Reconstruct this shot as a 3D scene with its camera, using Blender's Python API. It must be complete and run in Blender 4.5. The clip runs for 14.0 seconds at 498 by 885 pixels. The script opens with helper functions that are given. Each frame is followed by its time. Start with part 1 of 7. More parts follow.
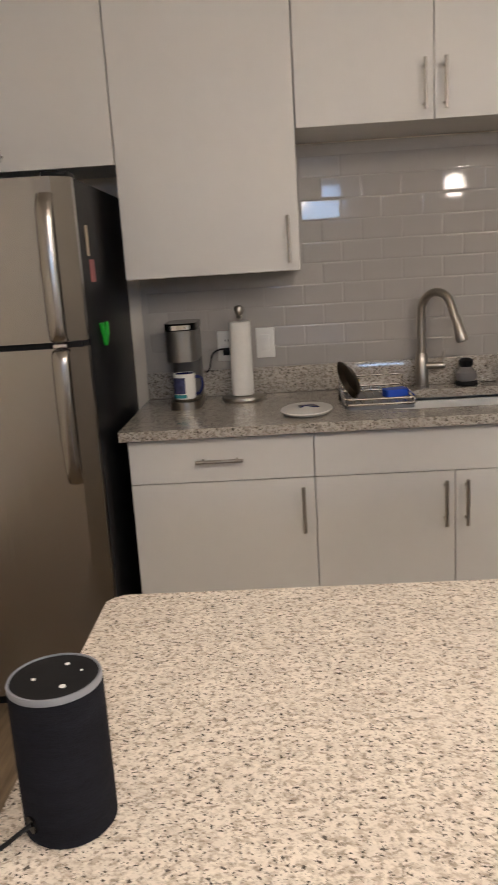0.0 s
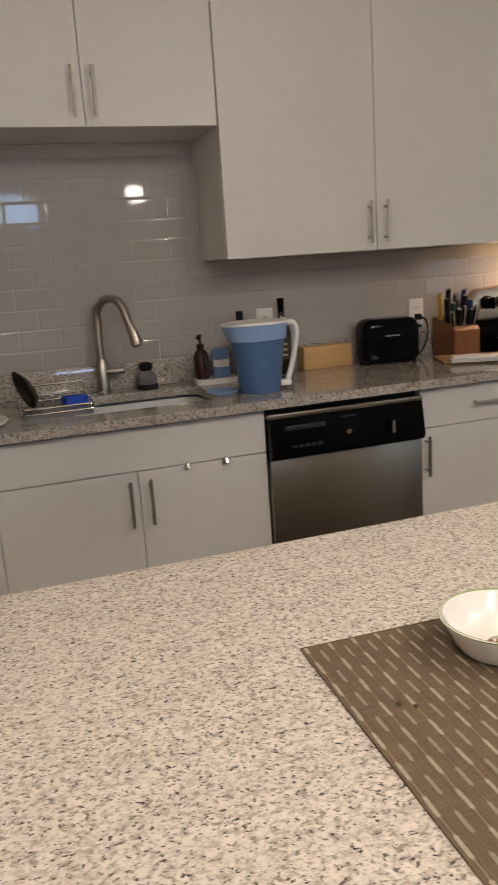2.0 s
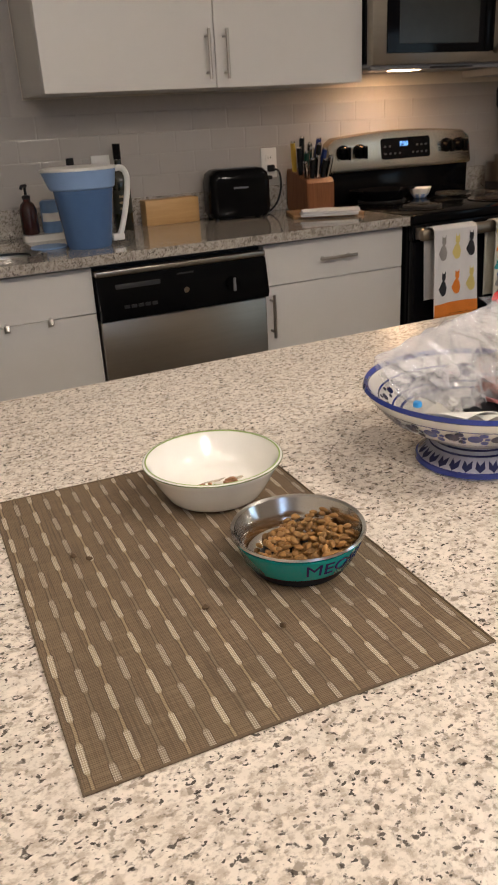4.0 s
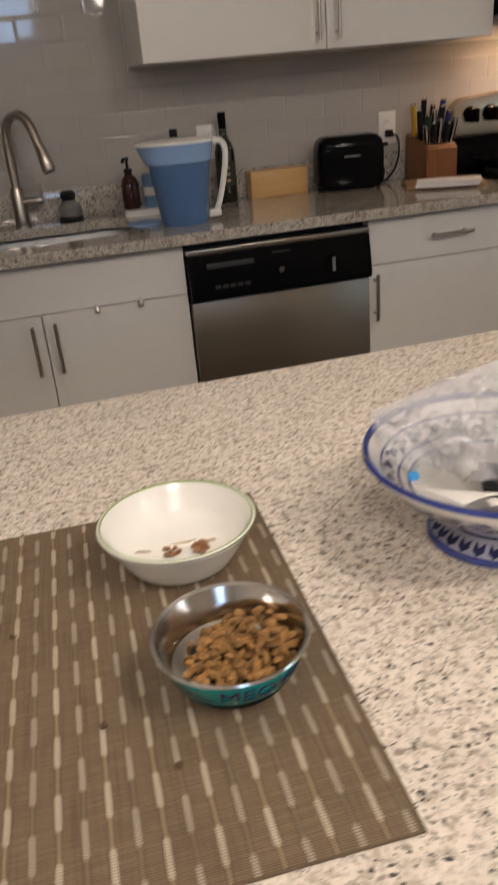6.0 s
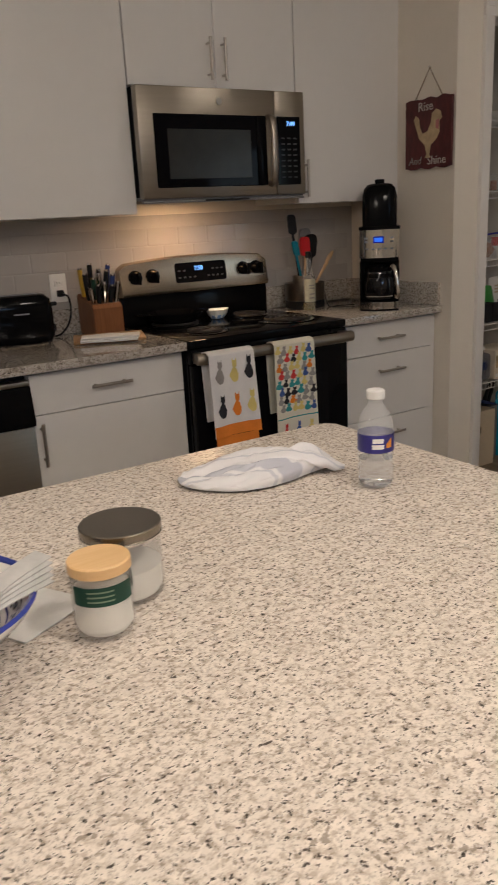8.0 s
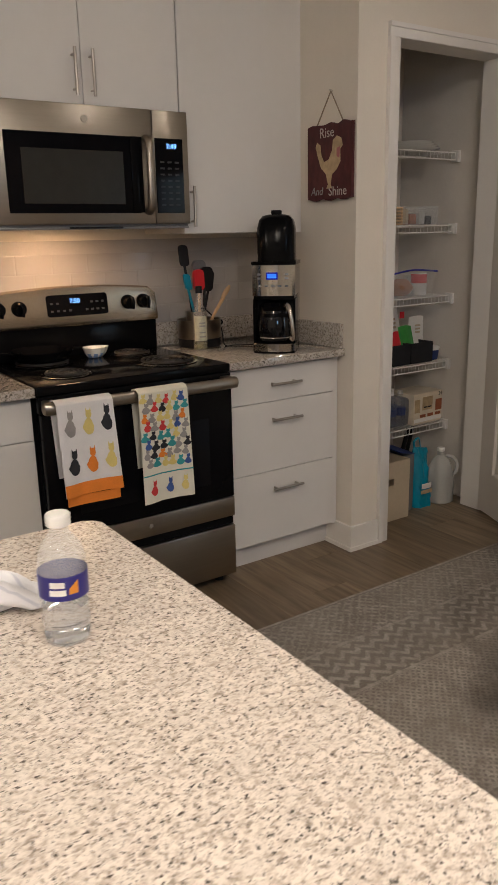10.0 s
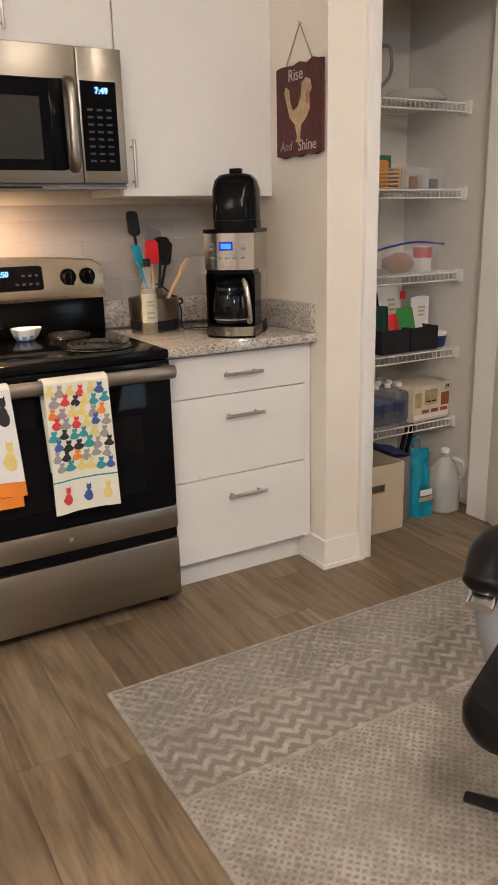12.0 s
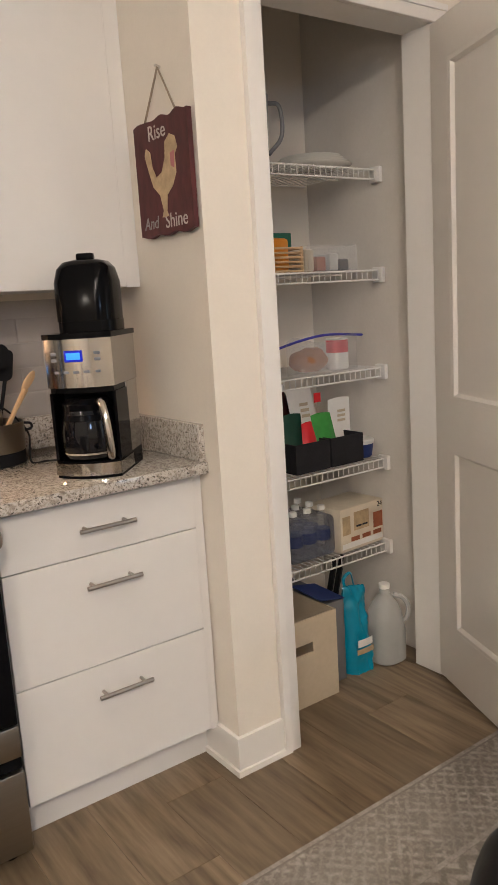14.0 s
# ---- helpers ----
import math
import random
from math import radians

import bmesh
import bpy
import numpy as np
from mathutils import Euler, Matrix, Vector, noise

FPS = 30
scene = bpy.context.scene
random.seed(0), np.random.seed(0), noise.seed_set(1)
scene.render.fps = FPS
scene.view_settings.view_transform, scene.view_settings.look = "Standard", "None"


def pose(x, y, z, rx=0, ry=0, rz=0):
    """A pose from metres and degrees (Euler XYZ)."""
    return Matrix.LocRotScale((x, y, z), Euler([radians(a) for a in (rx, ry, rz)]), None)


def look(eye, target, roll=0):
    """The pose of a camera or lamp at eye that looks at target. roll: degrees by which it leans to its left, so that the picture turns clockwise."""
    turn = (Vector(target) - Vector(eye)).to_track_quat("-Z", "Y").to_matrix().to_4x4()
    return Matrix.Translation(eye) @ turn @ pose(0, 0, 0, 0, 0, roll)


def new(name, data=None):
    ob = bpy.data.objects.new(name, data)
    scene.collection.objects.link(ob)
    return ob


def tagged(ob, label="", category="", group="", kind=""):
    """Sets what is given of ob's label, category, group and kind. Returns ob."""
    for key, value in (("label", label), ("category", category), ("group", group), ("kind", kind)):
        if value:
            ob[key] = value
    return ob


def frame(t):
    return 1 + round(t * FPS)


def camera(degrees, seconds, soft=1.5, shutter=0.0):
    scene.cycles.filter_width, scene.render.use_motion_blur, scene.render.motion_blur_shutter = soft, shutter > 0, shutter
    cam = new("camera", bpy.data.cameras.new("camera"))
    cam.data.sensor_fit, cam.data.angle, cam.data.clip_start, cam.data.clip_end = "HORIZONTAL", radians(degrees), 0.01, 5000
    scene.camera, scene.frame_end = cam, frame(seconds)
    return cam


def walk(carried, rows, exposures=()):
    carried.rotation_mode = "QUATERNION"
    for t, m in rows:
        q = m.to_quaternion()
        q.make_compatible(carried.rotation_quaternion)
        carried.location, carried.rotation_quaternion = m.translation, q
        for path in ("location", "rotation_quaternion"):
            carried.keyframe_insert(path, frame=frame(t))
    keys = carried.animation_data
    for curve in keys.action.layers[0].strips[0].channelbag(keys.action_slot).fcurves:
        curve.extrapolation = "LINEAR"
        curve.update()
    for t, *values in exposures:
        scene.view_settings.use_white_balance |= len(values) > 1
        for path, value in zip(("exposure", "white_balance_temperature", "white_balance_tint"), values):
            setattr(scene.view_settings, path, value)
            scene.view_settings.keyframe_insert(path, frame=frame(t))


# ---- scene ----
cam = camera(36.2, 14.0, soft=1.5, shutter=0.3)
PATH = [
    (0, (0.437, -3.024, 1.403), (0.348, -1.076, 0.958), -3.5),
    (0.5, (0.453, -3.033, 1.392), (0.601, -1.09, 0.944), -3.6),
    (1, (0.47, -3.037, 1.403), (0.772, -1.114, 0.946), -3.8),
    (1.5, (0.524, -3.041, 1.387), (0.95, -1.139, 0.937), -3.8),
    (2, (0.583, -3.044, 1.374), (1.193, -1.195, 0.914), -3.9),
    (2.5, (0.633, -3.053, 1.366), (1.385, -1.263, 0.888), -4.1),
    (3, (0.695, -3.075, 1.357), (1.562, -1.352, 0.828), -3.8),
    (3.2, (0.723, -3.08, 1.337), (1.618, -1.387, 0.758), -3.7),
    (5.3, (0.952, -2.907, 1.252), (1.42, -1.227, 0.273), -4.4),
    (5.5, (0.962, -2.901, 1.251), (1.403, -1.219, 0.263), -4.3),
    (6, (1.033, -2.964, 1.309), (1.458, -1.205, 0.458), -5.2),
    (6.5, (1.151, -3.053, 1.357), (1.799, -1.267, 0.733), -4.8),
    (7, (1.2, -3.101, 1.363), (1.999, -1.358, 0.795), -3.5),
    (7.5, (1.255, -3.153, 1.359), (2.166, -1.466, 0.789), -2.5),
    (8, (1.319, -3.196, 1.355), (2.34, -1.572, 0.788), -3.0),
    (8.5, (1.411, -3.193, 1.356), (2.52, -1.616, 0.822), -3.4),
    (9, (1.572, -3.132, 1.376), (2.729, -1.575, 0.887), -2.6),
    (9.2, (1.625, -3.141, 1.4), (2.769, -1.58, 0.896), -2.4),
    (11.5, (2.298, -2.988, 1.327), (3.283, -1.332, 0.792), -0.5),
    (12, (2.44, -2.941, 1.313), (3.383, -1.268, 0.753), -1.4),
    (12.5, (2.658, -2.875, 1.335), (3.544, -1.164, 0.8), -1.0),
    (13, (2.762, -2.757, 1.334), (3.753, -1.074, 0.902), -1.6),
    (13.5, (2.854, -2.546, 1.345), (3.952, -0.915, 0.977), -3.6),
    (14, (2.943, -2.379, 1.337), (4.08, -0.775, 0.974), -3.6),
]
walk(cam, [(t, look(e, g, r)) for t, e, g, r in PATH], exposures=[(0, 1.66), (0.5, 1.52), (1.0, 1.38), (3.2, 1.32), (5.3, 1.34), (6.0, 1.22), (6.5, 1.40), (7.5, 1.22), (8.2, 1.06), (9.2, 1.16), (10.5, 1.8), (11.3, 2.4), (14, 2.45)])

# ---- world and lights ----
world = bpy.data.worlds.new("dusk")
scene.world = world
world.use_nodes = True
_wn = world.node_tree
_sky = _wn.nodes.new("ShaderNodeTexSky")
_sky.sky_type = 'NISHITA'
_sky.sun_disc = False
_sky.sun_elevation = radians(14)
_sky.sun_rotation = radians(40)
_sky.ozone_density = 4.0
_wn.links.new(_sky.outputs[0], _wn.nodes["Background"].inputs[0])
_wn.nodes["Background"].inputs[1].default_value = 0.15
sun = new("sun", bpy.data.lights.new("sun", 'SUN'))
sun.data.energy = 0.12
sun.data.angle = radians(12)
sky_win = new("window_skylight", bpy.data.lights.new("window_skylight", 'AREA'))
sky_win.data.shape = 'RECTANGLE'
sky_win.data.size, sky_win.data.size_y = 1.02, 0.46
sky_win.data.energy = 6.0
sky_win.data.color = (0.42, 0.62, 1.0)
sky_win.matrix_basis = pose(0.93, -8.05, 2.24, 90, 0, 0)
sky_east = new("window_skylight_east", bpy.data.lights.new("window_skylight_east", 'AREA'))
sky_east.data.shape = 'RECTANGLE'
sky_east.data.size, sky_east.data.size_y = 1.5, 1.6
sky_east.data.energy = 4.0
sky_east.data.color = (0.62, 0.78, 1.0)
sky_east.matrix_basis = pose(6.57, -5.8, 1.35, 0, 90, 0)
sun.matrix_basis = look((0, 0, 10), (4, 4, 7.8))
WARM = (1.0, 0.89, 0.785)
PENDANT = 17.0
FILL_DOME = 46.0
FILL_DOWN = 40.0
HOOD = 1.05

# ---- materials ----


class N:
    """Small helper to write node sums."""

    def __init__(self, m):
        self.nt = m.node_tree

    def node(self, kind, **kw):
        n = self.nt.nodes.new(kind)
        for k, v in kw.items():
            n.inputs[k].default_value = v
        return n

    def math(self, op, a, b=None, c=None):
        n = self.nt.nodes.new("ShaderNodeMath")
        n.operation = op
        for i, v in enumerate((a, b, c)):
            if v is None:
                continue
            if isinstance(v, (int, float)):
                n.inputs[i].default_value = v
            else:
                self.nt.links.new(v, n.inputs[i])
        return n.outputs[0]

    def link(self, a, b):
        self.nt.links.new(a, b)

    def mix(self, fac, a, b):
        n = self.nt.nodes.new("ShaderNodeMix")
        n.data_type = 'RGBA'
        for s, v in ((n.inputs[0], fac), (n.inputs[6], a), (n.inputs[7], b)):
            if isinstance(v, (int, float)):
                s.default_value = v
            elif isinstance(v, tuple):
                s.default_value = (*v[:3], 1)
            else:
                self.nt.links.new(v, s)
        return n.outputs[2]

    def ramp(self, fac, lo, hi):
        n = self.nt.nodes.new("ShaderNodeMapRange")
        self.nt.links.new(fac, n.inputs[0])
        n.inputs[1].default_value, n.inputs[2].default_value = lo, hi
        return n.outputs[0]

    def noise(self, co, scale, detail=3, rough=0.5):
        n = self.node("ShaderNodeTexNoise", Scale=scale, Detail=detail, Roughness=rough)
        self.link(co, n.inputs["Vector"])
        return n.outputs[0]

    def voro(self, co, scale, feature='F1', out=0):
        n = self.node("ShaderNodeTexVoronoi", Scale=scale)
        n.feature = feature
        self.link(co, n.inputs["Vector"])
        return n.outputs[out]

    def coords(self, scale=(1, 1, 1)):
        t = self.nt.nodes.new("ShaderNodeTexCoord")
        m = self.nt.nodes.new("ShaderNodeMapping")
        m.inputs["Scale"].default_value = scale
        self.link(t.outputs["Object"], m.inputs["Vector"])
        return m.outputs[0]

    def xyz(self, co):
        n = self.nt.nodes.new("ShaderNodeSeparateXYZ")
        self.link(co, n.inputs[0])
        return n.outputs[0], n.outputs[1], n.outputs[2]

    def bump(self, h, strength, dist=0.002):
        n = self.node("ShaderNodeBump", Strength=strength, Distance=dist)
        self.link(h, n.inputs["Height"])
        return n.outputs[0]


def material(name, color, rough=0.5, metal=0.0, var=0.08, grain=40.0, bump=0.0, stretch=(1, 1, 1), coat=0.0,
             trans=0.0, ior=1.45, rvar=0.0, emit=0.0, spec=0.5, obvar=0.0, alpha=1.0):
    m = bpy.data.materials.new(name)
    m.use_nodes = True
    p = m.node_tree.nodes["Principled BSDF"]
    p.inputs["Base Color"].default_value = (*color, 1)
    p.inputs["Roughness"].default_value = rough
    p.inputs["Metallic"].default_value = metal
    p.inputs["Coat Weight"].default_value = coat
    p.inputs["Transmission Weight"].default_value = trans
    p.inputs["IOR"].default_value = ior
    p.inputs["Specular IOR Level"].default_value = spec
    p.inputs["Alpha"].default_value = alpha
    if emit:
        p.inputs["Emission Color"].default_value = (*color, 1)
        p.inputs["Emission Strength"].default_value = emit
    g = N(m)
    if var or bump or rvar:
        co = g.coords(stretch)
        fine = g.noise(co, grain, 4, 0.6)
        broad = g.noise(co, grain * 0.09 + 1.0, 3, 0.5)
        s = g.math('ADD', g.math('MULTIPLY', fine, 0.5), g.math('MULTIPLY', broad, 0.5))
        if var:
            lo = tuple(c * (1 - var) for c in color)
            hi = tuple(min(1, c * (1 + var)) for c in color)
            col = g.mix(g.ramp(s, 0.3, 0.7), lo, hi)
            if obvar:
                oi = m.node_tree.nodes.new("ShaderNodeObjectInfo")
                col = g.mix(g.math('MULTIPLY', oi.outputs["Random"], obvar), col, tuple(c * 0.5 for c in color))
            g.link(col, p.inputs["Base Color"])
        if rvar:
            g.link(g.math('MULTIPLY_ADD', g.ramp(s, 0.3, 0.7), rvar, rough - rvar / 2), p.inputs["Roughness"])
        if bump:
            g.link(g.bump(fine, bump), p.inputs["Normal"])
    return m


def granite(name, base, rough, coat=0.0, size=1.0, deep=1.0):
    """Speckled granite: cream ground, soft greige grains, grey grains and scattered near-black flecks."""
    m = material(name, base, rough, var=0, coat=coat)
    p = m.node_tree.nodes["Principled BSDF"]
    p.inputs["Coat Roughness"].default_value = 0.04
    g = N(m)
    co = g.coords((0.88 / size, 1.0 / size, 0.95 / size))
    broad = g.noise(co, 22, 3, 0.55)
    patch = g.noise(co, 112, 4, 0.62)
    grain = g.noise(co, 176, 3, 0.55)
    pale = g.noise(co, 118, 3, 0.6)
    fine = g.noise(co, 310, 3, 0.6)
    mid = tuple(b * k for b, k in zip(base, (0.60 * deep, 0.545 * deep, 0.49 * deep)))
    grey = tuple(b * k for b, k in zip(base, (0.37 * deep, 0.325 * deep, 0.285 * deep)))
    a = g.mix(g.ramp(broad, 0.32, 0.70), tuple(min(0.88, c * 1.09) for c in base), tuple(c * 0.92 for c in base))
    a = g.mix(g.math('MULTIPLY', g.ramp(patch, 0.48, 0.62), 0.72), a, mid)
    a = g.mix(g.math('MULTIPLY', g.ramp(fine, 0.52, 0.66), 0.42), a, grey)
    a = g.mix(g.math('MULTIPLY', g.ramp(pale, 0.55, 0.63), 0.75), a, tuple(min(0.88, c * 1.10) for c in base))
    a = g.mix(g.math('MULTIPLY', g.ramp(grain, 0.565, 0.655), 0.78), a, grey)
    fl = g.math('MULTIPLY', g.ramp(g.noise(co, 185, 3, 0.5), 0.60, 0.655), g.ramp(g.noise(co, 60, 2), 0.40, 0.50))
    a = g.mix(g.math('MULTIPLY', fl, 0.88), a, (0.050, 0.039, 0.031))
    sp = g.ramp(g.noise(co, 265, 2, 0.45), 0.655, 0.69)
    a = g.mix(g.math('MULTIPLY', sp, 0.9), a, (0.035, 0.029, 0.025))
    g.link(a, p.inputs["Base Color"])
    g.link(g.math('MULTIPLY_ADD', grain, 0.10, rough - 0.05), p.inputs["Roughness"])
    g.link(g.bump(fine, 0.04, 0.0005), p.inputs["Normal"])
    return m


def wood(name, c1, c2, rough=0.45, axis=1, scale=1.0, obvar=0.0, ring=0.07):
    m = material(name, c1, rough, var=0)
    p = m.node_tree.nodes["Principled BSDF"]
    g = N(m)
    st = [14 * scale] * 3
    st[axis] = 1.1 * scale
    co = g.coords(tuple(st))
    oi = m.node_tree.nodes.new("ShaderNodeObjectInfo")
    add = m.node_tree.nodes.new("ShaderNodeVectorMath")
    add.operation = 'ADD'
    g.link(co, add.inputs[0])
    off = m.node_tree.nodes.new("ShaderNodeCombineXYZ")
    for i in range(3):
        g.link(g.math('MULTIPLY', oi.outputs["Random"], 31.0 + 17 * i), off.inputs[i])
    g.link(off.outputs[0], add.inputs[1])
    co = add.outputs[0]
    n = g.noise(co, 1.2, 6, 0.62)
    rings = g.math('PINGPONG', g.math('MULTIPLY', g.noise(co, 0.45, 3, 0.45), 22.0), 1.0)
    fine = g.noise(co, 9, 3, 0.6)
    s = g.math('ADD', g.math('MULTIPLY', n, 0.5), g.math('ADD', g.math('MULTIPLY', rings, ring), g.math('MULTIPLY', fine, 0.3)))
    col = g.mix(g.ramp(s, 0.32, 0.75), c1, c2)
    if obvar:
        col = g.mix(g.math('MULTIPLY', oi.outputs["Random"], obvar), col, tuple(c * 0.45 for c in c1))
    g.link(col, p.inputs["Base Color"])
    g.link(g.math('MULTIPLY_ADD', fine, 0.2, rough - 0.1), p.inputs["Roughness"])
    g.link(g.bump(s, 0.15, 0.001), p.inputs["Normal"])
    return m


M_CAB = material("cabinet_white", (0.68, 0.655, 0.625), 0.38, var=0.02, grain=20)
M_WALL = material("wall_paint", (0.75, 0.69, 0.605), 0.7, var=0.025, grain=120, bump=0.05)
# the wall paint again, with the pantry's shade mixed into its colour
M_WALL_SHADED = material("wall_paint_shaded", (0.66, 0.62, 0.57), 0.75, var=0.04, grain=90, bump=0.05)
M_TRIM = material("trim_white", (0.78, 0.75, 0.71), 0.35, var=0.02)
M_DOOR = material("door_white", (0.72, 0.68, 0.63), 0.4, var=0.02)
M_CEIL = material("ceiling_white", (0.78, 0.75, 0.7), 0.9, var=0.03, grain=150, bump=0.1)
M_TILE = material("tile_grey", (0.41, 0.385, 0.362), 0.05, var=0.03, grain=8, obvar=0.03)
M_GROUT = material("grout", (0.43, 0.405, 0.38), 0.85, var=0.06, grain=200)
M_STEEL = material("brushed_steel", (0.31, 0.274, 0.229), 0.33, 1.0, var=0.06, grain=60, stretch=(0.6, 14, 14), rvar=0.08)
M_STEELD = material("polished_steel", (0.50, 0.47, 0.43), 0.17, 1.0, var=0.05, grain=60, stretch=(14, 14, 0.6), rvar=0.05)
M_STEELG = material("backguard_steel", (0.53, 0.435, 0.33), 0.24, 1.0, var=0.012, grain=60, stretch=(0.6, 14, 14), rvar=0.02)
M_STEELV = material("fridge_steel", (0.40, 0.378, 0.35), 0.23, 1.0, var=0.05, grain=60, stretch=(14, 14, 0.6), rvar=0.06)
M_CHROME = material("chrome", (0.72, 0.70, 0.68), 0.12, 1.0, var=0.03)
M_NICKEL = material("brushed_nickel", (0.44, 0.405, 0.36), 0.33, 1.0, var=0.03, grain=30, rvar=0.02)
M_BLACK = material("black_gloss", (0.004, 0.004, 0.0045), 0.12, var=0.2, grain=30, spec=0.10)
M_BLACKM = material("black_matt", (0.010, 0.010, 0.011), 0.5, var=0.2, grain=60, bump=0.1, spec=0.22)
M_GLASSBLK = material("black_glass", (0.004, 0.004, 0.005), 0.05, var=0.1, spec=0.10)
M_FRSIDE = material("fridge_side", (0.008, 0.008, 0.009), 0.42, var=0.15, grain=400, bump=0.15, spec=0.25)
M_LEATHER = material("black_leather", (0.009, 0.0085, 0.008), 0.34, var=0.2, grain=220, bump=0.10, spec=0.14)
M_GLASS = material("clear_glass", (0.95, 0.96, 0.96), 0.03, var=0, trans=1.0)
M_WATER = material("water", (0.97, 0.98, 0.985), 0.0, var=0, trans=1.0, ior=1.33)
M_PLASTIC = material("clear_plastic", (0.90, 0.92, 0.93), 0.04, var=0, alpha=0.11, spec=1.0, coat=1.0)
M_JAR = material("jar_glass", (0.74, 0.72, 0.68), 0.04, var=0, alpha=0.19, spec=1.0, coat=0.4)
M_WHITE = material("white_plastic", (0.78, 0.77, 0.74), 0.4, var=0.03)
M_CERAMIC = material("white_ceramic", (0.87, 0.85, 0.80), 0.15, var=0.03, coat=0.3)
M_PAPER = material("paper_white", (0.80, 0.78, 0.74), 0.85, var=0.05, grain=90, bump=0.2)
M_PAPERG = material("paper_grey", (0.48, 0.47, 0.45), 0.8, var=0.15, grain=60)
M_FABRIC = material("cloth_white", (0.72, 0.70, 0.70), 0.9, var=0.06, grain=300, bump=0.3)
M_SPEAKER = material("speaker_fabric", (0.010, 0.0105, 0.015), 0.85, var=0.45, grain=120, stretch=(1, 1, 6), bump=0.6, spec=0.15)
M_RING = material("speaker_ring", (0.22, 0.23, 0.26), 0.4, var=0.05)
M_GRANITE = granite("island_granite", (0.785, 0.705, 0.62), 0.24)
# greyer stone than the island's, darkened further for shade under the wall cabinets
M_GRANITE_SHADED = granite("counter_granite_shaded", (0.50, 0.46, 0.41), 0.09, 0.5, 1.25, 0.78)
M_OAK = wood("floor_oak", (0.125, 0.082, 0.047), (0.43, 0.325, 0.210), 0.36, 1, 0.85, 0.50, 0.14)
M_BLOCK = wood("block_wood", (0.17, 0.062, 0.022), (0.32, 0.135, 0.05), 0.4, 2, 3)
M_BAMBOO = wood("bamboo", (0.56, 0.32, 0.12), (0.72, 0.46, 0.21), 0.45, 0, 2)
M_BEECH = wood("beech_lid", (0.70, 0.44, 0.20), (0.82, 0.57, 0.31), 0.45, 0, 3)
M_SPOON = wood("spoon_wood", (0.52, 0.34, 0.18), (0.66, 0.46, 0.28), 0.5, 2, 3)
M_BLUEP = material("pitcher_blue", (0.13, 0.25, 0.50), 0.16, var=0.05, trans=0.35, ior=1.4)
M_BLUEL = material("pitcher_band", (0.26, 0.40, 0.66), 0.25, var=0.04)
M_BLUED = material("sponge_blue", (0.01, 0.07, 0.50), 0.6, var=0.1)
M_COBALT = material("cobalt_glaze", (0.035, 0.055, 0.27), 0.14, var=0.25, grain=50, coat=0.4)
M_NAVY = material("navy_glaze", (0.015, 0.02, 0.09), 0.15, var=0.3, grain=60)
M_TEAL = material("teal_enamel", (0.0, 0.27, 0.26), 0.2, var=0.06, coat=0.3)
M_RED = material("red_plastic", (0.62, 0.02, 0.03), 0.35, var=0.06)
M_ZIP = material("red_zip", (0.90, 0.035, 0.03), 0.35, var=0.04)
M_GREEN = material("green_plastic", (0.02, 0.42, 0.04), 0.4, var=0.06)
M_GREENL = material("green_label", (0.004, 0.045, 0.027), 0.5, var=0.1)
M_CYAN = material("teal_silicone", (0.0, 0.20, 0.32), 0.4, var=0.05)
M_AMBER = material("amber_plastic", (0.045, 0.012, 0.010), 0.12, var=0.1, coat=0.3)
M_OLIVE = material("green_bottle_glass", (0.013, 0.014, 0.006), 0.06, var=0.1, coat=0.4)
M_TAN = material("tan_card", (0.55, 0.46, 0.34), 0.7, var=0.06, grain=60)
M_CREAM = material("cream_print", (0.46, 0.34, 0.20), 0.7, var=0.4, grain=40)
M_MAROON = material("maroon_board", (0.078, 0.015, 0.016), 0.6, var=0.6, grain=40, stretch=(1, 1, 0.4), bump=0.2)
M_PINK = material("pink_card", (0.42, 0.15, 0.15), 0.6, var=0.06)
M_ORANGE = material("orange_cloth", (0.75, 0.22, 0.03), 0.9, var=0.1, grain=250, bump=0.2)
M_YELLOW = material("yellow_print", (0.68, 0.56, 0.20), 0.9, var=0.1, grain=200)
M_GREYP = material("grey_print", (0.30, 0.28, 0.27), 0.9, var=0.15, grain=200)
M_INK = material("dark_ink", (0.02, 0.02, 0.025), 0.85, var=0.2, grain=200)
M_BLUEPR = material("blue_print", (0.05, 0.10, 0.30), 0.9, var=0.1, grain=200)
M_TEALPR = material("teal_print", (0.04, 0.28, 0.30), 0.9, var=0.1, grain=200)
M_REDPR = material("red_print", (0.62, 0.05, 0.05), 0.9, var=0.1, grain=200)
M_TOWEL2 = material("cream_towel", (0.70, 0.67, 0.57), 0.92, var=0.05, grain=300, bump=0.3)
M_KIBBLE = material("kibble", (0.40, 0.205, 0.062), 0.6, var=0.3, grain=120, bump=0.5, obvar=1.0)
M_MEAT = material("wet_food", (0.27, 0.125, 0.06), 0.5, var=0.3, grain=150, bump=0.4)
M_TWINE = material("twine", (0.28, 0.22, 0.16), 0.9, var=0.2, grain=300)
M_OIL = material("oil", (0.40, 0.33, 0.03), 0.05, var=0, trans=0.7)
M_LETTER = material("faded_lettering", (0.50, 0.44, 0.40), 0.7, var=0.25, grain=120)
M_BROWNPL = material("tortoise_plastic", (0.075, 0.024, 0.012), 0.2, var=0.5, grain=90, coat=0.3)
M_CARAFE = material("carafe_glass", (0.006, 0.006, 0.007), 0.03, var=0.1, spec=0.35, coat=0.15)
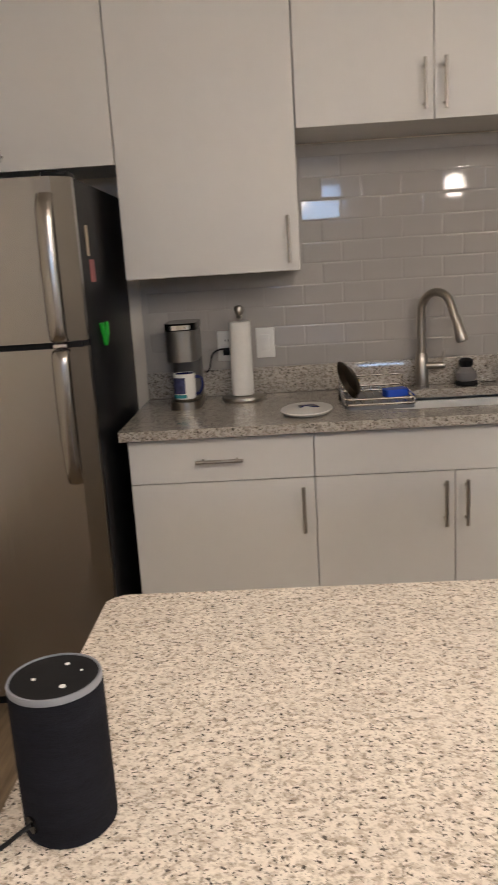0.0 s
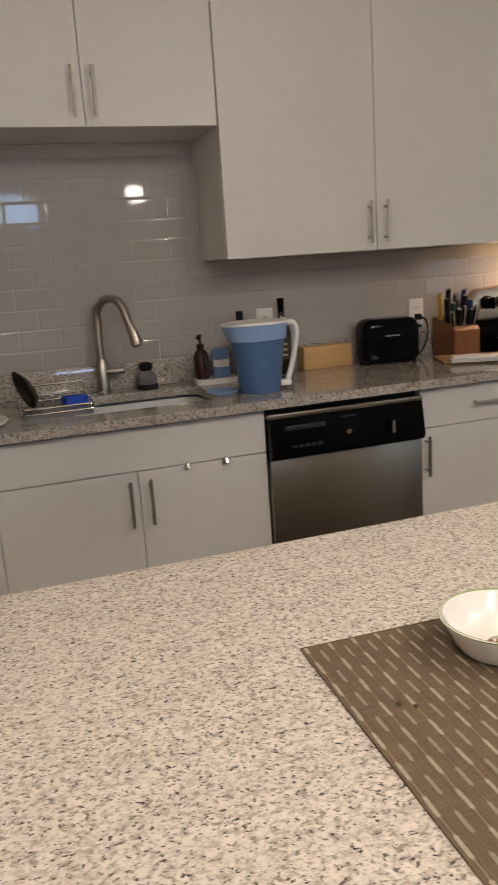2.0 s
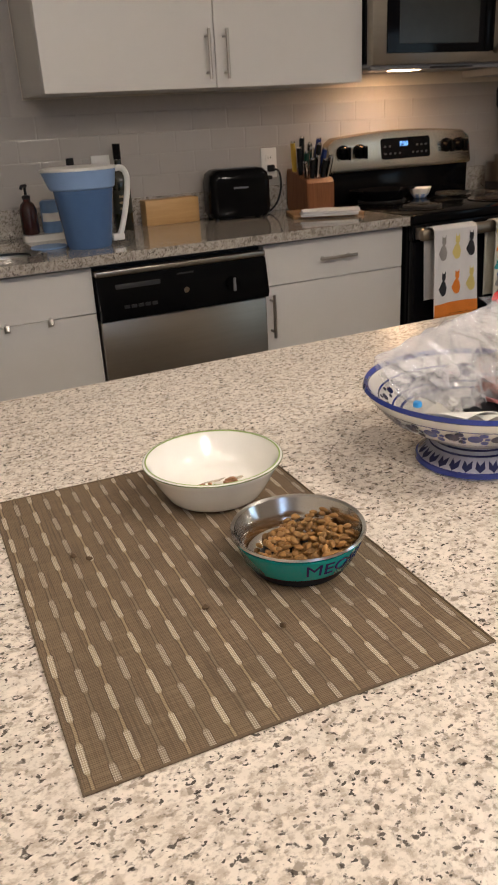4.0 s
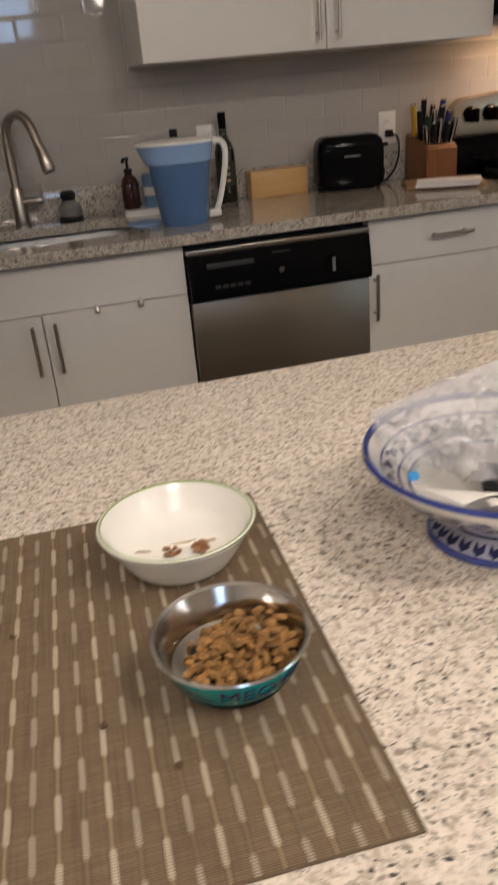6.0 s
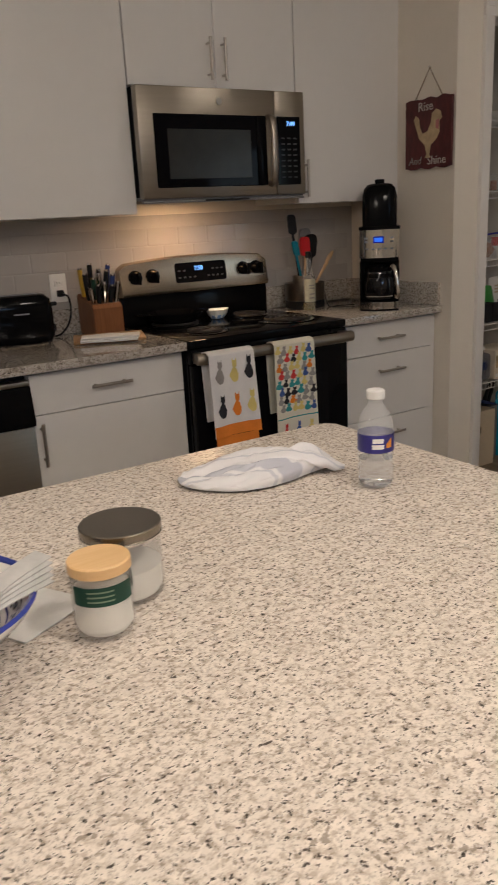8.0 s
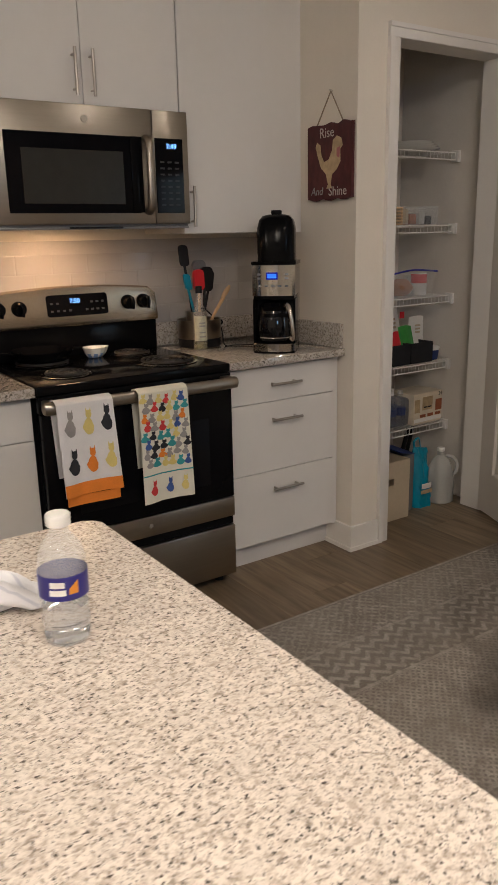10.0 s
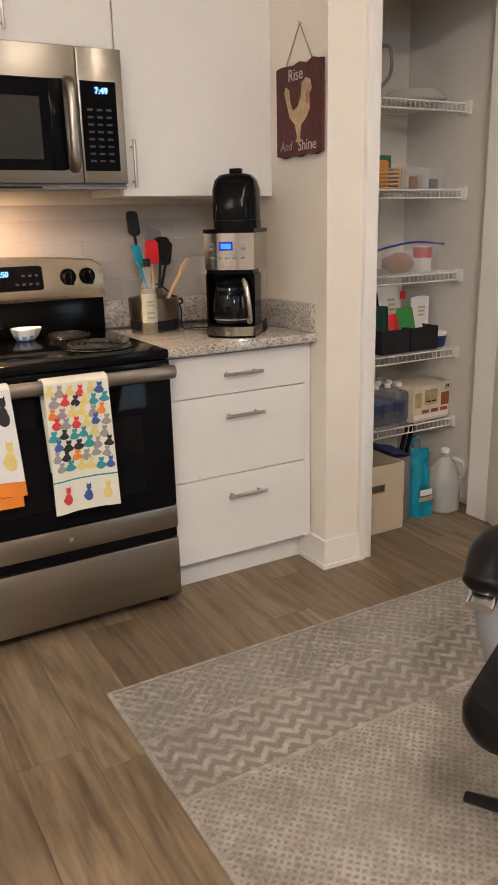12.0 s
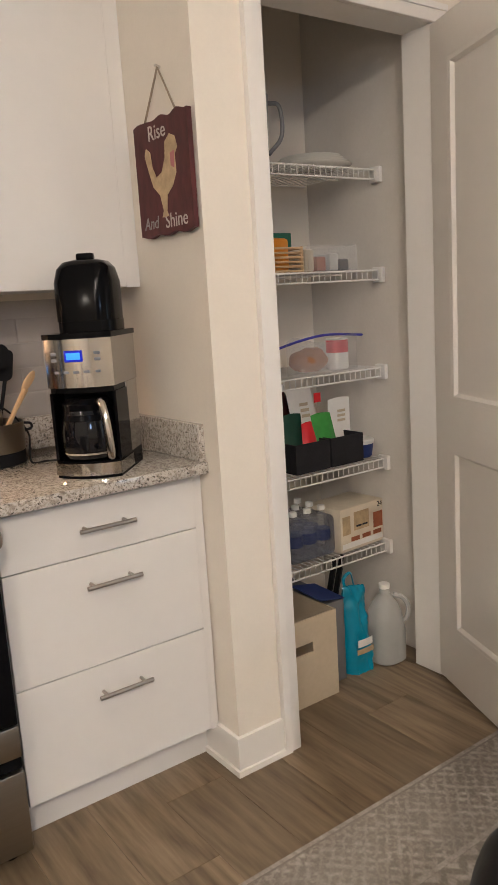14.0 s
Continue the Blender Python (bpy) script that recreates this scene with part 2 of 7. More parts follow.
M_BAG = material("bag_film", (0.74, 0.73, 0.76), 0.10, var=0.02, grain=70, bump=1.0, alpha=0.25, spec=1.0, coat=0.5)
M_WAX = material("candle_wax", (0.86, 0.84, 0.77), 0.35, var=0.03, grain=10)
M_PEWTER = material("pewter_lid", (0.27, 0.243, 0.205), 0.27, 1.0, var=0.03, grain=12, rvar=0.04)
M_WIRE = material("white_wire", (0.74, 0.72, 0.69), 0.4, var=0.02)
M_JUG = material("cloudy_plastic", (0.74, 0.74, 0.72), 0.35, var=0.04, alpha=0.40)
M_BAGBLUE = material("cyan_bag", (0.0, 0.23, 0.36), 0.3, var=0.15, grain=30, bump=0.3)
M_NAVYBOX = material("navy_box", (0.012, 0.03, 0.14), 0.55, var=0.1)
M_DKGREY = material("dark_grey_fabric", (0.022, 0.022, 0.025), 0.85, var=0.2, grain=150, bump=0.2, spec=0.2)
M_REDBROWN = material("red_brown_pack", (0.30, 0.09, 0.04), 0.6, var=0.25, grain=40)
M_ORANGEP = material("orange_pack", (0.70, 0.26, 0.03), 0.5, var=0.1)
M_LED = material("display_blue", (0.16, 0.42, 1.0), 0.4, var=0, emit=1.1)
M_LCD = material("lcd_blue", (0.02, 0.16, 0.95), 0.3, var=0, emit=0.35)
M_BEZEL = material("bezel_blue", (0.006, 0.012, 0.30), 0.25, var=0, emit=0.12)
M_BULB = material("frosted_bulb", WARM, 0.5, var=0, emit=PENDANT)
M_FILL_DOWN = material("fill_downlight_glow", WARM, 0.5, var=0, emit=FILL_DOWN)
M_FILL_DOME = material("fill_dome_glow", WARM, 0.5, var=0, emit=FILL_DOME)
M_GREYPL = material("grey_plastic", (0.18, 0.18, 0.19), 0.4, var=0.06)
M_DIM = material("dim_print", (0.032, 0.032, 0.035), 0.4, var=0.1)
M_RUBBER = material("dark_burner", (0.035, 0.032, 0.03), 0.45, 0.5, var=0.2, grain=80)

# ---- mesh helpers ----


def B():
    return bmesh.new()


def box(bm, x0, x1, y0, y1, z0, z1, bev=0.0, seg=2):
    r = bmesh.ops.create_cube(bm, size=1.0)
    vs = r["verts"]
    for v in vs:
        v.co = Vector(((x0 + x1) / 2 + v.co.x * (x1 - x0), (y0 + y1) / 2 + v.co.y * (y1 - y0), (z0 + z1) / 2 + v.co.z * (z1 - z0)))
    if bev:
        es = list({e for v in vs for e in v.link_edges})
        bmesh.ops.bevel(bm, geom=es, offset=bev, segments=seg, affect='EDGES', profile=0.5)
    return bm


def lathe(bm, prof, segs=40, cx=0.0, cy=0.0, wob=None):
    """Turn a profile of (radius, height) about an upright axis."""
    rings = []
    for r, z in prof:
        ring = []
        for i in range(segs):
            a = 2 * math.pi * i / segs
            k = wob(a, z) if wob else 1.0
            ring.append(bm.verts.new((cx + r * k * math.cos(a), cy + r * k * math.sin(a), z)))
        rings.append(ring)
    for a, b in zip(rings, rings[1:]):
        for i in range(segs):
            j = (i + 1) % segs
            bm.faces.new((a[i], a[j], b[j], b[i]))
    if prof[0][0] > 1e-4:
        bm.faces.new(list(reversed(rings[0])))
    if prof[-1][0] > 1e-4:
        bm.faces.new(rings[-1])
    return bm


def shell(bm, prof, segs=40, cx=0.0, cy=0.0):
    """Turn an open profile that comes back on itself (a bowl with an inside)."""
    rings = []
    for r, z in prof:
        rings.append([bm.verts.new((cx + r * math.cos(2 * math.pi * i / segs), cy + r * math.sin(2 * math.pi * i / segs), z)) for i in range(segs)])
    for a, b in zip(rings, rings[1:]):
        for i in range(segs):
            j = (i + 1) % segs
            bm.faces.new((a[i], a[j], b[j], b[i]))
    bm.faces.new(list(reversed(rings[0])))
    bm.faces.new(rings[-1])
    return bm


def hoop(bm, prof, segs=40, cx=0.0, cy=0.0):
    """Turn a closed profile into a ring."""
    rings = []
    for r, z in prof:
        rings.append([bm.verts.new((cx + r * math.cos(2 * math.pi * i / segs), cy + r * math.sin(2 * math.pi * i / segs), z)) for i in range(segs)])
    for a, b in zip(rings, rings[1:] + rings[:1]):
        for i in range(segs):
            j = (i + 1) % segs
            bm.faces.new((a[i], a[j], b[j], b[i]))
    return bm


def tube(bm, pts, r, segs=10, flat=1.0):
    """Sweep a round section along points."""
    pts = [Vector(p) for p in pts]
    rings = []
    ref = Vector((0, 0, 1))
    for i, p in enumerate(pts):
        d = (pts[min(i + 1, len(pts) - 1)] - pts[max(i - 1, 0)]).normalized()
        if abs(d.dot(ref)) > 0.95:
            ref = Vector((1, 0, 0)) if abs(d.x) < 0.9 else Vector((0, 1, 0))
        u = d.cross(ref).normalized()
        w = u.cross(d).normalized()
        ref = w
        rr = r[i] if isinstance(r, (list, tuple)) else r
        rings.append([bm.verts.new(p + u * rr * math.cos(2 * math.pi * k / segs) + w * rr * flat * math.sin(2 * math.pi * k / segs)) for k in range(segs)])
    for a, b in zip(rings, rings[1:]):
        for k in range(segs):
            j = (k + 1) % segs
            bm.faces.new((a[k], a[j], b[j], b[k]))
    bm.faces.new(list(reversed(rings[0])))
    bm.faces.new(rings[-1])
    return bm


def smooth_path(pts, n=8):
    """Catmull-Rom points through a few."""
    P = [Vector(p) for p in pts]
    P = [P[0] * 2 - P[1]] + P + [P[-1] * 2 - P[-2]]
    out = []
    for i in range(1, len(P) - 2):
        for k in range(n):
            t = k / n
            a, b, c, d = P[i - 1:i + 3]
            out.append(0.5 * ((2 * b) + (c - a) * t + (2 * a - 5 * b + 4 * c - d) * t * t + (3 * b - a - 3 * c + d) * t ** 3))
    out.append(P[-2])
    return out


def prism(bm, poly, z0, z1):
    """Upright prism over a flat outline."""
    a = [bm.verts.new((x, y, z0)) for x, y in poly]
    b = [bm.verts.new((x, y, z1)) for x, y in poly]
    bm.faces.new(list(reversed(a)))
    bm.faces.new(b)
    n = len(poly)
    for i in range(n):
        bm.faces.new((a[i], a[(i + 1) % n], b[(i + 1) % n], b[i]))
    return bm


def sheet(bm, fn, nu, nv, thick=0.0):
    """A surface fn(u, v), u and v from 0 to 1, with a thickness."""
    g = [[bm.verts.new(fn(i / nu, j / nv)) for j in range(nv + 1)] for i in range(nu + 1)]
    fs = [bm.faces.new((g[i][j], g[i + 1][j], g[i + 1][j + 1], g[i][j + 1])) for i in range(nu) for j in range(nv)]
    if thick:
        bm.normal_update()
        bmesh.ops.solidify(bm, geom=fs, thickness=thick)
    return bm


def rrect(x0, x1, y0, y1, r, n=6):
    out = []
    for cx, cy, a0 in ((x1 - r, y1 - r, 0), (x0 + r, y1 - r, 90), (x0 + r, y0 + r, 180), (x1 - r, y0 + r, 270)):
        for k in range(n + 1):
            a = radians(a0 + 90 * k / n)
            out.append((cx + r * math.cos(a), cy + r * math.sin(a)))
    return out


def finish(name, bm, mat, smooth=True):
    bmesh.ops.recalc_face_normals(bm, faces=bm.faces)
    me = bpy.data.meshes.new(name)
    bm.to_mesh(me)
    bm.free()
    me.materials.append(mat)
    if smooth:
        for p in me.polygons:
            p.use_smooth = True
        me.set_sharp_from_angle(angle=radians(35))
    return me


def part(name, bm, mat, parent, label=""):
    ob = new(name, finish(name, bm, mat))
    ob.parent = parent
    return tagged(ob, label) if label else ob


def thing(name, loc, label, category, group="", rz=0.0, kind=""):
    ob = new(name)
    ob.empty_display_size = 0.05
    ob.matrix_basis = pose(*loc, 0, 0, rz)
    return tagged(ob, label, category, group, kind)


def solid(name, bm, mat, label="", category="", group="", kind="", loc=None, rz=0.0):
    ob = new(name, finish(name, bm, mat))
    if loc:
        ob.matrix_basis = pose(*loc, 0, 0, rz)
    return tagged(ob, label, category, group, kind)


def text_bm(s, size, depth=0.0006, align='CENTER', bold=0.0):
    """Letters of the built-in font as a mesh in the xy plane."""
    cu = bpy.data.curves.new("letters", 'FONT')
    cu.body, cu.size, cu.extrude, cu.align_x, cu.align_y = s, size, depth, align, 'CENTER'
    cu.resolution_u = 3
    cu.offset = bold
    ob = bpy.data.objects.new("letters", cu)
    scene.collection.objects.link(ob)
    dg = bpy.context.evaluated_depsgraph_get()
    me = bpy.data.meshes.new_from_object(ob.evaluated_get(dg))
    bm = bmesh.new()
    bm.from_mesh(me)
    bpy.data.objects.remove(ob)
    bpy.data.curves.remove(cu)
    bpy.data.meshes.remove(me)
    return bm


def bend(bm, fn):
    for v in bm.verts:
        v.co = Vector(fn(v.co.x, v.co.y, v.co.z))
    return bm


# ---- structure ----
CEIL = 2.74
XW = 4.03          # sign wall
YF = -0.705        # pantry front wall
S = "structure"
floor = solid("floor", box(B(), -1.4, 6.8, -8.3, 0.2, -0.12, -0.012), M_GROUT, "brown wood-look plank floor", "floor", kind=S)
solid("ceiling", box(B(), -1.4, 6.8, -8.3, 0.2, CEIL, CEIL + 0.1), M_CEIL, "plain white painted ceiling", "ceiling", kind=S)
wall_n = solid("wall_north", box(B(), -1.4, 6.8, 0.0, 0.12, -0.012, CEIL), M_WALL, "grey tiled and painted kitchen back wall", "wall", kind=S)
solid("wall_west", box(B(), -1.37, -1.25, -8.18, 0.0, -0.012, CEIL), M_WALL, "off-white painted side wall", "wall", kind=S)
bm = box(B(), 6.6, 6.72, -8.18, -6.65, -0.012, CEIL)
box(bm, 6.6, 6.72, -4.95, 0.0, -0.012, CEIL)
box(bm, 6.6, 6.72, -6.65, -4.95, -0.012, 0.55)
box(bm, 6.6, 6.72, -6.65, -4.95, 2.15, CEIL)
solid("wall_east", bm, M_WALL, "off-white painted side wall with a window", "wall", kind=S)
win2 = thing("window_2", (6.66, -5.8, 0.55), "white framed double window with evening sky behind", "window", kind=S)
bm = B()
for y0, y1, z0, z1 in ((-0.85, -0.80, 0, 1.6), (0.80, 0.85, 0, 1.6), (-0.025, 0.025, 0.05, 1.55), (-0.80, 0.80, 0, 0.05), (-0.80, 0.80, 1.55, 1.6)):
    box(bm, -0.03, 0.03, y0, y1, z0, z1)
part("window_frame", bm, M_TRIM, win2)
for y0, y1 in ((-0.80, -0.025), (0.025, 0.80)):
    o = part("pane", box(B(), -0.003, 0.003, y0, y1, 0.05, 1.55), M_GLASS, win2)
    o.visible_shadow = False
bm = box(B(), XW, XW + 0.11, YF, 0.0, -0.012, CEIL)
solid("wall_sign", bm, M_WALL, "cream painted wall beside the kitchen counter", "wall", kind=S)
bm = box(B(), XW + 0.11, 4.235, YF, YF + 0.115, -0.012, CEIL)
box(bm, 4.235, 4.905, YF, YF + 0.115, 2.140, CEIL)
box(bm, 4.905, 6.6, YF, YF + 0.115, -0.012, CEIL)
solid("wall_pantry", bm, M_WALL, "cream painted wall around the pantry opening", "wall", kind=S)
solid("wall_pantry_side", box(B(), 4.985, 5.10, YF + 0.115, 0.0, -0.012, CEIL), M_WALL_SHADED, "painted side wall inside the pantry", "wall", kind=S)
# south wall with a window behind the viewer
bm = box(B(), -1.25, 0.35, -8.18, -8.06, -0.012, CEIL)
box(bm, 1.51, 6.6, -8.18, -8.06, -0.012, CEIL)
box(bm, 0.35, 1.51, -8.18, -8.06, -0.012, 1.95)
box(bm, 0.35, 1.51, -8.18, -8.06, 2.5, CEIL)
solid("wall_south", bm, M_WALL, "off-white painted wall with a wide window", "wall", kind=S)
win = thing("window_1", (0.93, -8.12, 1.95), "white framed double window with evening sky behind", "window", kind=S)
bm = B()
for x0, x1, z0, z1 in ((-0.58, -0.53, 0, 0.55), (0.53, 0.58, 0, 0.55), (-0.02, 0.02, 0.04, 0.51), (-0.53, 0.53, 0, 0.04), (-0.53, 0.53, 0.51, 0.55)):
    box(bm, x0, x1, -0.03, 0.03, z0, z1)
part("window_frame", bm, M_TRIM, win)
for x0, x1 in ((-0.53, -0.02), (0.02, 0.53)):
    o = part("pane", box(B(), x0, x1, -0.003, 0.003, 0.04, 0.51), M_GLASS, win)
    o.visible_shadow = False
# trim
bm = box(B(), XW - 0.012, XW, YF - 0.012, -0.54, 0, 0.115)
box(bm, XW, 4.182, YF - 0.012, YF, 0, 0.115)
box(bm, XW - 0.02, XW - 0.012, YF - 0.02, -0.54, 0, 0.018)
box(bm, XW - 0.012, 4.182, YF - 0.02, YF - 0.012, 0, 0.018)
box(bm, 4.965, 6.6, YF - 0.012, YF, 0, 0.115)
solid("baseboard", bm, M_TRIM, "white painted baseboard round the wall corner", "baseboard", kind=S)
bm = B()
for x0, x1, z0, z1 in ((4.182, 4.242, 0, 2.132), (4.898, 4.958, 0, 2.132), (4.182, 4.958, 2.132, 2.186)):
    box(bm, x0, x1, YF - 0.016, YF, z0, z1, 0.003)
    box(bm, x0 + 0.002 if x1 - x0 > 0.1 else x0 + (0.0 if x0 < 4.5 else 0.036), x1 if x1 - x0 > 0.1 else x0 + (0.024 if x0 < 4.5 else 0.06), YF - 0.021, YF - 0.015, (z0 + 0.036) if x1 - x0 > 0.1 else z0, z1)
box(bm, 4.235, 4.242, YF, YF + 0.115, 0, 2.132)
box(bm, 4.898, 4.905, YF, YF + 0.115, 0, 2.132)
box(bm, 4.242, 4.898, YF, YF + 0.115, 2.132, 2.140)
solid("trim", bm, M_TRIM, "white painted pantry door casing", "door casing", kind=S)

# ---- cabinets ----


def bar_pull(parent, x, y, z, upright=True, length=0.155, name="handle"):
    """Round bar pull on two posts, standing off a front that faces -y."""
    bm = B()
    h = length / 2
    if upright:
        tube(bm, [(x, y - 0.032, z - h), (x, y - 0.032, z + h)], 0.006, 12)
        for s in (-1, 1):
            tube(bm, [(x, y, z + s * h * 0.72), (x, y - 0.032, z + s * h * 0.72)], 0.0045, 8)
    else:
        tube(bm, [(x - h, y - 0.032, z), (x + h, y - 0.032, z)], 0.006, 12)
        for s in (-1, 1):
            tube(bm, [(x + s * h * 0.72, y, z), (x + s * h * 0.72, y - 0.032, z)], 0.0045, 8)
    return part(name, bm, M_NICKEL, parent, "brushed nickel bar pull")


G = 0.0015  # gap round a front
YB = -0.61  # base fronts
YU = -0.35  # upper fronts


def front(name, parent, x0, x1, z0, z1, y, thick=0.019):
    return part(name, box(B(), x0 + G, x1 - G, y, y + thick, z0 + G, z1 - G, 0.0012, 1), M_CAB, parent)


def base_unit(x0, x1, label, fronts):
    """Base cabinet with its own origin at the floor; fronts are tuples of kind, x0, x1, z0, z1 and a pull."""
    ob = thing("base_cabinet", (x0, 0, 0), label, "cabinet", "kitchen base cabinets")
    w = x1 - x0
    bm = B()
    for b_ in ((0.001, 0.019, YB + 0.021, -0.002, 0.105, 0.881), (w - 0.019, w - 0.001, YB + 0.021, -0.002, 0.105, 0.881),
               (0.019, w - 0.019, -0.014, -0.002, 0.105, 0.881), (0.019, w - 0.019, YB + 0.021, -0.014, 0.105, 0.123),
               (0.019, w - 0.019, YB + 0.021, YB + 0.04, 0.68, 0.881)):
        box(bm, *b_)
    part("body", bm, M_CAB, ob)
    part("toe_kick", box(B(), 0.001, w - 0.001, -0.545, -0.53, 0, 0.105), M_CAB, ob)
    for kind, a, b, z0, z1, pull in fronts:
        f = front(kind, ob, a, b, z0, z1, YB)
        if pull:
            bar_pull(f, pull[0], YB, pull[1], pull[2])
    return ob


ZS, ZT, ZBOT = 0.725, 0.872, 0.11
base_unit(-0.072, 0.536, "white slab base cabinet with one drawer and door", [
    ("drawer", 0, 0.608, ZS, ZT, (0.30, 0.80, False)), ("door", 0, 0.608, ZBOT, ZS, (0.568, 0.621, True))])
sinkcab = base_unit(0.536, 1.449, "white slab sink cabinet with two doors", [
    ("false_front", 0, 0.913, ZS, ZT, None), ("door", 0, 0.456, ZBOT, ZS, (0.422, 0.621, True)), ("door", 0.456, 0.913, ZBOT, ZS, (0.49, 0.621, True))])
base_unit(2.062, 2.662, "white slab base cabinet with drawer beside range", [
    ("drawer", 0, 0.60, ZS, ZT, (0.295, 0.802, False)), ("door", 0, 0.60, ZBOT, ZS, (0.022, 0.621, True))])
c4 = base_unit(3.447, 4.03, "white slab three-drawer base cabinet", [
    ("drawer", 0, 0.552, ZS, ZT, (0.276, 0.80, False)), ("drawer", 0, 0.552, 0.425, ZS, (0.28, 0.65, False)), ("drawer", 0, 0.552, ZBOT, 0.425, (0.284, 0.349, False))])
part("filler", box(B(), 0.5525, 0.578, YB + 0.004, YB + 0.02, 0.105, 0.873), M_CAB, c4)
for i, x in enumerate((1.16, 1.296)):
    hk = thing("door_hook", (x, YB, 0.727), "small nickel over-door hook on sink cabinet", "hook", "hooks on the sink cabinet door")
    bm = tube(B(), [(0, -0.001, 0.0), (0, -0.02, 0.0), (0, -0.024, -0.012)], 0.0075, 10)
    part("knob", bm, M_CHROME, hk)
    part("strap", box(B(), -0.009, 0.009, -0.004, -0.001, -0.022, 0.0), M_NICKEL, hk)


def upper_unit(x0, x1, z0, label, doors, z1=2.455, name="wall_cabinet", yf=YU):
    ob = thing(name, (x0, 0, z0), label, "cabinet", "kitchen wall cabinets")
    w, h = x1 - x0, z1 - z0
    part("body", box(B(), 0.001, w - 0.001, yf + 0.021, -0.002, 0.004, h), M_CAB, ob)
    for a, b, pull in doors:
        d = front("door", ob, a, b, 0, h, yf)
        if pull is not None:
            bar_pull(d, pull, yf, 0.105)
    return ob


ZU = 1.386
upper_unit(-0.90, -0.078, 1.765, "white slab cabinet above the refrigerator", [(0, 0.41, 0.375), (0.41, 0.822, 0.445)])
upper_unit(-0.076, 0.528, ZU, "white slab wall cabinet with one tall door", [(0, 0.604, 0.568)])
upper_unit(0.530, 1.436, 1.840, "white slab wall cabinet above the sink", [(0, 0.453, 0.42), (0.453, 0.906, 0.486)])
upper_unit(1.438, 2.651, ZU, "white slab wall cabinet with two tall doors", [(0, 0.606, 0.573), (0.606, 1.213, 0.641)])
upper_unit(2.653, 3.430, 1.852, "white slab wall cabinet above the microwave", [(0, 0.3885, 0.355), (0.3885, 0.777, 0.422)])
ue = upper_unit(3.432, 4.03, 1.400, "white slab wall cabinet beside the cream wall", [(0, 0.552, 0.037)])
part("filler", box(B(), 0.5525, 0.597, YU + 0.004, YU + 0.02, 0.0, 1.055), M_CAB, ue)

# ---- counters ----
CT = 0.914


def counter_run(x0, x1, label, hole=None):
    bm = B()
    yb, yf = -0.002, -0.652
    if hole:
        hx0, hx1, hy0, hy1 = hole
        n = 6
        inner = rrect(hx0, hx1, hy0, hy1, 0.07, n)
        vt = {}
        for z in (0.882, CT):
            o = [bm.verts.new((x, y, z)) for x, y in ((x1, yb), (x0, yb), (x0, yf), (x1, yf))]
            i = [bm.verts.new((x, y, z)) for x, y in inner]
            vt[z] = (o, i)
            k = n + 1
            for q in range(4):
                seg = i[q * k:(q + 1) * k]
                for a, b in zip(seg, seg[1:]):
                    bm.faces.new((o[q], a, b))
                bm.faces.new((o[q], seg[-1], i[((q + 1) * k) % len(i)], o[(q + 1) % 4]))
        for which in (0, 1):
            a, b = vt[0.882][which], vt[CT][which]
            for j in range(len(a)):
                bm.faces.new((a[j], a[(j + 1) % len(a)], b[(j + 1) % len(a)], b[j]))
    else:
        box(bm, x0, x1, yf, yb, 0.882, CT, 0.003)
    return solid("countertop", bm, M_GRANITE_SHADED, label, "countertop")


counter_run(-0.09, 2.664, "speckled grey granite countertop with a sink cut-out", (0.80, 1.335, -0.505, -0.135))
counter_run(3.434, 4.028, "speckled grey granite countertop beside the range")
solid("backsplash", box(B(), -0.09, 2.662, -0.024, -0.010, CT + 0.001, 1.018, 0.002), M_GRANITE_SHADED, "low grey granite upstand behind the counter", "backsplash")
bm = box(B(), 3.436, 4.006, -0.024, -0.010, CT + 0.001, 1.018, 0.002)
solid("backsplash", bm, M_GRANITE_SHADED, "low grey granite upstand behind the coffee maker", "backsplash")
solid("backsplash", box(B(), 4.008, 4.028, -0.64, -0.011, CT + 0.001, 1.018, 0.002), M_GRANITE_SHADED, "low grey granite upstand along the side wall", "backsplash")

# sink
sink = thing("sink", (1.0675, -0.32, 0.66), "stainless steel undermount kitchen sink", "sink")
bm = B()
loops = []
for ins, z in ((0.06, 0.0), (0.02, 0.012), (0.004, 0.06), (0.0, 0.212), (-0.016, 0.212)):
    loops.append([bm.verts.new((x, y, z)) for x, y in rrect(-0.265 + ins, 0.265 - ins, -0.183 + ins, 0.183 - ins, max(0.02, 0.07 - ins * 0.5), 6)])
for a, b in zip(loops, loops[1:]):
    for j in range(len(a)):
        bm.faces.new((a[j], a[(j + 1) % len(a)], b[(j + 1) % len(a)], b[j]))
bm.faces.new(loops[0])
part("basin", bm, material("satin_steel", (0.72, 0.70, 0.67), 0.48, 0.85, var=0.04, grain=60), sink)
part("drain", lathe(B(), [(0.0, 0.002), (0.03, 0.002), (0.04, 0.006), (0.043, 0.002)], 24, 0, 0.03), M_CHROME, sink)
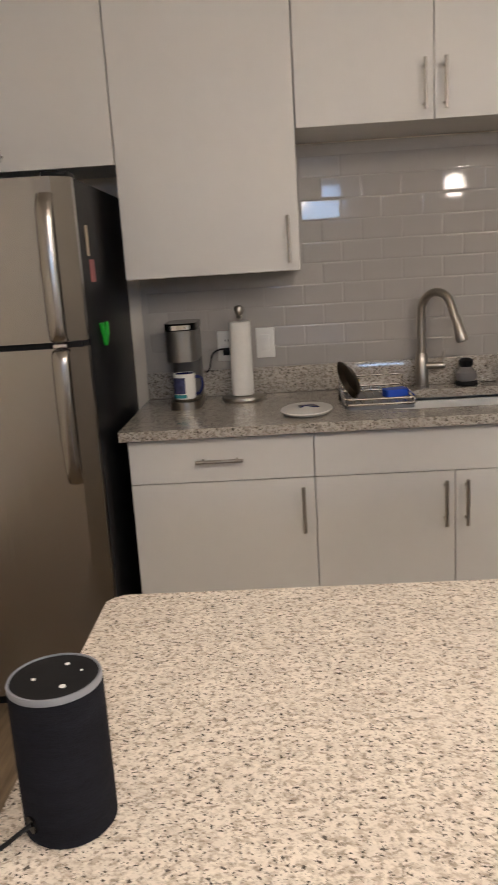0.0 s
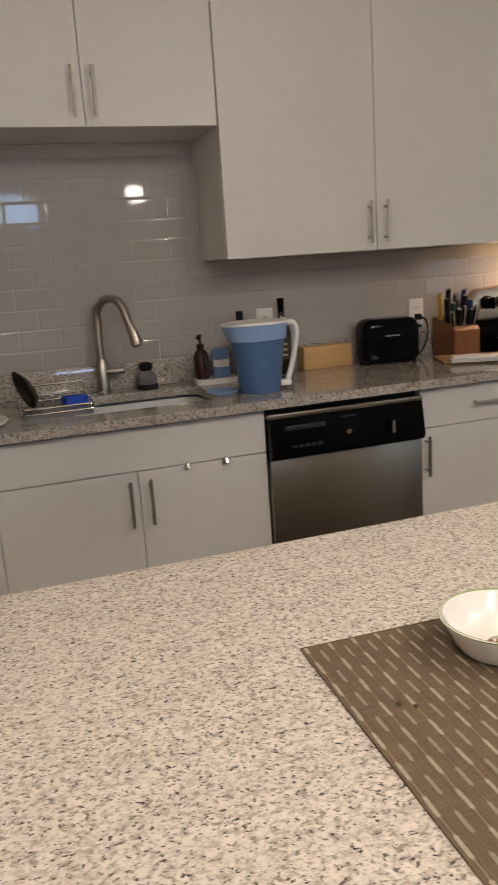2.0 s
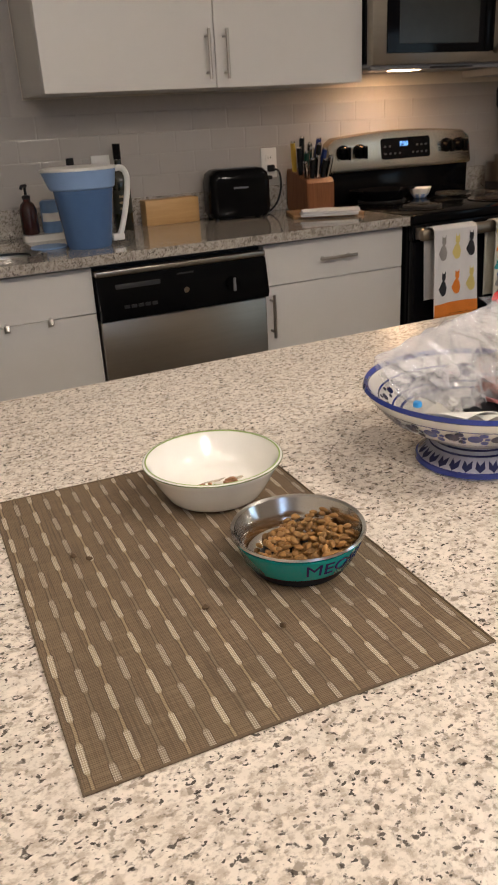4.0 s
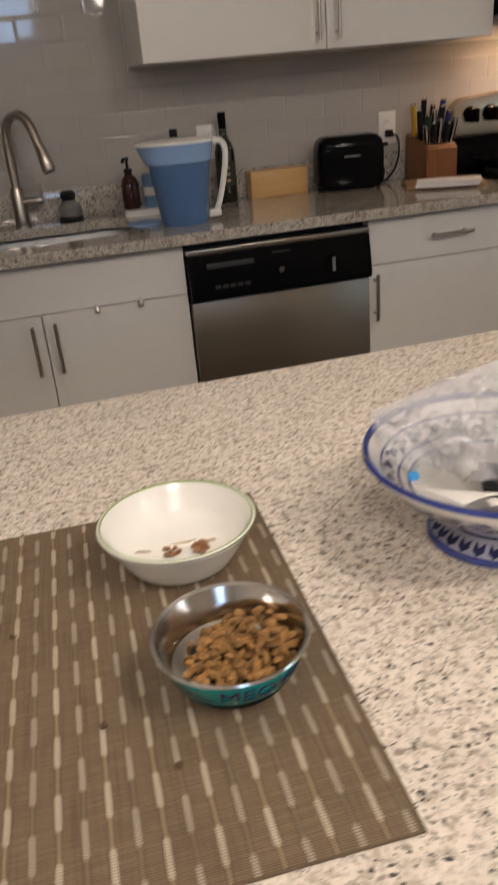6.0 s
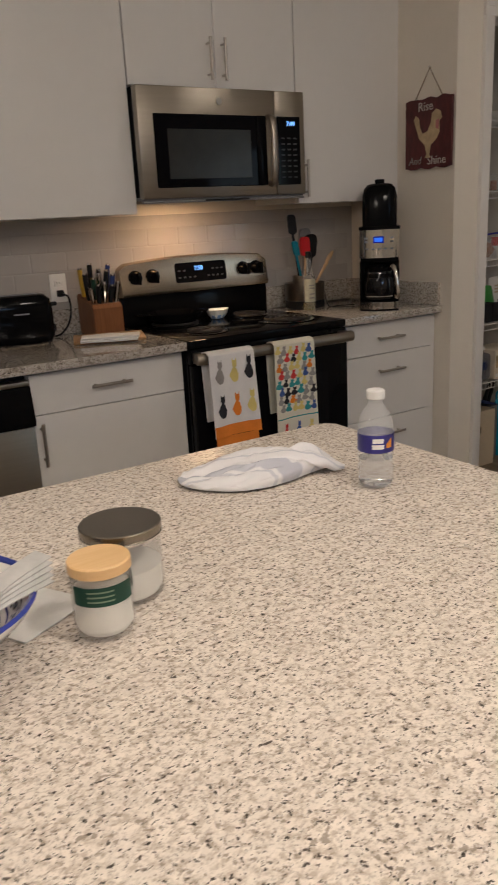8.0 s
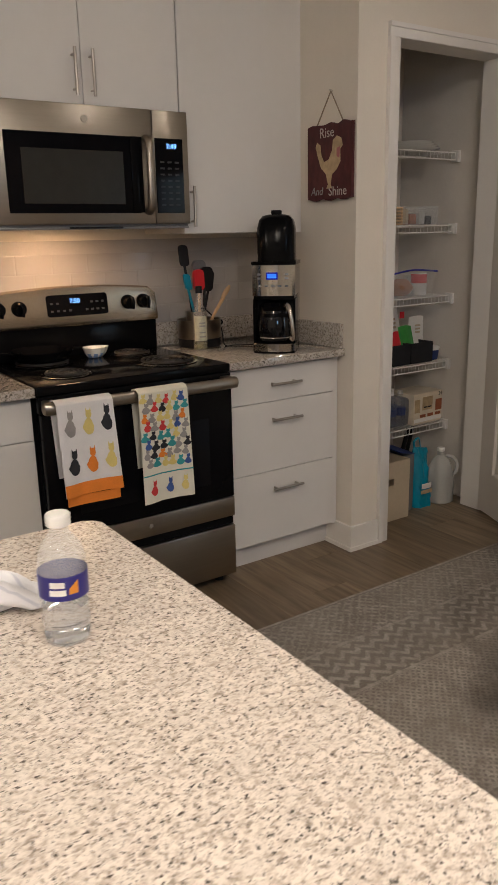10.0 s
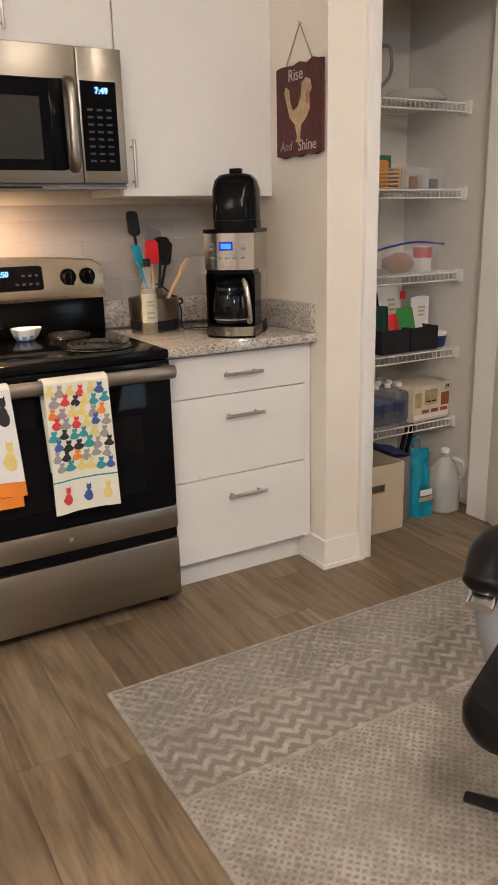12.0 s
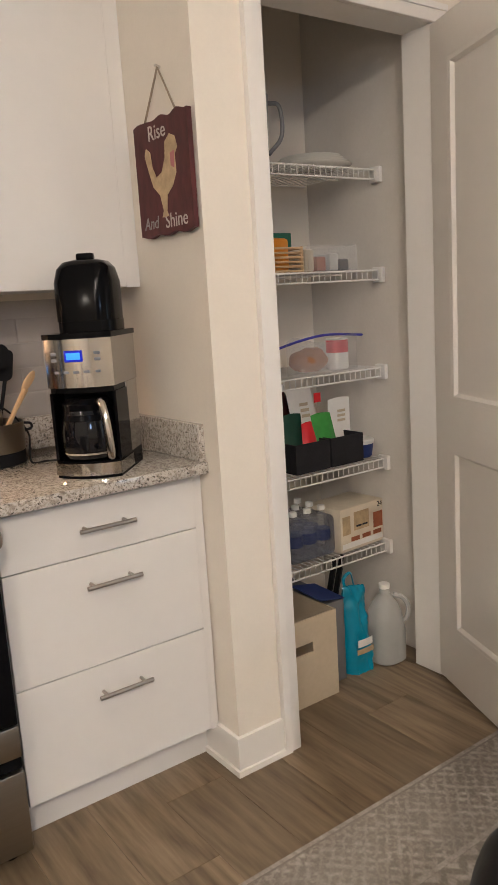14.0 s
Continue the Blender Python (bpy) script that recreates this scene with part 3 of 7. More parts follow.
# faucet
fa = thing("faucet", (0.985, -0.078, CT), "brushed nickel pull-down gooseneck kitchen faucet", "faucet")
part("base", lathe(B(), [(0.027, 0), (0.027, 0.008), (0.024, 0.012), (0.023, 0.125), (0.018, 0.135)], 28), M_NICKEL, fa)
gp = [(0, 0, 0.13), (0, 0, 0.24)] + [(0.05 * (1 - math.cos(a)) * 0.92, -0.05 * (1 - math.cos(a)) * 1.15, 0.285 + 0.078 * math.sin(a)) for a in [math.pi * k / 12 for k in range(1, 11)]]
gp += [(0.100, -0.125, 0.265), (0.112, -0.14, 0.225)]
part("neck", tube(B(), gp, 0.0155, 16), M_NICKEL, fa)
part("spray_head", tube(B(), [(0.103, -0.128, 0.262), (0.109, -0.137, 0.235), (0.118, -0.147, 0.195), (0.121, -0.150, 0.185)], [0.0165, 0.0185, 0.0225, 0.019], 18), M_NICKEL, fa)
part("handle", tube(B(), [(0.015, -0.006, 0.085), (0.075, -0.02, 0.085), (0.083, -0.022, 0.088)], [0.014, 0.014, 0.012], 14), M_NICKEL, fa)
part("lever", tube(B(), [(0.074, -0.02, 0.09), (0.082, -0.022, 0.14)], [0.007, 0.005], 10), M_NICKEL, fa)

# ---- island ----
isl = thing("kitchen_island", (1.245, -2.4, 0), "white kitchen island with pale speckled granite top", "kitchen island")
part("body", box(B(), -1.045, 1.045, -0.38, 0.45, 0.10, 0.872, 0.002), M_CAB, isl)
part("toe_kick", box(B(), -1.03, 1.03, -0.34, 0.39, 0, 0.10), M_CAB, isl)
bm = prism(B(), rrect(-1.095, 1.095, -0.70, 0.492, 0.025, 5), 0.872, 0.911)
es = [e for e in bm.edges if abs(e.verts[0].co.z - e.verts[1].co.z) < 1e-5]
bmesh.ops.bevel(bm, geom=es, offset=0.004, segments=2, affect='EDGES')
part("worktop", bm, M_GRANITE, isl, "pale cream granite with grey and black flecks")
IT = 0.911

# ---- refrigerator ----
fr = thing("refrigerator", (-0.50, -0.38, 0), "stainless top-freezer refrigerator with black sides", "refrigerator")
part("cabinet", box(B(), -0.37, 0.37, -0.34, 0.34, 0.03, 1.69, 0.006), M_FRSIDE, fr)


def bowed_door(z0, z1):
    poly = [(-0.37, -0.345)]
    n = 16
    for k in range(n + 1):
        u = k / n
        x = -0.37 + 0.74 * u
        edge = min(1, min(u, 1 - u) / 0.045)
        poly.append((x, -0.375 - 0.045 * math.sqrt(max(0, 1 - (1 - edge) ** 2)) - 0.012 * math.sin(math.pi * u)))
    poly.append((0.37, -0.345))
    return prism(B(), poly, z0, z1)


fz = part("freezer_door", bowed_door(1.225, 1.688), M_STEELV, fr)
fd = part("fridge_door", bowed_door(0.09, 1.207), M_STEELV, fr)
part("gasket", box(B(), -0.365, 0.365, -0.41, -0.343, 1.2075, 1.2245), M_BLACKM, fr)
part("kick_grille", box(B(), -0.36, 0.36, -0.36, -0.343, 0.02, 0.085, 0.004), M_BLACKM, fr)
part("hinge_cap", box(B(), 0.29, 0.365, -0.40, -0.30, 1.689, 1.703, 0.004), M_BLACKM, fr)
for z0, z1, p in ((1.232, 1.64, fz), (0.80, 1.20, fd)):
    pts = [(0.306, -0.425, z1 if p is fd else z0), (0.306, -0.463, (z1 - 0.02) if p is fd else z0 + 0.02), (0.306, -0.468, (z0 + z1) / 2), (0.306, -0.455, (z0 + 0.05) if p is fd else z1 - 0.05), (0.306, -0.433, z0 if p is fd else z1)]
    bm = tube(B(), smooth_path(pts, 6), 0.024, 14, 0.35)
    part("handle", bm, M_STEELV, p, "flat curved stainless handle")
part("bracket", box(B(), 0.286, 0.326, -0.45, -0.425, 1.209, 1.222, 0.003), M_CHROME, fr)
# magnets on the dark side
mg = [("fridge_magnet", M_TAN, "narrow tan magnet strip on refrigerator side", (-0.640, 1.515), (0.012, 0.045)),
      ("fridge_magnet", M_PINK, "small pink card magnet on refrigerator side", (-0.605, 1.425), (0.026, 0.034))]
for nm, mt, lb, (y, z), (hw, hh) in mg:
    solid(nm, box(B(), 0, 0.004, -hw, hw, -hh, hh, 0.001, 1), mt, lb, "magnet", loc=(-0.1295, y, z))
cl = thing("magnet_clip", (-0.1295, -0.56, 1.225), "bright green plastic clip on refrigerator side", "clip")
part("jaw", tube(B(), [(0.006, -0.022, 0.035), (0.010, -0.010, 0.0), (0.010, 0.004, -0.035)], 0.008, 8), M_GREEN, cl)
part("jaw", tube(B(), [(0.012, 0.026, 0.035), (0.016, 0.012, 0.0), (0.011, -0.002, -0.032)], 0.007, 8), M_GREEN, cl)

# ---- dishwasher ----
dw = thing("dishwasher", (1.7555, 0, 0), "dishwasher with black control panel and stainless door", "dishwasher")
part("tub", box(B(), -0.302, 0.302, -0.585, -0.01, 0.03, 0.868), M_BLACKM, dw)
part("door", box(B(), -0.302, 0.302, -0.632, -0.588, 0.115, 0.695, 0.004), M_STEEL, dw)
bm = B()
sheet_pts = [(-0.59, 0.70), (-0.648, 0.70), (-0.655, 0.72), (-0.640, 0.80), (-0.632, 0.838), (-0.59, 0.838)]
a = [bm.verts.new((-0.303, y, z)) for y, z in sheet_pts]
b = [bm.verts.new((0.303, y, z)) for y, z in sheet_pts]
bm.faces.new(a)
bm.faces.new(list(reversed(b)))
for i in range(6):
    bm.faces.new((a[i], b[i], b[(i + 1) % 6], a[(i + 1) % 6]))
cp = part("control_panel", bm, M_BLACK, dw)
part("top_strip", box(B(), -0.303, 0.303, -0.636, -0.59, 0.840, 0.858, 0.003), M_STEEL, dw, "pale steel strip above the controls")
part("toe_panel", box(B(), -0.302, 0.302, -0.56, -0.545, 0.0, 0.11), M_BLACKM, dw)
part("vent", box(B(), -0.245, -0.09, -0.641, -0.633, 0.795, 0.812, 0.003), M_DIM, cp)
part("dial", tube(B(), [(0.165, -0.64, 0.765), (0.165, -0.664, 0.762)], [0.026, 0.022], 24), M_BLACK, cp)
part("pointer", box(B(), 0.160, 0.170, -0.670, -0.664, 0.742, 0.786, 0.001, 1), M_GREYPL, cp)
part("badge", tube(B(), [(-0.005, -0.645, 0.768), (-0.005, -0.652, 0.767)], 0.010, 18), M_CHROME, cp)
for i in range(5):
    part("button", box(B(), -0.225 + i * 0.024, -0.207 + i * 0.024, -0.655, -0.648, 0.735, 0.745, 0.001, 1), M_DIM, cp)
part("logo_bar", box(B(), -0.03, 0.03, -0.6375, -0.6335, 0.818, 0.823), M_DIM, cp)

# ---- range ----
rg = thing("range", (3.0485, 0, 0), "stainless and black electric coil range", "range")
part("body", box(B(), -0.379, 0.379, -0.635, -0.03, 0.04, 0.885), M_BLACK, rg)
ckt = part("cooktop", box(B(), -0.381, 0.381, -0.668, -0.028, 0.886, 0.918, 0.006), M_BLACK, rg)
part("front_rail", box(B(), -0.381, 0.381, -0.668, -0.64, 0.825, 0.884, 0.004), M_BLACK, rg)
dr = part("oven_door", box(B(), -0.378, 0.378, -0.678, -0.64, 0.383, 0.822, 0.005), M_GLASSBLK, rg)
part("door_trim", box(B(), -0.378, 0.378, -0.680, -0.64, 0.300, 0.381, 0.004), M_STEEL, dr, "stainless strip at the door foot")
part("oven_window", box(B(), -0.27, 0.27, -0.6805, -0.678, 0.45, 0.72, 0.001, 1), material("oven_glass", (0.006, 0.006, 0.007), 0.04, var=0.1, spec=0.16), dr)
part("badge", tube(B(), [(0, -0.679, 0.343), (0, -0.684, 0.343)], 0.009, 16), M_CHROME, dr)
hb = B()
tube(hb, smooth_path([(-0.37, -0.70, 0.850), (-0.34, -0.722, 0.852), (0, -0.728, 0.853), (0.34, -0.722, 0.852), (0.37, -0.70, 0.850)], 6), 0.0125, 16, 1.75)
for s in (-0.352, 0.352):
    box(hb, s - 0.02, s + 0.02, -0.715, -0.655, 0.832, 0.872, 0.004)
part("handle", hb, M_STEEL, dr, "wide curved stainless oven handle")
dwr = part("drawer", box(B(), -0.378, 0.378, -0.680, -0.64, 0.050, 0.262, 0.004), M_STEEL, rg)
part("drawer_lip", box(B(), -0.378, 0.378, -0.664, -0.64, 0.264, 0.298), M_BLACK, rg)
for x in (-0.34, 0.34):
    for y in (-0.6, -0.08):
        part("foot", lathe(B(), [(0.018, 0), (0.018, 0.04)], 12, x, y), M_BLACKM, rg)
# curved backguard
bm = B()
n = 24
cols = []
for k in range(n + 1):
    x = -0.381 + 0.762 * k / n
    u = abs(x) / 0.381
    top = 1.205 - 0.022 * u * u - (0.0 if u < 0.955 else 0.02 * ((u - 0.955) / 0.045) ** 2)
    cols.append([bm.verts.new(p) for p in ((x, -0.03, 1.045), (x, -0.088, 1.045), (x, -0.092, 1.06), (x, -0.072, top - 0.006), (x, -0.062, top), (x, -0.03, top))])
for c, d in zip(cols, cols[1:]):
    for j in range(6):
        bm.faces.new((c[j], d[j], d[(j + 1) % 6], c[(j + 1) % 6]))
bm.faces.new(cols[0])
bm.faces.new(list(reversed(cols[-1])))
bg = part("backguard", bm, M_STEELG, rg)
part("back_riser", box(B(), -0.379, 0.379, -0.075, -0.03, 0.918, 1.044, 0.004), M_BLACK, rg)
tilt = lambda x, z, d=0.0: (x, -0.0905 + (z - 1.065) * 0.145 - d, z)


def plate(x0, x1, z0, z1, d, mat, name, parent, r=0.012):
    pb = B()
    pl = rrect(x0, x1, z0, z1, r, 4)
    a = [pb.verts.new(tilt(x, z, -0.002)) for x, z in pl]
    b = [pb.verts.new(tilt(x, z, d)) for x, z in pl]
    pb.faces.new(a)
    pb.faces.new(b)
    for i in range(len(pl)):
        pb.faces.new((a[i], a[(i + 1) % len(pl)], b[(i + 1) % len(pl)], b[i]))
    return part(name, pb, mat, parent)


dsp = plate(-0.115, 0.150, 1.085, 1.172, 0.003, M_GLASSBLK, "display_panel", bg)
tb = text_bm("7:50", 0.026)
part("clock_digits", bend(tb, lambda x, y, z: tilt(0.005 + x, 1.145 + y, 0.0040 + z)), M_LED, dsp, "lit blue clock digits")
for i in range(8):
    x = -0.095 + (i % 4) * 0.026 if i < 4 else 0.055 + (i % 4) * 0.024
    for zz in (1.108, 1.138) if abs(x - 0.005) > 0.05 else (1.108,):
        plate(x - 0.006, x + 0.006, zz - 0.004, zz + 0.004, 0.0038, M_DIM, "button", dsp, 0.002)
for x in (-0.312, -0.228, 0.245, 0.318):
    kb = tube(B(), [tilt(x, 1.126, 0.0), tilt(x, 1.126, 0.006)], [0.031, 0.030], 24)
    tube(kb, [tilt(x, 1.126, 0.006), tilt(x, 1.124, 0.030)], [0.026, 0.021], 24)
    kn = part("knob", kb, M_BLACK, bg, "black control knob")
    gb = B()
    box(gb, x - 0.005, x + 0.005, -0.14, -0.110, 1.098, 1.150, 0.003)
    part("grip", gb, M_BLACK, kn)
# coil burners
for bx, by, br in ((0.205, -0.475, 0.105), (0.195, -0.19, 0.075), (-0.215, -0.50, 0.078), (-0.20, -0.20, 0.105)):
    bo = part("drip_pan", hoop(B(), [(br * 0.9, 0.9185), (br * 1.16, 0.9185), (br * 1.19, 0.922), (br * 1.12, 0.9235), (br * 0.9, 0.9205)], 36, bx, by), M_CHROME, rg, "shiny chrome drip ring")
    pts = []
    turns = 4
    for k in range(turns * 22):
        a = 2 * math.pi * k / 22
        r = 0.018 + (br - 0.018) * k / (turns * 22)
        pts.append((bx + r * math.cos(a), by + r * math.sin(a), 0.929))
    part("coil", tube(B(), pts, 0.0052, 6), M_RUBBER, bo)
    part("hub", lathe(B(), [(0.016, 0.921), (0.016, 0.930), (0.012, 0.931)], 18, bx, by), M_CHROME, bo)

# ---- microwave ----
mw = thing("microwave", (3.0415, 0, 1.436), "stainless over-range microwave with dark window", "microwave")
part("case", box(B(), -0.386, 0.386, -0.37, -0.012, 0.012, 0.408), M_BLACK, mw)
dm = part("door", box(B(), -0.387, 0.235, -0.412, -0.372, 0.004, 0.410, 0.004), M_STEEL, mw)
part("window_glass", box(B(), -0.325, 0.175, -0.4155, -0.411, 0.043, 0.312, 0.002, 1), M_GLASSBLK, dm)
part("window_screen", box(B(), -0.27, 0.11, -0.4175, -0.4156, 0.075, 0.258, 0.0008, 1), material("screen_mesh", (0.022, 0.021, 0.019), 0.22, var=0.1, grain=300), dm)
part("grip_shadow", box(B(), 0.140, 0.186, -0.420, -0.4155, 0.045, 0.312, 0.004), M_BLACK, dm)
part("handle", tube(B(), smooth_path([(0.207, -0.413, 0.045), (0.205, -0.443, 0.07), (0.203, -0.452, 0.18), (0.205, -0.443, 0.285), (0.207, -0.413, 0.312)], 6), 0.016, 14, 0.7), M_STEEL, dm, "bowed stainless door handle")
cpn = part("control_side", box(B(), 0.237, 0.387, -0.412, -0.372, 0.004, 0.410, 0.004), M_STEEL, mw)
kp = part("keypad", box(B(), 0.243, 0.362, -0.4155, -0.411, 0.043, 0.312, 0.002, 1), M_GLASSBLK, cpn)
tb = text_bm("7:49", 0.026)
part("clock_digits", bend(tb, lambda x, y, z: (0.312 + x, -0.4162 - z, 0.283 + y)), M_LED, kp, "lit pale clock digits")
for r in range(8):
    for c in range(3):
        part("key", box(B(), 0.262 + c * 0.031, 0.280 + c * 0.031, -0.4163, -0.4156, 0.07 + r * 0.022, 0.0765 + r * 0.022), M_DIM, kp)
part("badge", tube(B(), [(-0.03, -0.411, 0.362), (-0.03, -0.4155, 0.362)], 0.013, 20), M_NICKEL, dm)
part("underside", box(B(), -0.386, 0.386, -0.395, -0.02, -0.004, 0.010, 0.003), M_GREYPL, mw)
part("vent_grille", box(B(), -0.11, 0.10, -0.405, -0.33, -0.010, -0.004, 0.002), M_BLACKM, mw)
part("front_lip", box(B(), -0.386, 0.386, -0.400, -0.388, -0.013, -0.004, 0.002), M_GREYPL, mw)
lampm = part("hood_lamp", box(B(), -0.16, -0.04, -0.27, -0.19, -0.0055, -0.0035), material("hood_glow", (1.0, 0.62, 0.34), 0.4, var=0, emit=HOOD * 30), mw, "lit cooktop lamp under the microwave")

# ---- pendant lamps over the island ----
for x in (0.625, 1.69):
    pd = thing("pendant_lamp", (x, -2.42, 1.79), "frosted glass pendant lamp hanging above the island", "pendant lamp", "pendants over the island")
    part("shade", lathe(B(), [(0.02, 0.0), (0.050, 0.006), (0.062, 0.03), (0.062, 0.11), (0.045, 0.135), (0.02, 0.14)], 28), M_BULB, pd)
    part("cap", lathe(B(), [(0.022, 0.141), (0.022, 0.19), (0.008, 0.20)], 20), M_NICKEL, pd)
    part("rod", lathe(B(), [(0.006, 0.20), (0.006, CEIL - 1.79 - 0.026)], 10), M_NICKEL, pd)
    part("canopy", lathe(B(), [(0.06, CEIL - 1.79 - 0.025), (0.06, CEIL - 1.79)], 24), M_NICKEL, pd)
# recessed downlights, unseen, added to brighten the room
for x, y in ((3.9, -2.0), (1.0, -4.6), (3.6, -4.6), (5.6, -3.4)):
    dl = thing("recessed_light", (x, y, CEIL - 0.012), "added unseen round downlight with white trim", "ceiling light", "recessed ceiling lights")
    part("trim_ring", hoop(B(), [(0.072, 0.0), (0.09, 0.0), (0.092, 0.011), (0.072, 0.011)], 28), M_TRIM, dl)
    part("lens", lathe(B(), [(0.071, 0.003), (0.071, 0.009)], 28), M_FILL_DOWN, dl)

# unseen flush domes added on the open living side as fill light
for x, y in ((2.3, -3.7), (0.7, -4.5)):
    dm_ = thing("dome_light", (x, y, CEIL - 0.11), "added unseen frosted dome light with nickel ring", "ceiling light", "dome ceiling lights")
    part("dome", lathe(B(), [(0.002, 0.0), (0.08, 0.008), (0.13, 0.035), (0.15, 0.075), (0.15, 0.085)], 36), M_FILL_DOME, dm_)
    part("collar", lathe(B(), [(0.16, 0.086), (0.16, 0.11)], 36), M_NICKEL, dm_)

# ---- pantry door ----
pdoor = thing("door_1", (4.892, YF - 0.004, 0.012), "open white two-panel pantry door with dark lever", "door", kind=S, rz=67)
DWD, DH = 0.655, 2.110


part("leaf", box(B(), -DWD, 0, -0.0235, -0.0115, 0, DH), M_DOOR, pdoor)
for x0, x1, z0, z1 in ((-DWD, -DWD + 0.11, 0, DH), (-0.11, 0, 0, DH), (-DWD + 0.11, -0.11, 0, 0.20), (-DWD + 0.11, -0.11, 0.82, 0.98), (-DWD + 0.11, -0.11, DH - 0.12, DH)):
    part("stile" if z1 - z0 > 1 else "rail", box(B(), x0, x1, -0.035, 0.0, z0, z1), M_DOOR, pdoor)
for z0, z1 in ((0.20, 0.82), (0.98, DH - 0.12)):
    bm = B()
    for ys in (-1, 1):
        yo, yi = (-0.0345, -0.0242) if ys < 0 else (-0.0005, -0.0108)
        ring = []
        for ins, y in ((0.0, yo), (0.012, yo), (0.022, yi), (0.035, yi)):
            ring.append([bm.verts.new(p) for p in ((-DWD + 0.11 + ins, y, z0 + ins), (-0.11 - ins, y, z0 + ins), (-0.11 - ins, y, z1 - ins), (-DWD + 0.11 + ins, y, z1 - ins))])
        for a, b in zip(ring, ring[1:]):
            for i in range(4):
                bm.faces.new((a[i], a[(i + 1) % 4], b[(i + 1) % 4], b[i]))
        bm.faces.new(ring[-1])
    part("panel", bm, M_DOOR, pdoor)
lv = tube(B(), [(-DWD + 0.06, 0.0, 0.94), (-DWD + 0.06, 0.012, 0.94)], 0.028, 22)
tube(lv, [(-DWD + 0.06, 0.01, 0.94), (-DWD + 0.06, 0.05, 0.94)], 0.010, 12)
tube(lv, [(-DWD + 0.05, 0.05, 0.94), (-DWD + 0.17, 0.052, 0.94)], [0.010, 0.007], 12)
part("lever_handle", lv, M_BLACKM, pdoor, "dark lever handle")
lv = tube(B(), [(-DWD + 0.06, -0.035, 0.94), (-DWD + 0.06, -0.047, 0.94)], 0.028, 22)
tube(lv, [(-DWD + 0.06, -0.045, 0.94), (-DWD + 0.06, -0.085, 0.94)], 0.010, 12)
tube(lv, [(-DWD + 0.05, -0.085, 0.94), (-DWD + 0.17, -0.087, 0.94)], [0.010, 0.007], 12)
part("lever_handle", lv, M_BLACKM, pdoor, "dark lever handle")

# ---- rug ----


def rug_material():
    """Faded flat-weave rug with bands of blotches, chevrons and basket weave, worn through in places."""
    m = material("woven_rug", (0.36, 0.32, 0.27), 0.95, var=0)
    p = m.node_tree.nodes["Principled BSDF"]
    g = N(m)
    co = g.coords()
    x, y, z = g.xyz(co)
    light, dark = (0.52, 0.465, 0.405), (0.185, 0.160, 0.136)
    wx = g.math('MULTIPLY', g.math('SUBTRACT', g.noise(co, 55, 2), 0.5), 0.016)
    x2 = g.math('ADD', x, wx)
    y2 = g.math('SUBTRACT', y, wx)
    tri = g.math('PINGPONG', x2, 0.034)
    zig = g.ramp(g.math('PINGPONG', g.math('ADD', y2, g.math('MULTIPLY', tri, 1.0)), 0.025), 0.017, 0.007)
    hon = g.math('MULTIPLY', g.ramp(g.math('PINGPONG', g.math('ADD', x2, y2), 0.019), 0.016, 0.005), g.ramp(g.noise(co, 48, 2), 0.36, 0.56))
    hon = g.math('MAXIMUM', hon, g.math('MULTIPLY', g.ramp(g.math('PINGPONG', g.math('SUBTRACT', x2, y2), 0.019), 0.010, 0.003), 0.7))
    gx = g.ramp(g.math('PINGPONG', g.math('ADD', x2, y2), 0.0125), 0.0095, 0.003)
    gy = g.ramp(g.math('PINGPONG', g.math('SUBTRACT', x2, y2), 0.0125), 0.0095, 0.003)
    grid = g.math('MAXIMUM', gx, gy)
    d = g.math('MULTIPLY', y, -1.0)

    def band(a, b):
        return g.math('MULTIPLY', g.math('GREATER_THAN', d, a), g.math('LESS_THAN', d, b))
    pat = g.math('MULTIPLY', hon, band(0.02, 0.255))
    pat = g.math('ADD', pat, g.math('MULTIPLY', zig, band(0.27, 0.50)))
    pat = g.math('ADD', pat, g.math('MULTIPLY', grid, band(0.515, 1.02)))
    pat = g.math('ADD', pat, g.math('MULTIPLY', zig, band(1.035, 1.27)))
    pat = g.math('ADD', pat, g.math('MULTIPLY', hon, band(1.285, 1.54)))
    for a in (0.0, 0.255, 0.50, 1.02, 1.27, 1.54):
        pat = g.math('ADD', pat, g.math('MULTIPLY', band(a, a + 0.014), 1.2))
    pat = g.math('ADD', pat, g.math('LESS_THAN', x, 0.014))
    wear = g.noise(co, 6, 4, 0.7)
    speck = g.noise(co, 120, 3, 0.65)
    fuzz = g.noise(co, 420, 2)
    gap = g.math('MULTIPLY_ADD', g.ramp(g.noise(co, 26, 4, 0.72), 0.40, 0.60), 0.6, 0.4)
    f = g.math('MULTIPLY', g.math('MULTIPLY', g.math('MINIMUM', pat, 1.0), gap), g.math('MULTIPLY_ADD', g.ramp(wear, 0.3, 0.68), 0.62, 0.22))
    f = g.math('ADD', f, g.math('MULTIPLY', g.math('SUBTRACT', speck, 0.46), 0.75))
    f = g.math('ADD', f, g.math('MULTIPLY', g.math('SUBTRACT', fuzz, 0.5), 0.35))
    col = g.mix(f, dark, light)
    col = g.mix(g.math('MULTIPLY', g.ramp(g.noise(co, 3.2, 3), 0.4, 0.75), 0.4), col, (0.31, 0.28, 0.245))
    g.link(col, p.inputs["Base Color"])
    g.link(g.bump(g.math('ADD', fuzz, f), 0.35, 0.002), p.inputs["Normal"])
    return m


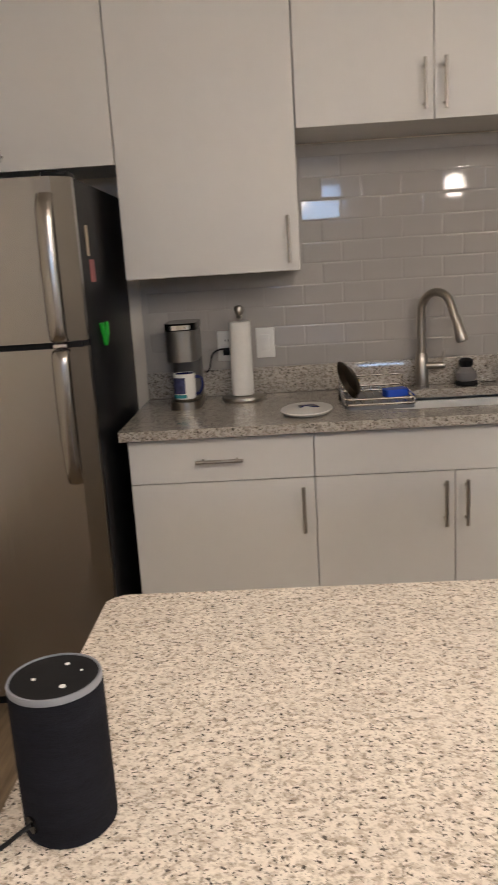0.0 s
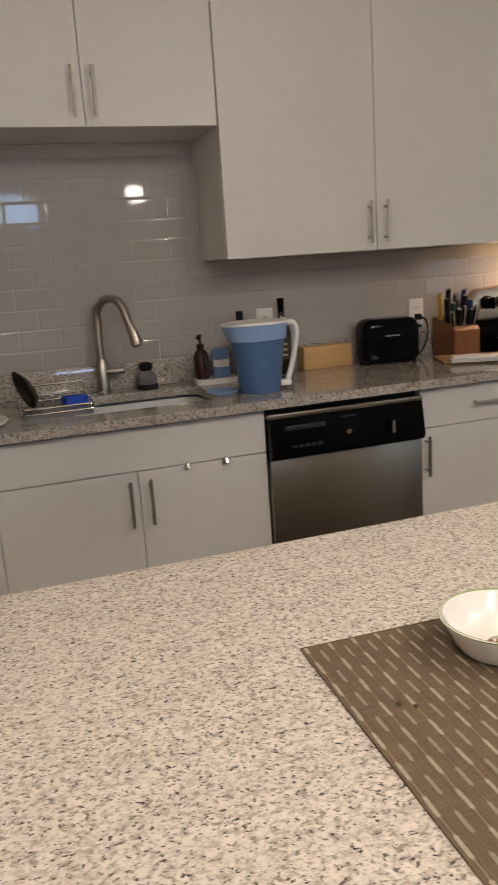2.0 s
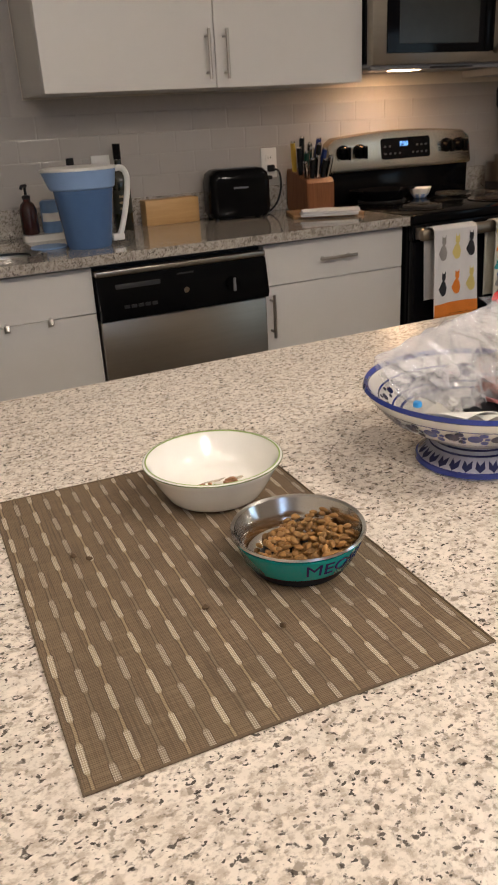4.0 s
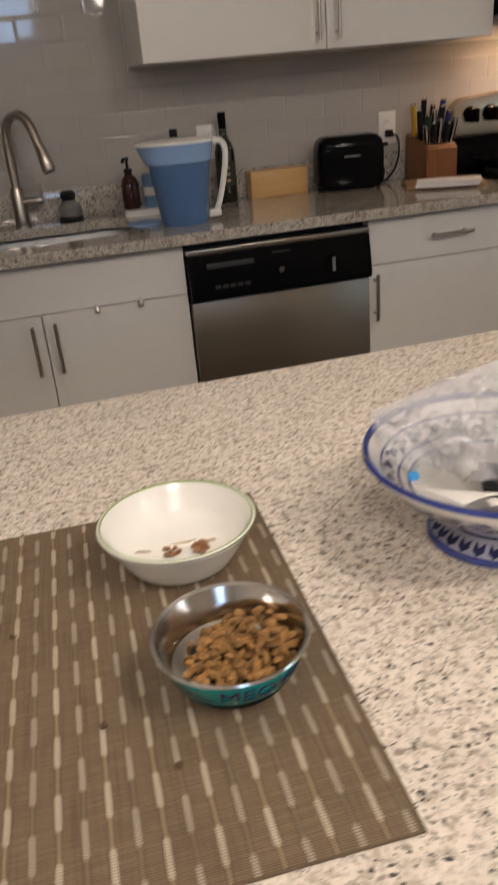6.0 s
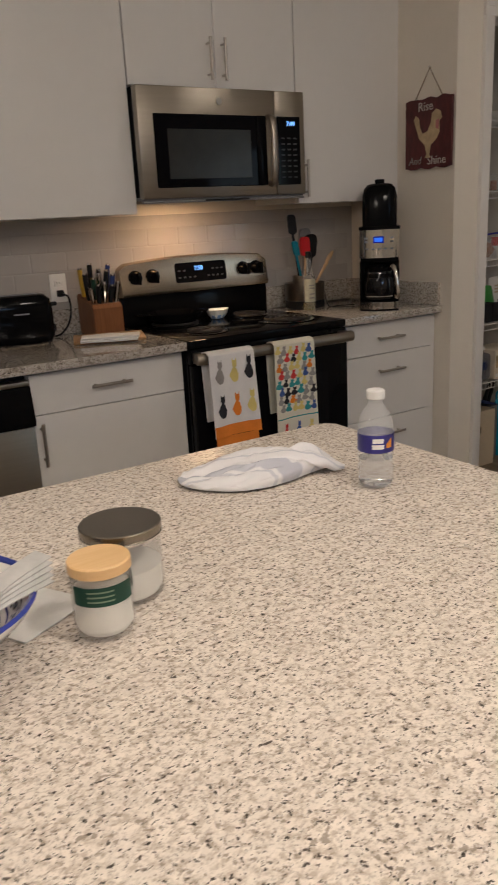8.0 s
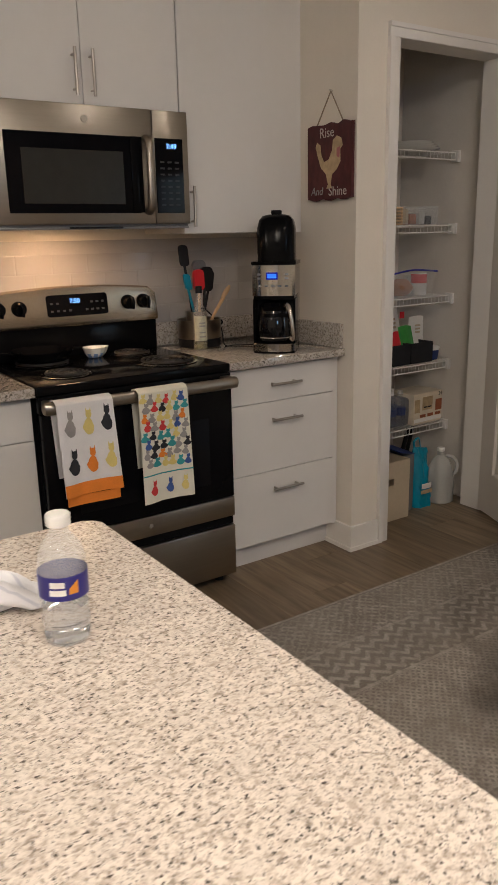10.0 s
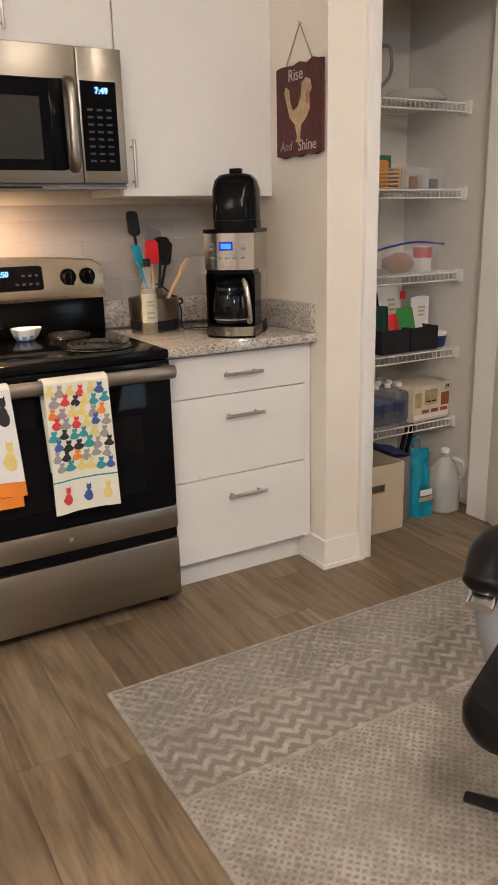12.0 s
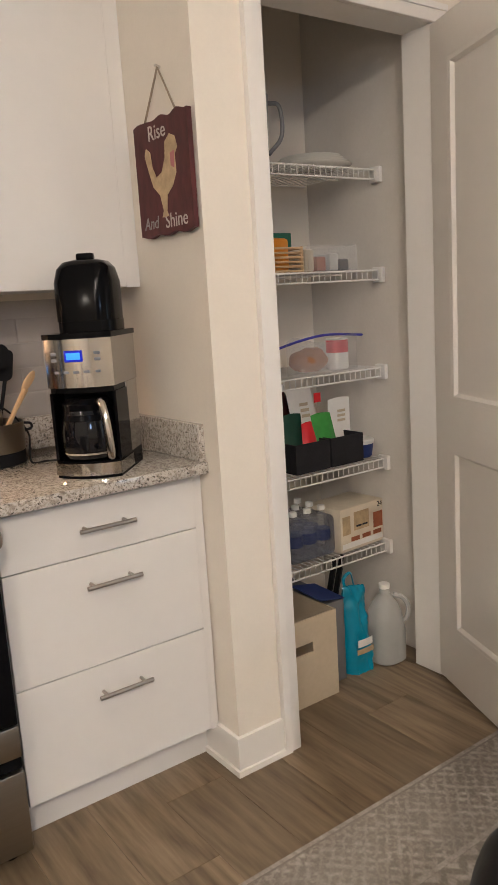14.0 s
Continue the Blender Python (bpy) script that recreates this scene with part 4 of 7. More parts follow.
solid("rug", box(B(), 0, 2.25, -1.56, 0, 0.0, 0.007, 0.002, 1), rug_material(), "faded grey-brown patterned area rug on planks", "rug", loc=(3.006, -1.056, 0.0005))

# ---- office chair ----
ch = thing("office_chair", (3.665, -2.215, 0), "black leather office chair with chrome arms", "chair", rz=27)
# local: -x is the front
def cushion(x0, x1, y0, y1, z0, z1, r, bulge=0.02):
    bm = B()
    loops = []
    pr = [(0.05, 0.0), (0.012, 0.12), (0.0, 0.35), (0.0, 0.6), (0.012, 0.85), (0.045, 0.97), (0.12, 1.0)]
    for ins, t in pr:
        loops.append([bm.verts.new((x, y, z0 + (z1 - z0) * t)) for x, y in rrect(x0 + ins, x1 - ins, y0 + ins, y1 - ins, max(0.02, r - ins * 0.6), 7)])
    for a, b in zip(loops, loops[1:]):
        for j in range(len(a)):
            bm.faces.new((a[j], a[(j + 1) % len(a)], b[(j + 1) % len(a)], b[j]))
    bm.faces.new(list(reversed(loops[0])))
    bm.faces.new(loops[-1])
    return bm


seat = part("seat", cushion(-0.27, 0.25, -0.26, 0.26, 0.395, 0.505, 0.075), M_LEATHER, ch)
part("seat_pan", box(B(), -0.2, 0.2, -0.2, 0.2, 0.372, 0.394, 0.006), M_BLACKM, ch)
bk = bend(cushion(-0.26, 0.26, 0.0, 0.62, 0.0, 0.09, 0.10), lambda x, y, z: (0.235 + 0.16 * (y / 0.62) + z, x, 0.50 + y))
part("backrest", bk, M_LEATHER, ch)
for s in (-1, 1):
    yy = s * 0.292
    armp = smooth_path([(-0.020, yy, 0.585), (0.010, yy, 0.605), (0.08, yy + s * 0.012, 0.627), (0.16, yy + s * 0.012, 0.627), (0.25, yy, 0.612)], 7)
    n = len(armp)
    rad = [0.045 * math.sqrt(max(0.02, 1 - (1 - min(1, min(i, n - 1 - i) / 5.0)) ** 2)) for i in range(n)]
    ar = part("arm_pad", tube(B(), armp, rad, 16, 0.72), M_LEATHER, ch)
    fr2 = smooth_path([(-0.025, yy, 0.555), (0.005, yy, 0.571), (0.08, yy + s * 0.012, 0.597), (0.16, yy + s * 0.012, 0.597), (0.25, yy, 0.577), (0.27, yy * 0.9, 0.52), (0.25, yy * 0.85, 0.42)], 7)
    part("arm_frame", tube(B(), fr2, 0.029, 14, 0.55), M_CHROME, ch, "polished curved arm frame")
    part("arm_post", tube(B(), [(0.008, yy, 0.560), (0.005, yy * 0.93, 0.48), (-0.07, yy * 0.7, 0.382), (0.0, yy * 0.4, 0.376)], [0.024, 0.026, 0.026, 0.022], 12, 0.5), M_GREYPL, ch, "grey metal arm post")
part("gas_lift", lathe(B(), [(0.028, 0.10), (0.028, 0.25), (0.02, 0.26), (0.02, 0.372)], 20), M_BLACKM, ch)
bs = part("star_base", lathe(B(), [(0.05, 0.075), (0.055, 0.11), (0.035, 0.125)], 20), M_BLACKM, ch)
for k in range(5):
    a = radians(162 + 72 * k)
    ca, sa = math.cos(a), math.sin(a)
    part("leg", tube(B(), [(0.03 * ca, 0.03 * sa, 0.105), (0.30 * ca, 0.30 * sa, 0.075)], [0.026, 0.016], 12, 0.6), M_BLACKM, bs)
    for q in (-1, 1):
        px_, py_ = 0.295 * ca - q * 0.021 * sa, 0.295 * sa + q * 0.021 * ca
        part("wheel", tube(B(), [(px_ - q * 0.010 * -sa * -1, py_ - q * 0.010 * ca, 0.0335), (px_ + q * 0.010 * -sa, py_ + q * 0.010 * ca, 0.0335)], [0.026, 0.026], 18), M_BLACKM, bs)

# ---- rooster board on the cream wall ----
sg = thing("wall_sign", (XW - 0.003, -0.562, 1.673), "maroon hanging board with cream shape and lettering", "sign", rz=-90)
# local: x runs along the wall towards the viewer, -y faces the kitchen
def sign_outline():
    out = []
    for k in range(25):
        x = -0.139 + 0.278 * k / 24
        out.append((x, 0.148 + 0.0035 * math.cos((x / 0.139) * math.pi * 3) + 0.002 * math.sin(x * 90)))
    for k in range(25):
        x = 0.139 - 0.278 * k / 24
        out.append((x, -0.146 - 0.004 * math.cos((x / 0.139) * math.pi * 3)))
    return out


bm = B()
ol = sign_outline()
a = [bm.verts.new((x, -0.006, z)) for x, z in ol]
b = [bm.verts.new((x, -0.020, z)) for x, z in ol]
bm.faces.new(a)
bm.faces.new(b)
for i in range(len(ol)):
    bm.faces.new((a[i], a[(i + 1) % len(ol)], b[(i + 1) % len(ol)], b[i]))
board = part("board", bm, M_MAROON, sg)


def flat_shape(name, poly, y, mat, parent, th=0.0012):
    bm = B()
    a = [bm.verts.new((x, y, z)) for x, z in poly]
    b = [bm.verts.new((x, y - th, z)) for x, z in poly]
    bm.faces.new(a)
    bm.faces.new(b)
    for i in range(len(poly)):
        bm.faces.new((a[i], a[(i + 1) % len(poly)], b[(i + 1) % len(poly)], b[i]))
    return part(name, bm, mat, parent)


shape = [(-0.085, 0.065), (-0.075, 0.083), (-0.055, 0.070), (-0.048, 0.03), (-0.03, 0.002), (0.0, 0.012), (0.02, 0.045), (0.025, 0.083), (0.05, 0.098), (0.075, 0.088),
         (0.085, 0.06), (0.07, 0.045), (0.072, 0.0), (0.05, -0.03), (0.02, -0.048), (0.012, -0.088), (0.02, -0.102), (-0.015, -0.102), (-0.005, -0.085), (-0.018, -0.045), (-0.05, -0.02), (-0.068, 0.02)]
flat_shape("painted_shape", shape, -0.0202, M_CREAM, board)
flat_shape("painted_shape", [(0.05, 0.05), (0.07, 0.055), (0.066, 0.012), (0.05, 0.02)], -0.0216, M_PINK, board)
for s, x, z, sz in (("Rise", -0.015, 0.114, 0.055), ("Shine", 0.055, -0.115, 0.053)):
    part("lettering", bend(text_bm(s, sz), lambda px, py, pz, x=x, z=z: (x + px, -0.0205 - pz, z + py)), M_LETTER, board, "pale painted lettering")
part("lettering", bend(text_bm("And", 0.046), lambda px, py, pz: (-0.075 + px + py * 0.2, -0.0205 - pz, -0.112 + py)), M_GREYP, board, "grey painted lettering")
part("cord", tube(B(), [(-0.085, -0.013, 0.148), (-0.005, -0.008, 0.272), (0.078, -0.013, 0.150)], 0.003, 8), M_TWINE, sg, "brown twine loop")
part("nail", tube(B(), [(-0.005, 0.0, 0.272), (-0.005, -0.014, 0.276)], 0.004, 8), M_CHROME, sg)

# ---- outlets ----


def outlet(x, z, w=0.072, h=0.117, kind="outlet"):
    o = thing("wall_outlet" if kind == "outlet" else "light_switch", (x, -0.0105, z), "white plastic wall outlet plate" if kind == "outlet" else "white plastic rocker switch plate", kind, "outlets on the tiled wall")
    part("plate", box(B(), -w / 2, w / 2, -0.006, 0, -h / 2, h / 2, 0.002), M_WHITE, o)
    if kind == "outlet":
        for s in (-1, 1):
            f = part("socket", box(B(), -0.017, 0.017, -0.0085, -0.005, s * 0.02 - 0.014, s * 0.02 + 0.014, 0.003), M_WHITE, o)
            for dx in (-0.006, 0.006):
                part("slot", box(B(), dx - 0.001, dx + 0.001, -0.0090, -0.0083, s * 0.02 - 0.003, s * 0.02 + 0.006), M_BLACKM, f)
    else:
        part("rocker", box(B(), -0.016, 0.016, -0.010, -0.005, -0.033, 0.033, 0.002), M_WHITE, o)
    return o


outlet(0.388, 1.115, kind="switch")
outlet(0.235, 1.110)
outlet(1.690, 1.125)
outlet(2.412, 1.108)

# ---- things on the counter by the sink ----
km = thing("pod_coffee_maker", (0.088, -0.18, CT), "slim grey single-cup coffee maker", "coffee maker")
part("base", prism(B(), rrect(-0.056, 0.056, -0.135, 0.12, 0.05, 6), 0, 0.030), M_STEEL, km)
part("column", prism(B(), rrect(-0.054, 0.054, 0.0, 0.12, 0.03, 6), 0.030, 0.29), material("grey_shell", (0.11, 0.105, 0.10), 0.35, var=0.05), km)
part("head", prism(B(), rrect(-0.056, 0.056, -0.13, 0.12, 0.05, 6), 0.175, 0.285), material("grey_shell_front", (0.30, 0.285, 0.265), 0.34, 0.9, var=0.05), km)
lid = part("lid", prism(B(), rrect(-0.058, 0.058, -0.132, 0.12, 0.05, 6), 0.286, 0.312), M_BLACK, km)
part("lid_band", prism(B(), rrect(-0.04, 0.04, -0.1345, -0.10, 0.015, 4), 0.290, 0.306), M_CHROME, lid)
part("drip_tray", lathe(B(), [(0.045, 0.031), (0.047, 0.036), (0.044, 0.037)], 28, 0, -0.075), M_STEEL, km)
mu = thing("mug", (0.088, -0.262, CT + 0.0375), "white mug with dark blue printed panel", "mug")
part("cup", shell(B(), [(0.036, 0), (0.040, 0.004), (0.041, 0.092), (0.038, 0.093), (0.037, 0.01), (0.03, 0.008)], 32), M_CERAMIC, mu)
part("inside", lathe(B(), [(0.0365, 0.012), (0.0378, 0.091), (0.0372, 0.091), (0.0355, 0.012)], 32), M_NAVY, mu, "dark blue inner glaze")
part("handle", tube(B(), smooth_path([(0.038, -0.002, 0.078), (0.062, -0.004, 0.074), (0.066, -0.004, 0.045), (0.054, -0.003, 0.02), (0.038, -0.002, 0.016)], 6), 0.0055, 10), M_NAVY, mu, "dark blue handle")
bm = sheet(B(), lambda u, v: (0.0416 * math.cos(radians(205 + 75 * u)), 0.0416 * math.sin(radians(205 + 75 * u)), 0.022 + 0.058 * v), 12, 1)
part("print", bm, material("mug_print", (0.05, 0.055, 0.13), 0.3, var=0.9, grain=70), mu, "dark blue printed picture")
bm = sheet(B(), lambda u, v: (0.0418 * math.cos(radians(200 + 85 * u)), 0.0418 * math.sin(radians(200 + 85 * u)), 0.006 + 0.012 * v), 12, 1)
part("print_band", bm, M_TEALPR, mu)
cord = thing("power_cord", (0.235, -0.02, 1.09), "black appliance cord plugged into wall outlet", "cord")
part("plug", box(B(), -0.014, 0.014, -0.022, 0.0, -0.014, 0.014, 0.003), M_BLACKM, cord)
part("cable", tube(B(), smooth_path([(0, -0.02, 0), (-0.02, -0.03, 0.012), (-0.055, -0.03, -0.005), (-0.07, -0.03, -0.06), (-0.085, -0.03, -0.075)], 6), 0.0035, 8), M_BLACKM, cord)

tw = thing("paper_towel_holder", (0.297, -0.135, CT), "nickel stand with white paper towel roll", "paper towel holder")
part("base", lathe(B(), [(0.078, 0), (0.082, 0.006), (0.080, 0.014), (0.03, 0.018)], 36), M_NICKEL, tw)
part("rod", lathe(B(), [(0.006, 0.016), (0.006, 0.315)], 12), M_NICKEL, tw)
part("finial", lathe(B(), [(0.008, 0.308), (0.013, 0.312), (0.008, 0.318), (0.017, 0.328), (0.0195, 0.340), (0.015, 0.353), (0.002, 0.358)], 22), M_NICKEL, tw)
def rollwob(a, z):
    return 1.0 + 0.16 * max(0, math.cos(a - 3.6)) ** 6 * (1 - (z - 0.02) / 0.6)
part("paper_roll", lathe(B(), [(0.038, 0.020), (0.040, 0.022), (0.040, 0.295), (0.038, 0.297), (0.02, 0.297)], 40, wob=rollwob), M_PAPER, tw)

sr = thing("spoon_rest", (0.523, -0.475, CT), "white ceramic oval spoon rest", "spoon rest", rz=-8)
prof_s = [(0.05, 0.0), (0.082, 0.006), (0.089, 0.014), (0.086, 0.017), (0.06, 0.016), (0.0, 0.022)]
bm = lathe(B(), prof_s, 36)
for v in bm.verts:
    v.co.y *= 1.35
part("dish", bm, M_CERAMIC, sr)
part("motif", prism(B(), [(-0.03, 0.02), (0.02, 0.035), (0.045, -0.01), (0.02, -0.005), (-0.005, 0.012), (-0.02, -0.015)], 0.020, 0.0235), M_NAVY, sr, "dark printed motif")

rk = thing("dish_rack", (0.775, -0.33, CT), "chrome sink-side rack with pale plastic tray", "dish rack")
part("tray", prism(B(), rrect(-0.115, 0.115, -0.15, 0.14, 0.02, 5), 0.0, 0.012), M_GREYPL, rk)
for z in (0.018, 0.036):
    lp = [(x, y, z) for x, y in rrect(-0.118, 0.118, -0.153, 0.145, 0.02, 5)]
    part("rail", tube(B(), lp + [lp[0]], 0.0042, 8), M_CHROME, rk)
for k in range(7):
    x = -0.09 + 0.03 * k
    part("wire", tube(B(), [(x, -0.153, 0.036), (x, -0.15, 0.014), (x, 0.14, 0.014), (x, 0.145, 0.036)], 0.002, 6), M_CHROME, rk)
part("corner_bar", tube(B(), [(-0.118, 0.13, 0.0), (-0.118, 0.14, 0.075), (0.118, 0.14, 0.075), (0.118, 0.13, 0.0)], 0.004, 8), M_CHROME, rk)
pn = thing("small_skillet", (0.735, -0.30, CT + 0.021), "small dark skillet drying upright in the rack", "skillet", rz=24)
bm = bend(shell(B(), [(0.052, 0.0), (0.070, 0.026), (0.072, 0.026), (0.055, 0.003)], 30), lambda x, y, z: (-z * 0.9 - 0.02 + (y + 0.06) * -0.35 * 1, x * 0.8, (y + 0.062) * 0.95 + z * 0.1))
part("pan", bm, material("dark_bronze", (0.045, 0.032, 0.018), 0.28, 0.4, var=0.3, grain=40), pn)
part("stud", tube(B(), [(-0.028, -0.012, 0.055), (-0.036, -0.014, 0.055)], 0.009, 12), material("brass_stud", (0.55, 0.38, 0.12), 0.3, 0.8, var=0.05), pn)
solid("sponge", prism(B(), rrect(-0.042, 0.042, -0.028, 0.028, 0.012, 4), 0, 0.026), M_BLUED, "bright blue sponge lying in the rack", "sponge", loc=(0.845, -0.325, CT + 0.017), rz=12)
sb = thing("dish_scrubber", (1.155, -0.075, CT), "clear soap-filled dish scrubber with black top", "dish brush")
part("dish", lathe(B(), [(0.040, 0), (0.044, 0.006), (0.042, 0.016), (0.036, 0.018)], 28), M_BLACKM, sb)
part("reservoir", lathe(B(), [(0.036, 0.0185), (0.042, 0.03), (0.040, 0.05), (0.026, 0.066), (0.022, 0.072)], 28), material("smoke_plastic", (0.30, 0.29, 0.29), 0.12, var=0.05, trans=0.4), sb)
part("button", lathe(B(), [(0.022, 0.0725), (0.027, 0.082), (0.027, 0.096), (0.018, 0.104), (0.002, 0.106)], 24), M_BLACKM, sb)

ty = solid("soap_tray", prism(B(), rrect(-0.085, 0.085, -0.05, 0.05, 0.03, 6), 0, 0.022), M_CERAMIC, "white ceramic tray holding soap", "tray", loc=(1.425, -0.125, CT))
sp = thing("soap_bottle", (1.372, -0.12, CT + 0.0225), "dark amber pump soap bottle", "soap dispenser")
part("bottle", lathe(B(), [(0.028, 0), (0.031, 0.005), (0.031, 0.085), (0.024, 0.105), (0.013, 0.115), (0.013, 0.122)], 26), M_AMBER, sp)
pm = lathe(B(), [(0.015, 0.1225), (0.015, 0.134), (0.005, 0.137), (0.005, 0.165)], 16)
tube(pm, [(0.004, 0, 0.168), (-0.014, -0.02, 0.168), (-0.018, -0.027, 0.160)], 0.006, 10)
part("pump", pm, M_BLACKM, sp)
ctn = thing("soap_carton", (1.452, -0.12, CT + 0.0225), "blue and white wipes canister", "canister")
part("body", lathe(B(), [(0.034, 0), (0.036, 0.004), (0.036, 0.105), (0.03, 0.112)], 26), material("pale_blue_label", (0.16, 0.28, 0.50), 0.4, var=0.15, grain=20), ctn)
part("label", sheet(B(), lambda u, v: (0.0365 * math.cos(radians(200 + 120 * u)), 0.0365 * math.sin(radians(200 + 120 * u)), 0.04 + 0.03 * v), 12, 1), M_PAPER, ctn, "white label band")
dkb = thing("dark_bottle", (1.555, -0.085, CT), "tall dark bottle with black cap", "bottle")
part("bottle", lathe(B(), [(0.03, 0), (0.032, 0.005), (0.032, 0.16), (0.013, 0.20), (0.013, 0.232)], 24), M_BLACK, dkb)
part("cap", lathe(B(), [(0.0145, 0.2325), (0.0145, 0.268), (0.012, 0.27)], 18), M_BLACKM, dkb)

pt = thing("water_pitcher", (1.497, -0.45, CT), "translucent blue filter water pitcher, white handle", "pitcher")
def oval(a, z):
    return 1.0 - 0.13 * math.sin(a) ** 2
part("body", lathe(B(), [(0.070, 0), (0.075, 0.006), (0.098, 0.185), (0.094, 0.185), (0.0715, 0.012), (0.0, 0.010)], 44, wob=oval), M_BLUEP, pt)
def lip(a, z):
    return (1.0 - 0.13 * math.sin(a) ** 2) * (1 + 0.20 * max(0, math.cos(a - math.pi)) ** 5 * max(0, (z - 0.17) / 0.09))
part("upper_band", lathe(B(), [(0.099, 0.186), (0.104, 0.19), (0.112, 0.245), (0.108, 0.245), (0.098, 0.19)], 44, wob=lip), M_BLUEL, pt, "paler blue reservoir band")
part("lid", lathe(B(), [(0.109, 0.240), (0.114, 0.246), (0.113, 0.252), (0.09, 0.256), (0.0, 0.257)], 44, wob=lip), M_WHITE, pt, "white lid")
part("reservoir", lathe(B(), [(0.055, 0.06), (0.06, 0.07), (0.085, 0.184), (0.06, 0.185)], 32, wob=oval), M_BLUEL, pt)
part("handle", tube(B(), smooth_path([(0.105, 0, 0.240), (0.139, 0, 0.238), (0.152, 0, 0.20), (0.135, 0, 0.11), (0.108, 0, 0.03), (0.088, 0, 0.022)], 7), 0.009, 12, 1.1), M_WHITE, pt, "white loop handle")
part("spigot", box(B(), 0.078, 0.120, -0.016, 0.016, 0.012, 0.034, 0.005), M_WHITE, pt)
solid("pitcher_coaster", lathe(B(), [(0.06, 0), (0.062, 0.003), (0.06, 0.006)], 30), M_BLUEL, "flat round blue plastic lid on counter", "lid", loc=(1.378, -0.36, CT))

wb = thing("wine_bottle", (1.735, -0.085, CT), "dark green wine bottle with foil neck", "bottle")
part("bottle", lathe(B(), [(0.034, 0), (0.0365, 0.004), (0.0365, 0.175), (0.030, 0.200), (0.016, 0.225), (0.0135, 0.24), (0.0135, 0.252)], 28), M_OLIVE, wb)
part("foil", lathe(B(), [(0.0142, 0.253), (0.0145, 0.298), (0.0150, 0.300), (0.0150, 0.308), (0.012, 0.309)], 20), M_BLACK, wb)
part("label", sheet(B(), lambda u, v: (0.0369 * math.cos(radians(195 + 150 * u)), 0.0369 * math.sin(radians(195 + 150 * u)), 0.06 + 0.085 * v), 16, 1), material("dark_label", (0.03, 0.03, 0.02), 0.6, var=0.5, grain=60), wb)
for k in range(3):
    part("label_print", sheet(B(), lambda u, v, k=k: (0.0373 * math.cos(radians(240 + 40 * u)), 0.0373 * math.sin(radians(240 + 40 * u)), 0.075 + 0.022 * k + 0.008 * v), 8, 1), M_CREAM, wb)
solid("bamboo_box", box(B(), -0.112, 0.112, -0.034, 0.034, 0, 0.096, 0.004), M_BAMBOO, "pale bamboo box standing against the upstand", "box", loc=(1.935, -0.063, CT))

ts = thing("toaster", (2.20, -0.128, CT), "black two-slice toaster plugged in", "toaster", rz=-9)
bm = B()
loops = []
for ins, z in ((0.012, 0.008), (0.0, 0.03), (0.0, 0.14), (0.006, 0.172), (0.022, 0.188), (0.04, 0.192)):
    loops.append([bm.verts.new((x, y, z)) for x, y in rrect(-0.125 + ins, 0.125 - ins, -0.07 + ins * 0.6, 0.07 - ins * 0.6, 0.03, 6)])
for a, b in zip(loops, loops[1:]):
    for j in range(len(a)):
        bm.faces.new((a[j], a[(j + 1) % len(a)], b[(j + 1) % len(a)], b[j]))
bm.faces.new(list(reversed(loops[0])))
bm.faces.new(loops[-1])
part("shell", bm, M_BLACK, ts)
for y in (-0.025, 0.018):
    part("slot", box(B(), -0.075, 0.075, y - 0.011, y + 0.011, 0.1915, 0.1935), M_GREYPL, ts)
part("lever", box(B(), 0.124, 0.150, -0.018, 0.012, 0.139, 0.154, 0.004), M_BLACKM, ts)
part("dial", tube(B(), [(0.125, -0.002, 0.05), (0.136, -0.002, 0.05)], 0.016, 18), M_BLACKM, ts)
part("logo_bar", box(B(), -0.03, 0.03, -0.0712, -0.0698, 0.118, 0.124), M_GREYPL, ts)
for x in (-0.1, 0.1):
    for y in (-0.05, 0.05):
        part("foot", lathe(B(), [(0.010, 0), (0.010, 0.009)], 12, x, y), M_BLACKM, ts)
cord = thing("power_cord", (2.412, -0.02, 1.087), "black toaster cord hanging from outlet", "cord")
part("plug", box(B(), -0.013, 0.013, -0.024, 0.0, -0.013, 0.013, 0.003), M_BLACKM, cord)
part("cable", tube(B(), smooth_path([(0.0, -0.022, 0), (0.022, -0.04, -0.015), (0.024, -0.05, -0.07), (0.005, -0.055, -0.125), (-0.03, -0.06, -0.16), (-0.06, -0.06, -0.1685)], 7), 0.0042, 8), M_BLACKM, cord)

kb = thing("knife_block", (2.543, -0.125, CT), "reddish wood block full of knives", "knife block")
poly = [(-0.085, 0.0), (0.075, 0.0), (0.085, 0.010), (0.085, 0.158), (0.078, 0.165), (-0.078, 0.128), (-0.092, 0.112), (-0.092, 0.008)]
bm = B()
a = [bm.verts.new((-0.064, y, z)) for y, z in poly]
b = [bm.verts.new((0.064, y, z)) for y, z in poly]
bm.faces.new(a)
bm.faces.new(list(reversed(b)))
for i in range(len(poly)):
    bm.faces.new((a[i], b[i], b[(i + 1) % len(poly)], a[(i + 1) % len(poly)]))
bmesh.ops.bevel(bm, geom=[e for e in bm.edges if abs(e.verts[0].co.x - e.verts[1].co.x) < 1e-5], offset=0.004, segments=2, affect='EDGES')
part("block", bm, M_BLOCK, kb)
M_YELLOWH = material("yellow_handle", (0.55, 0.36, 0.05), 0.35, var=0.05)
hmats = ((M_STEELD, M_BLACKM, M_STEELD, M_BLACKM, M_STEELD), (M_BLACKM, M_GREENL, M_STEELD, M_BLACKM, M_NAVYBOX), (M_YELLOWH, M_BLACKM, M_STEELD, M_NAVYBOX))
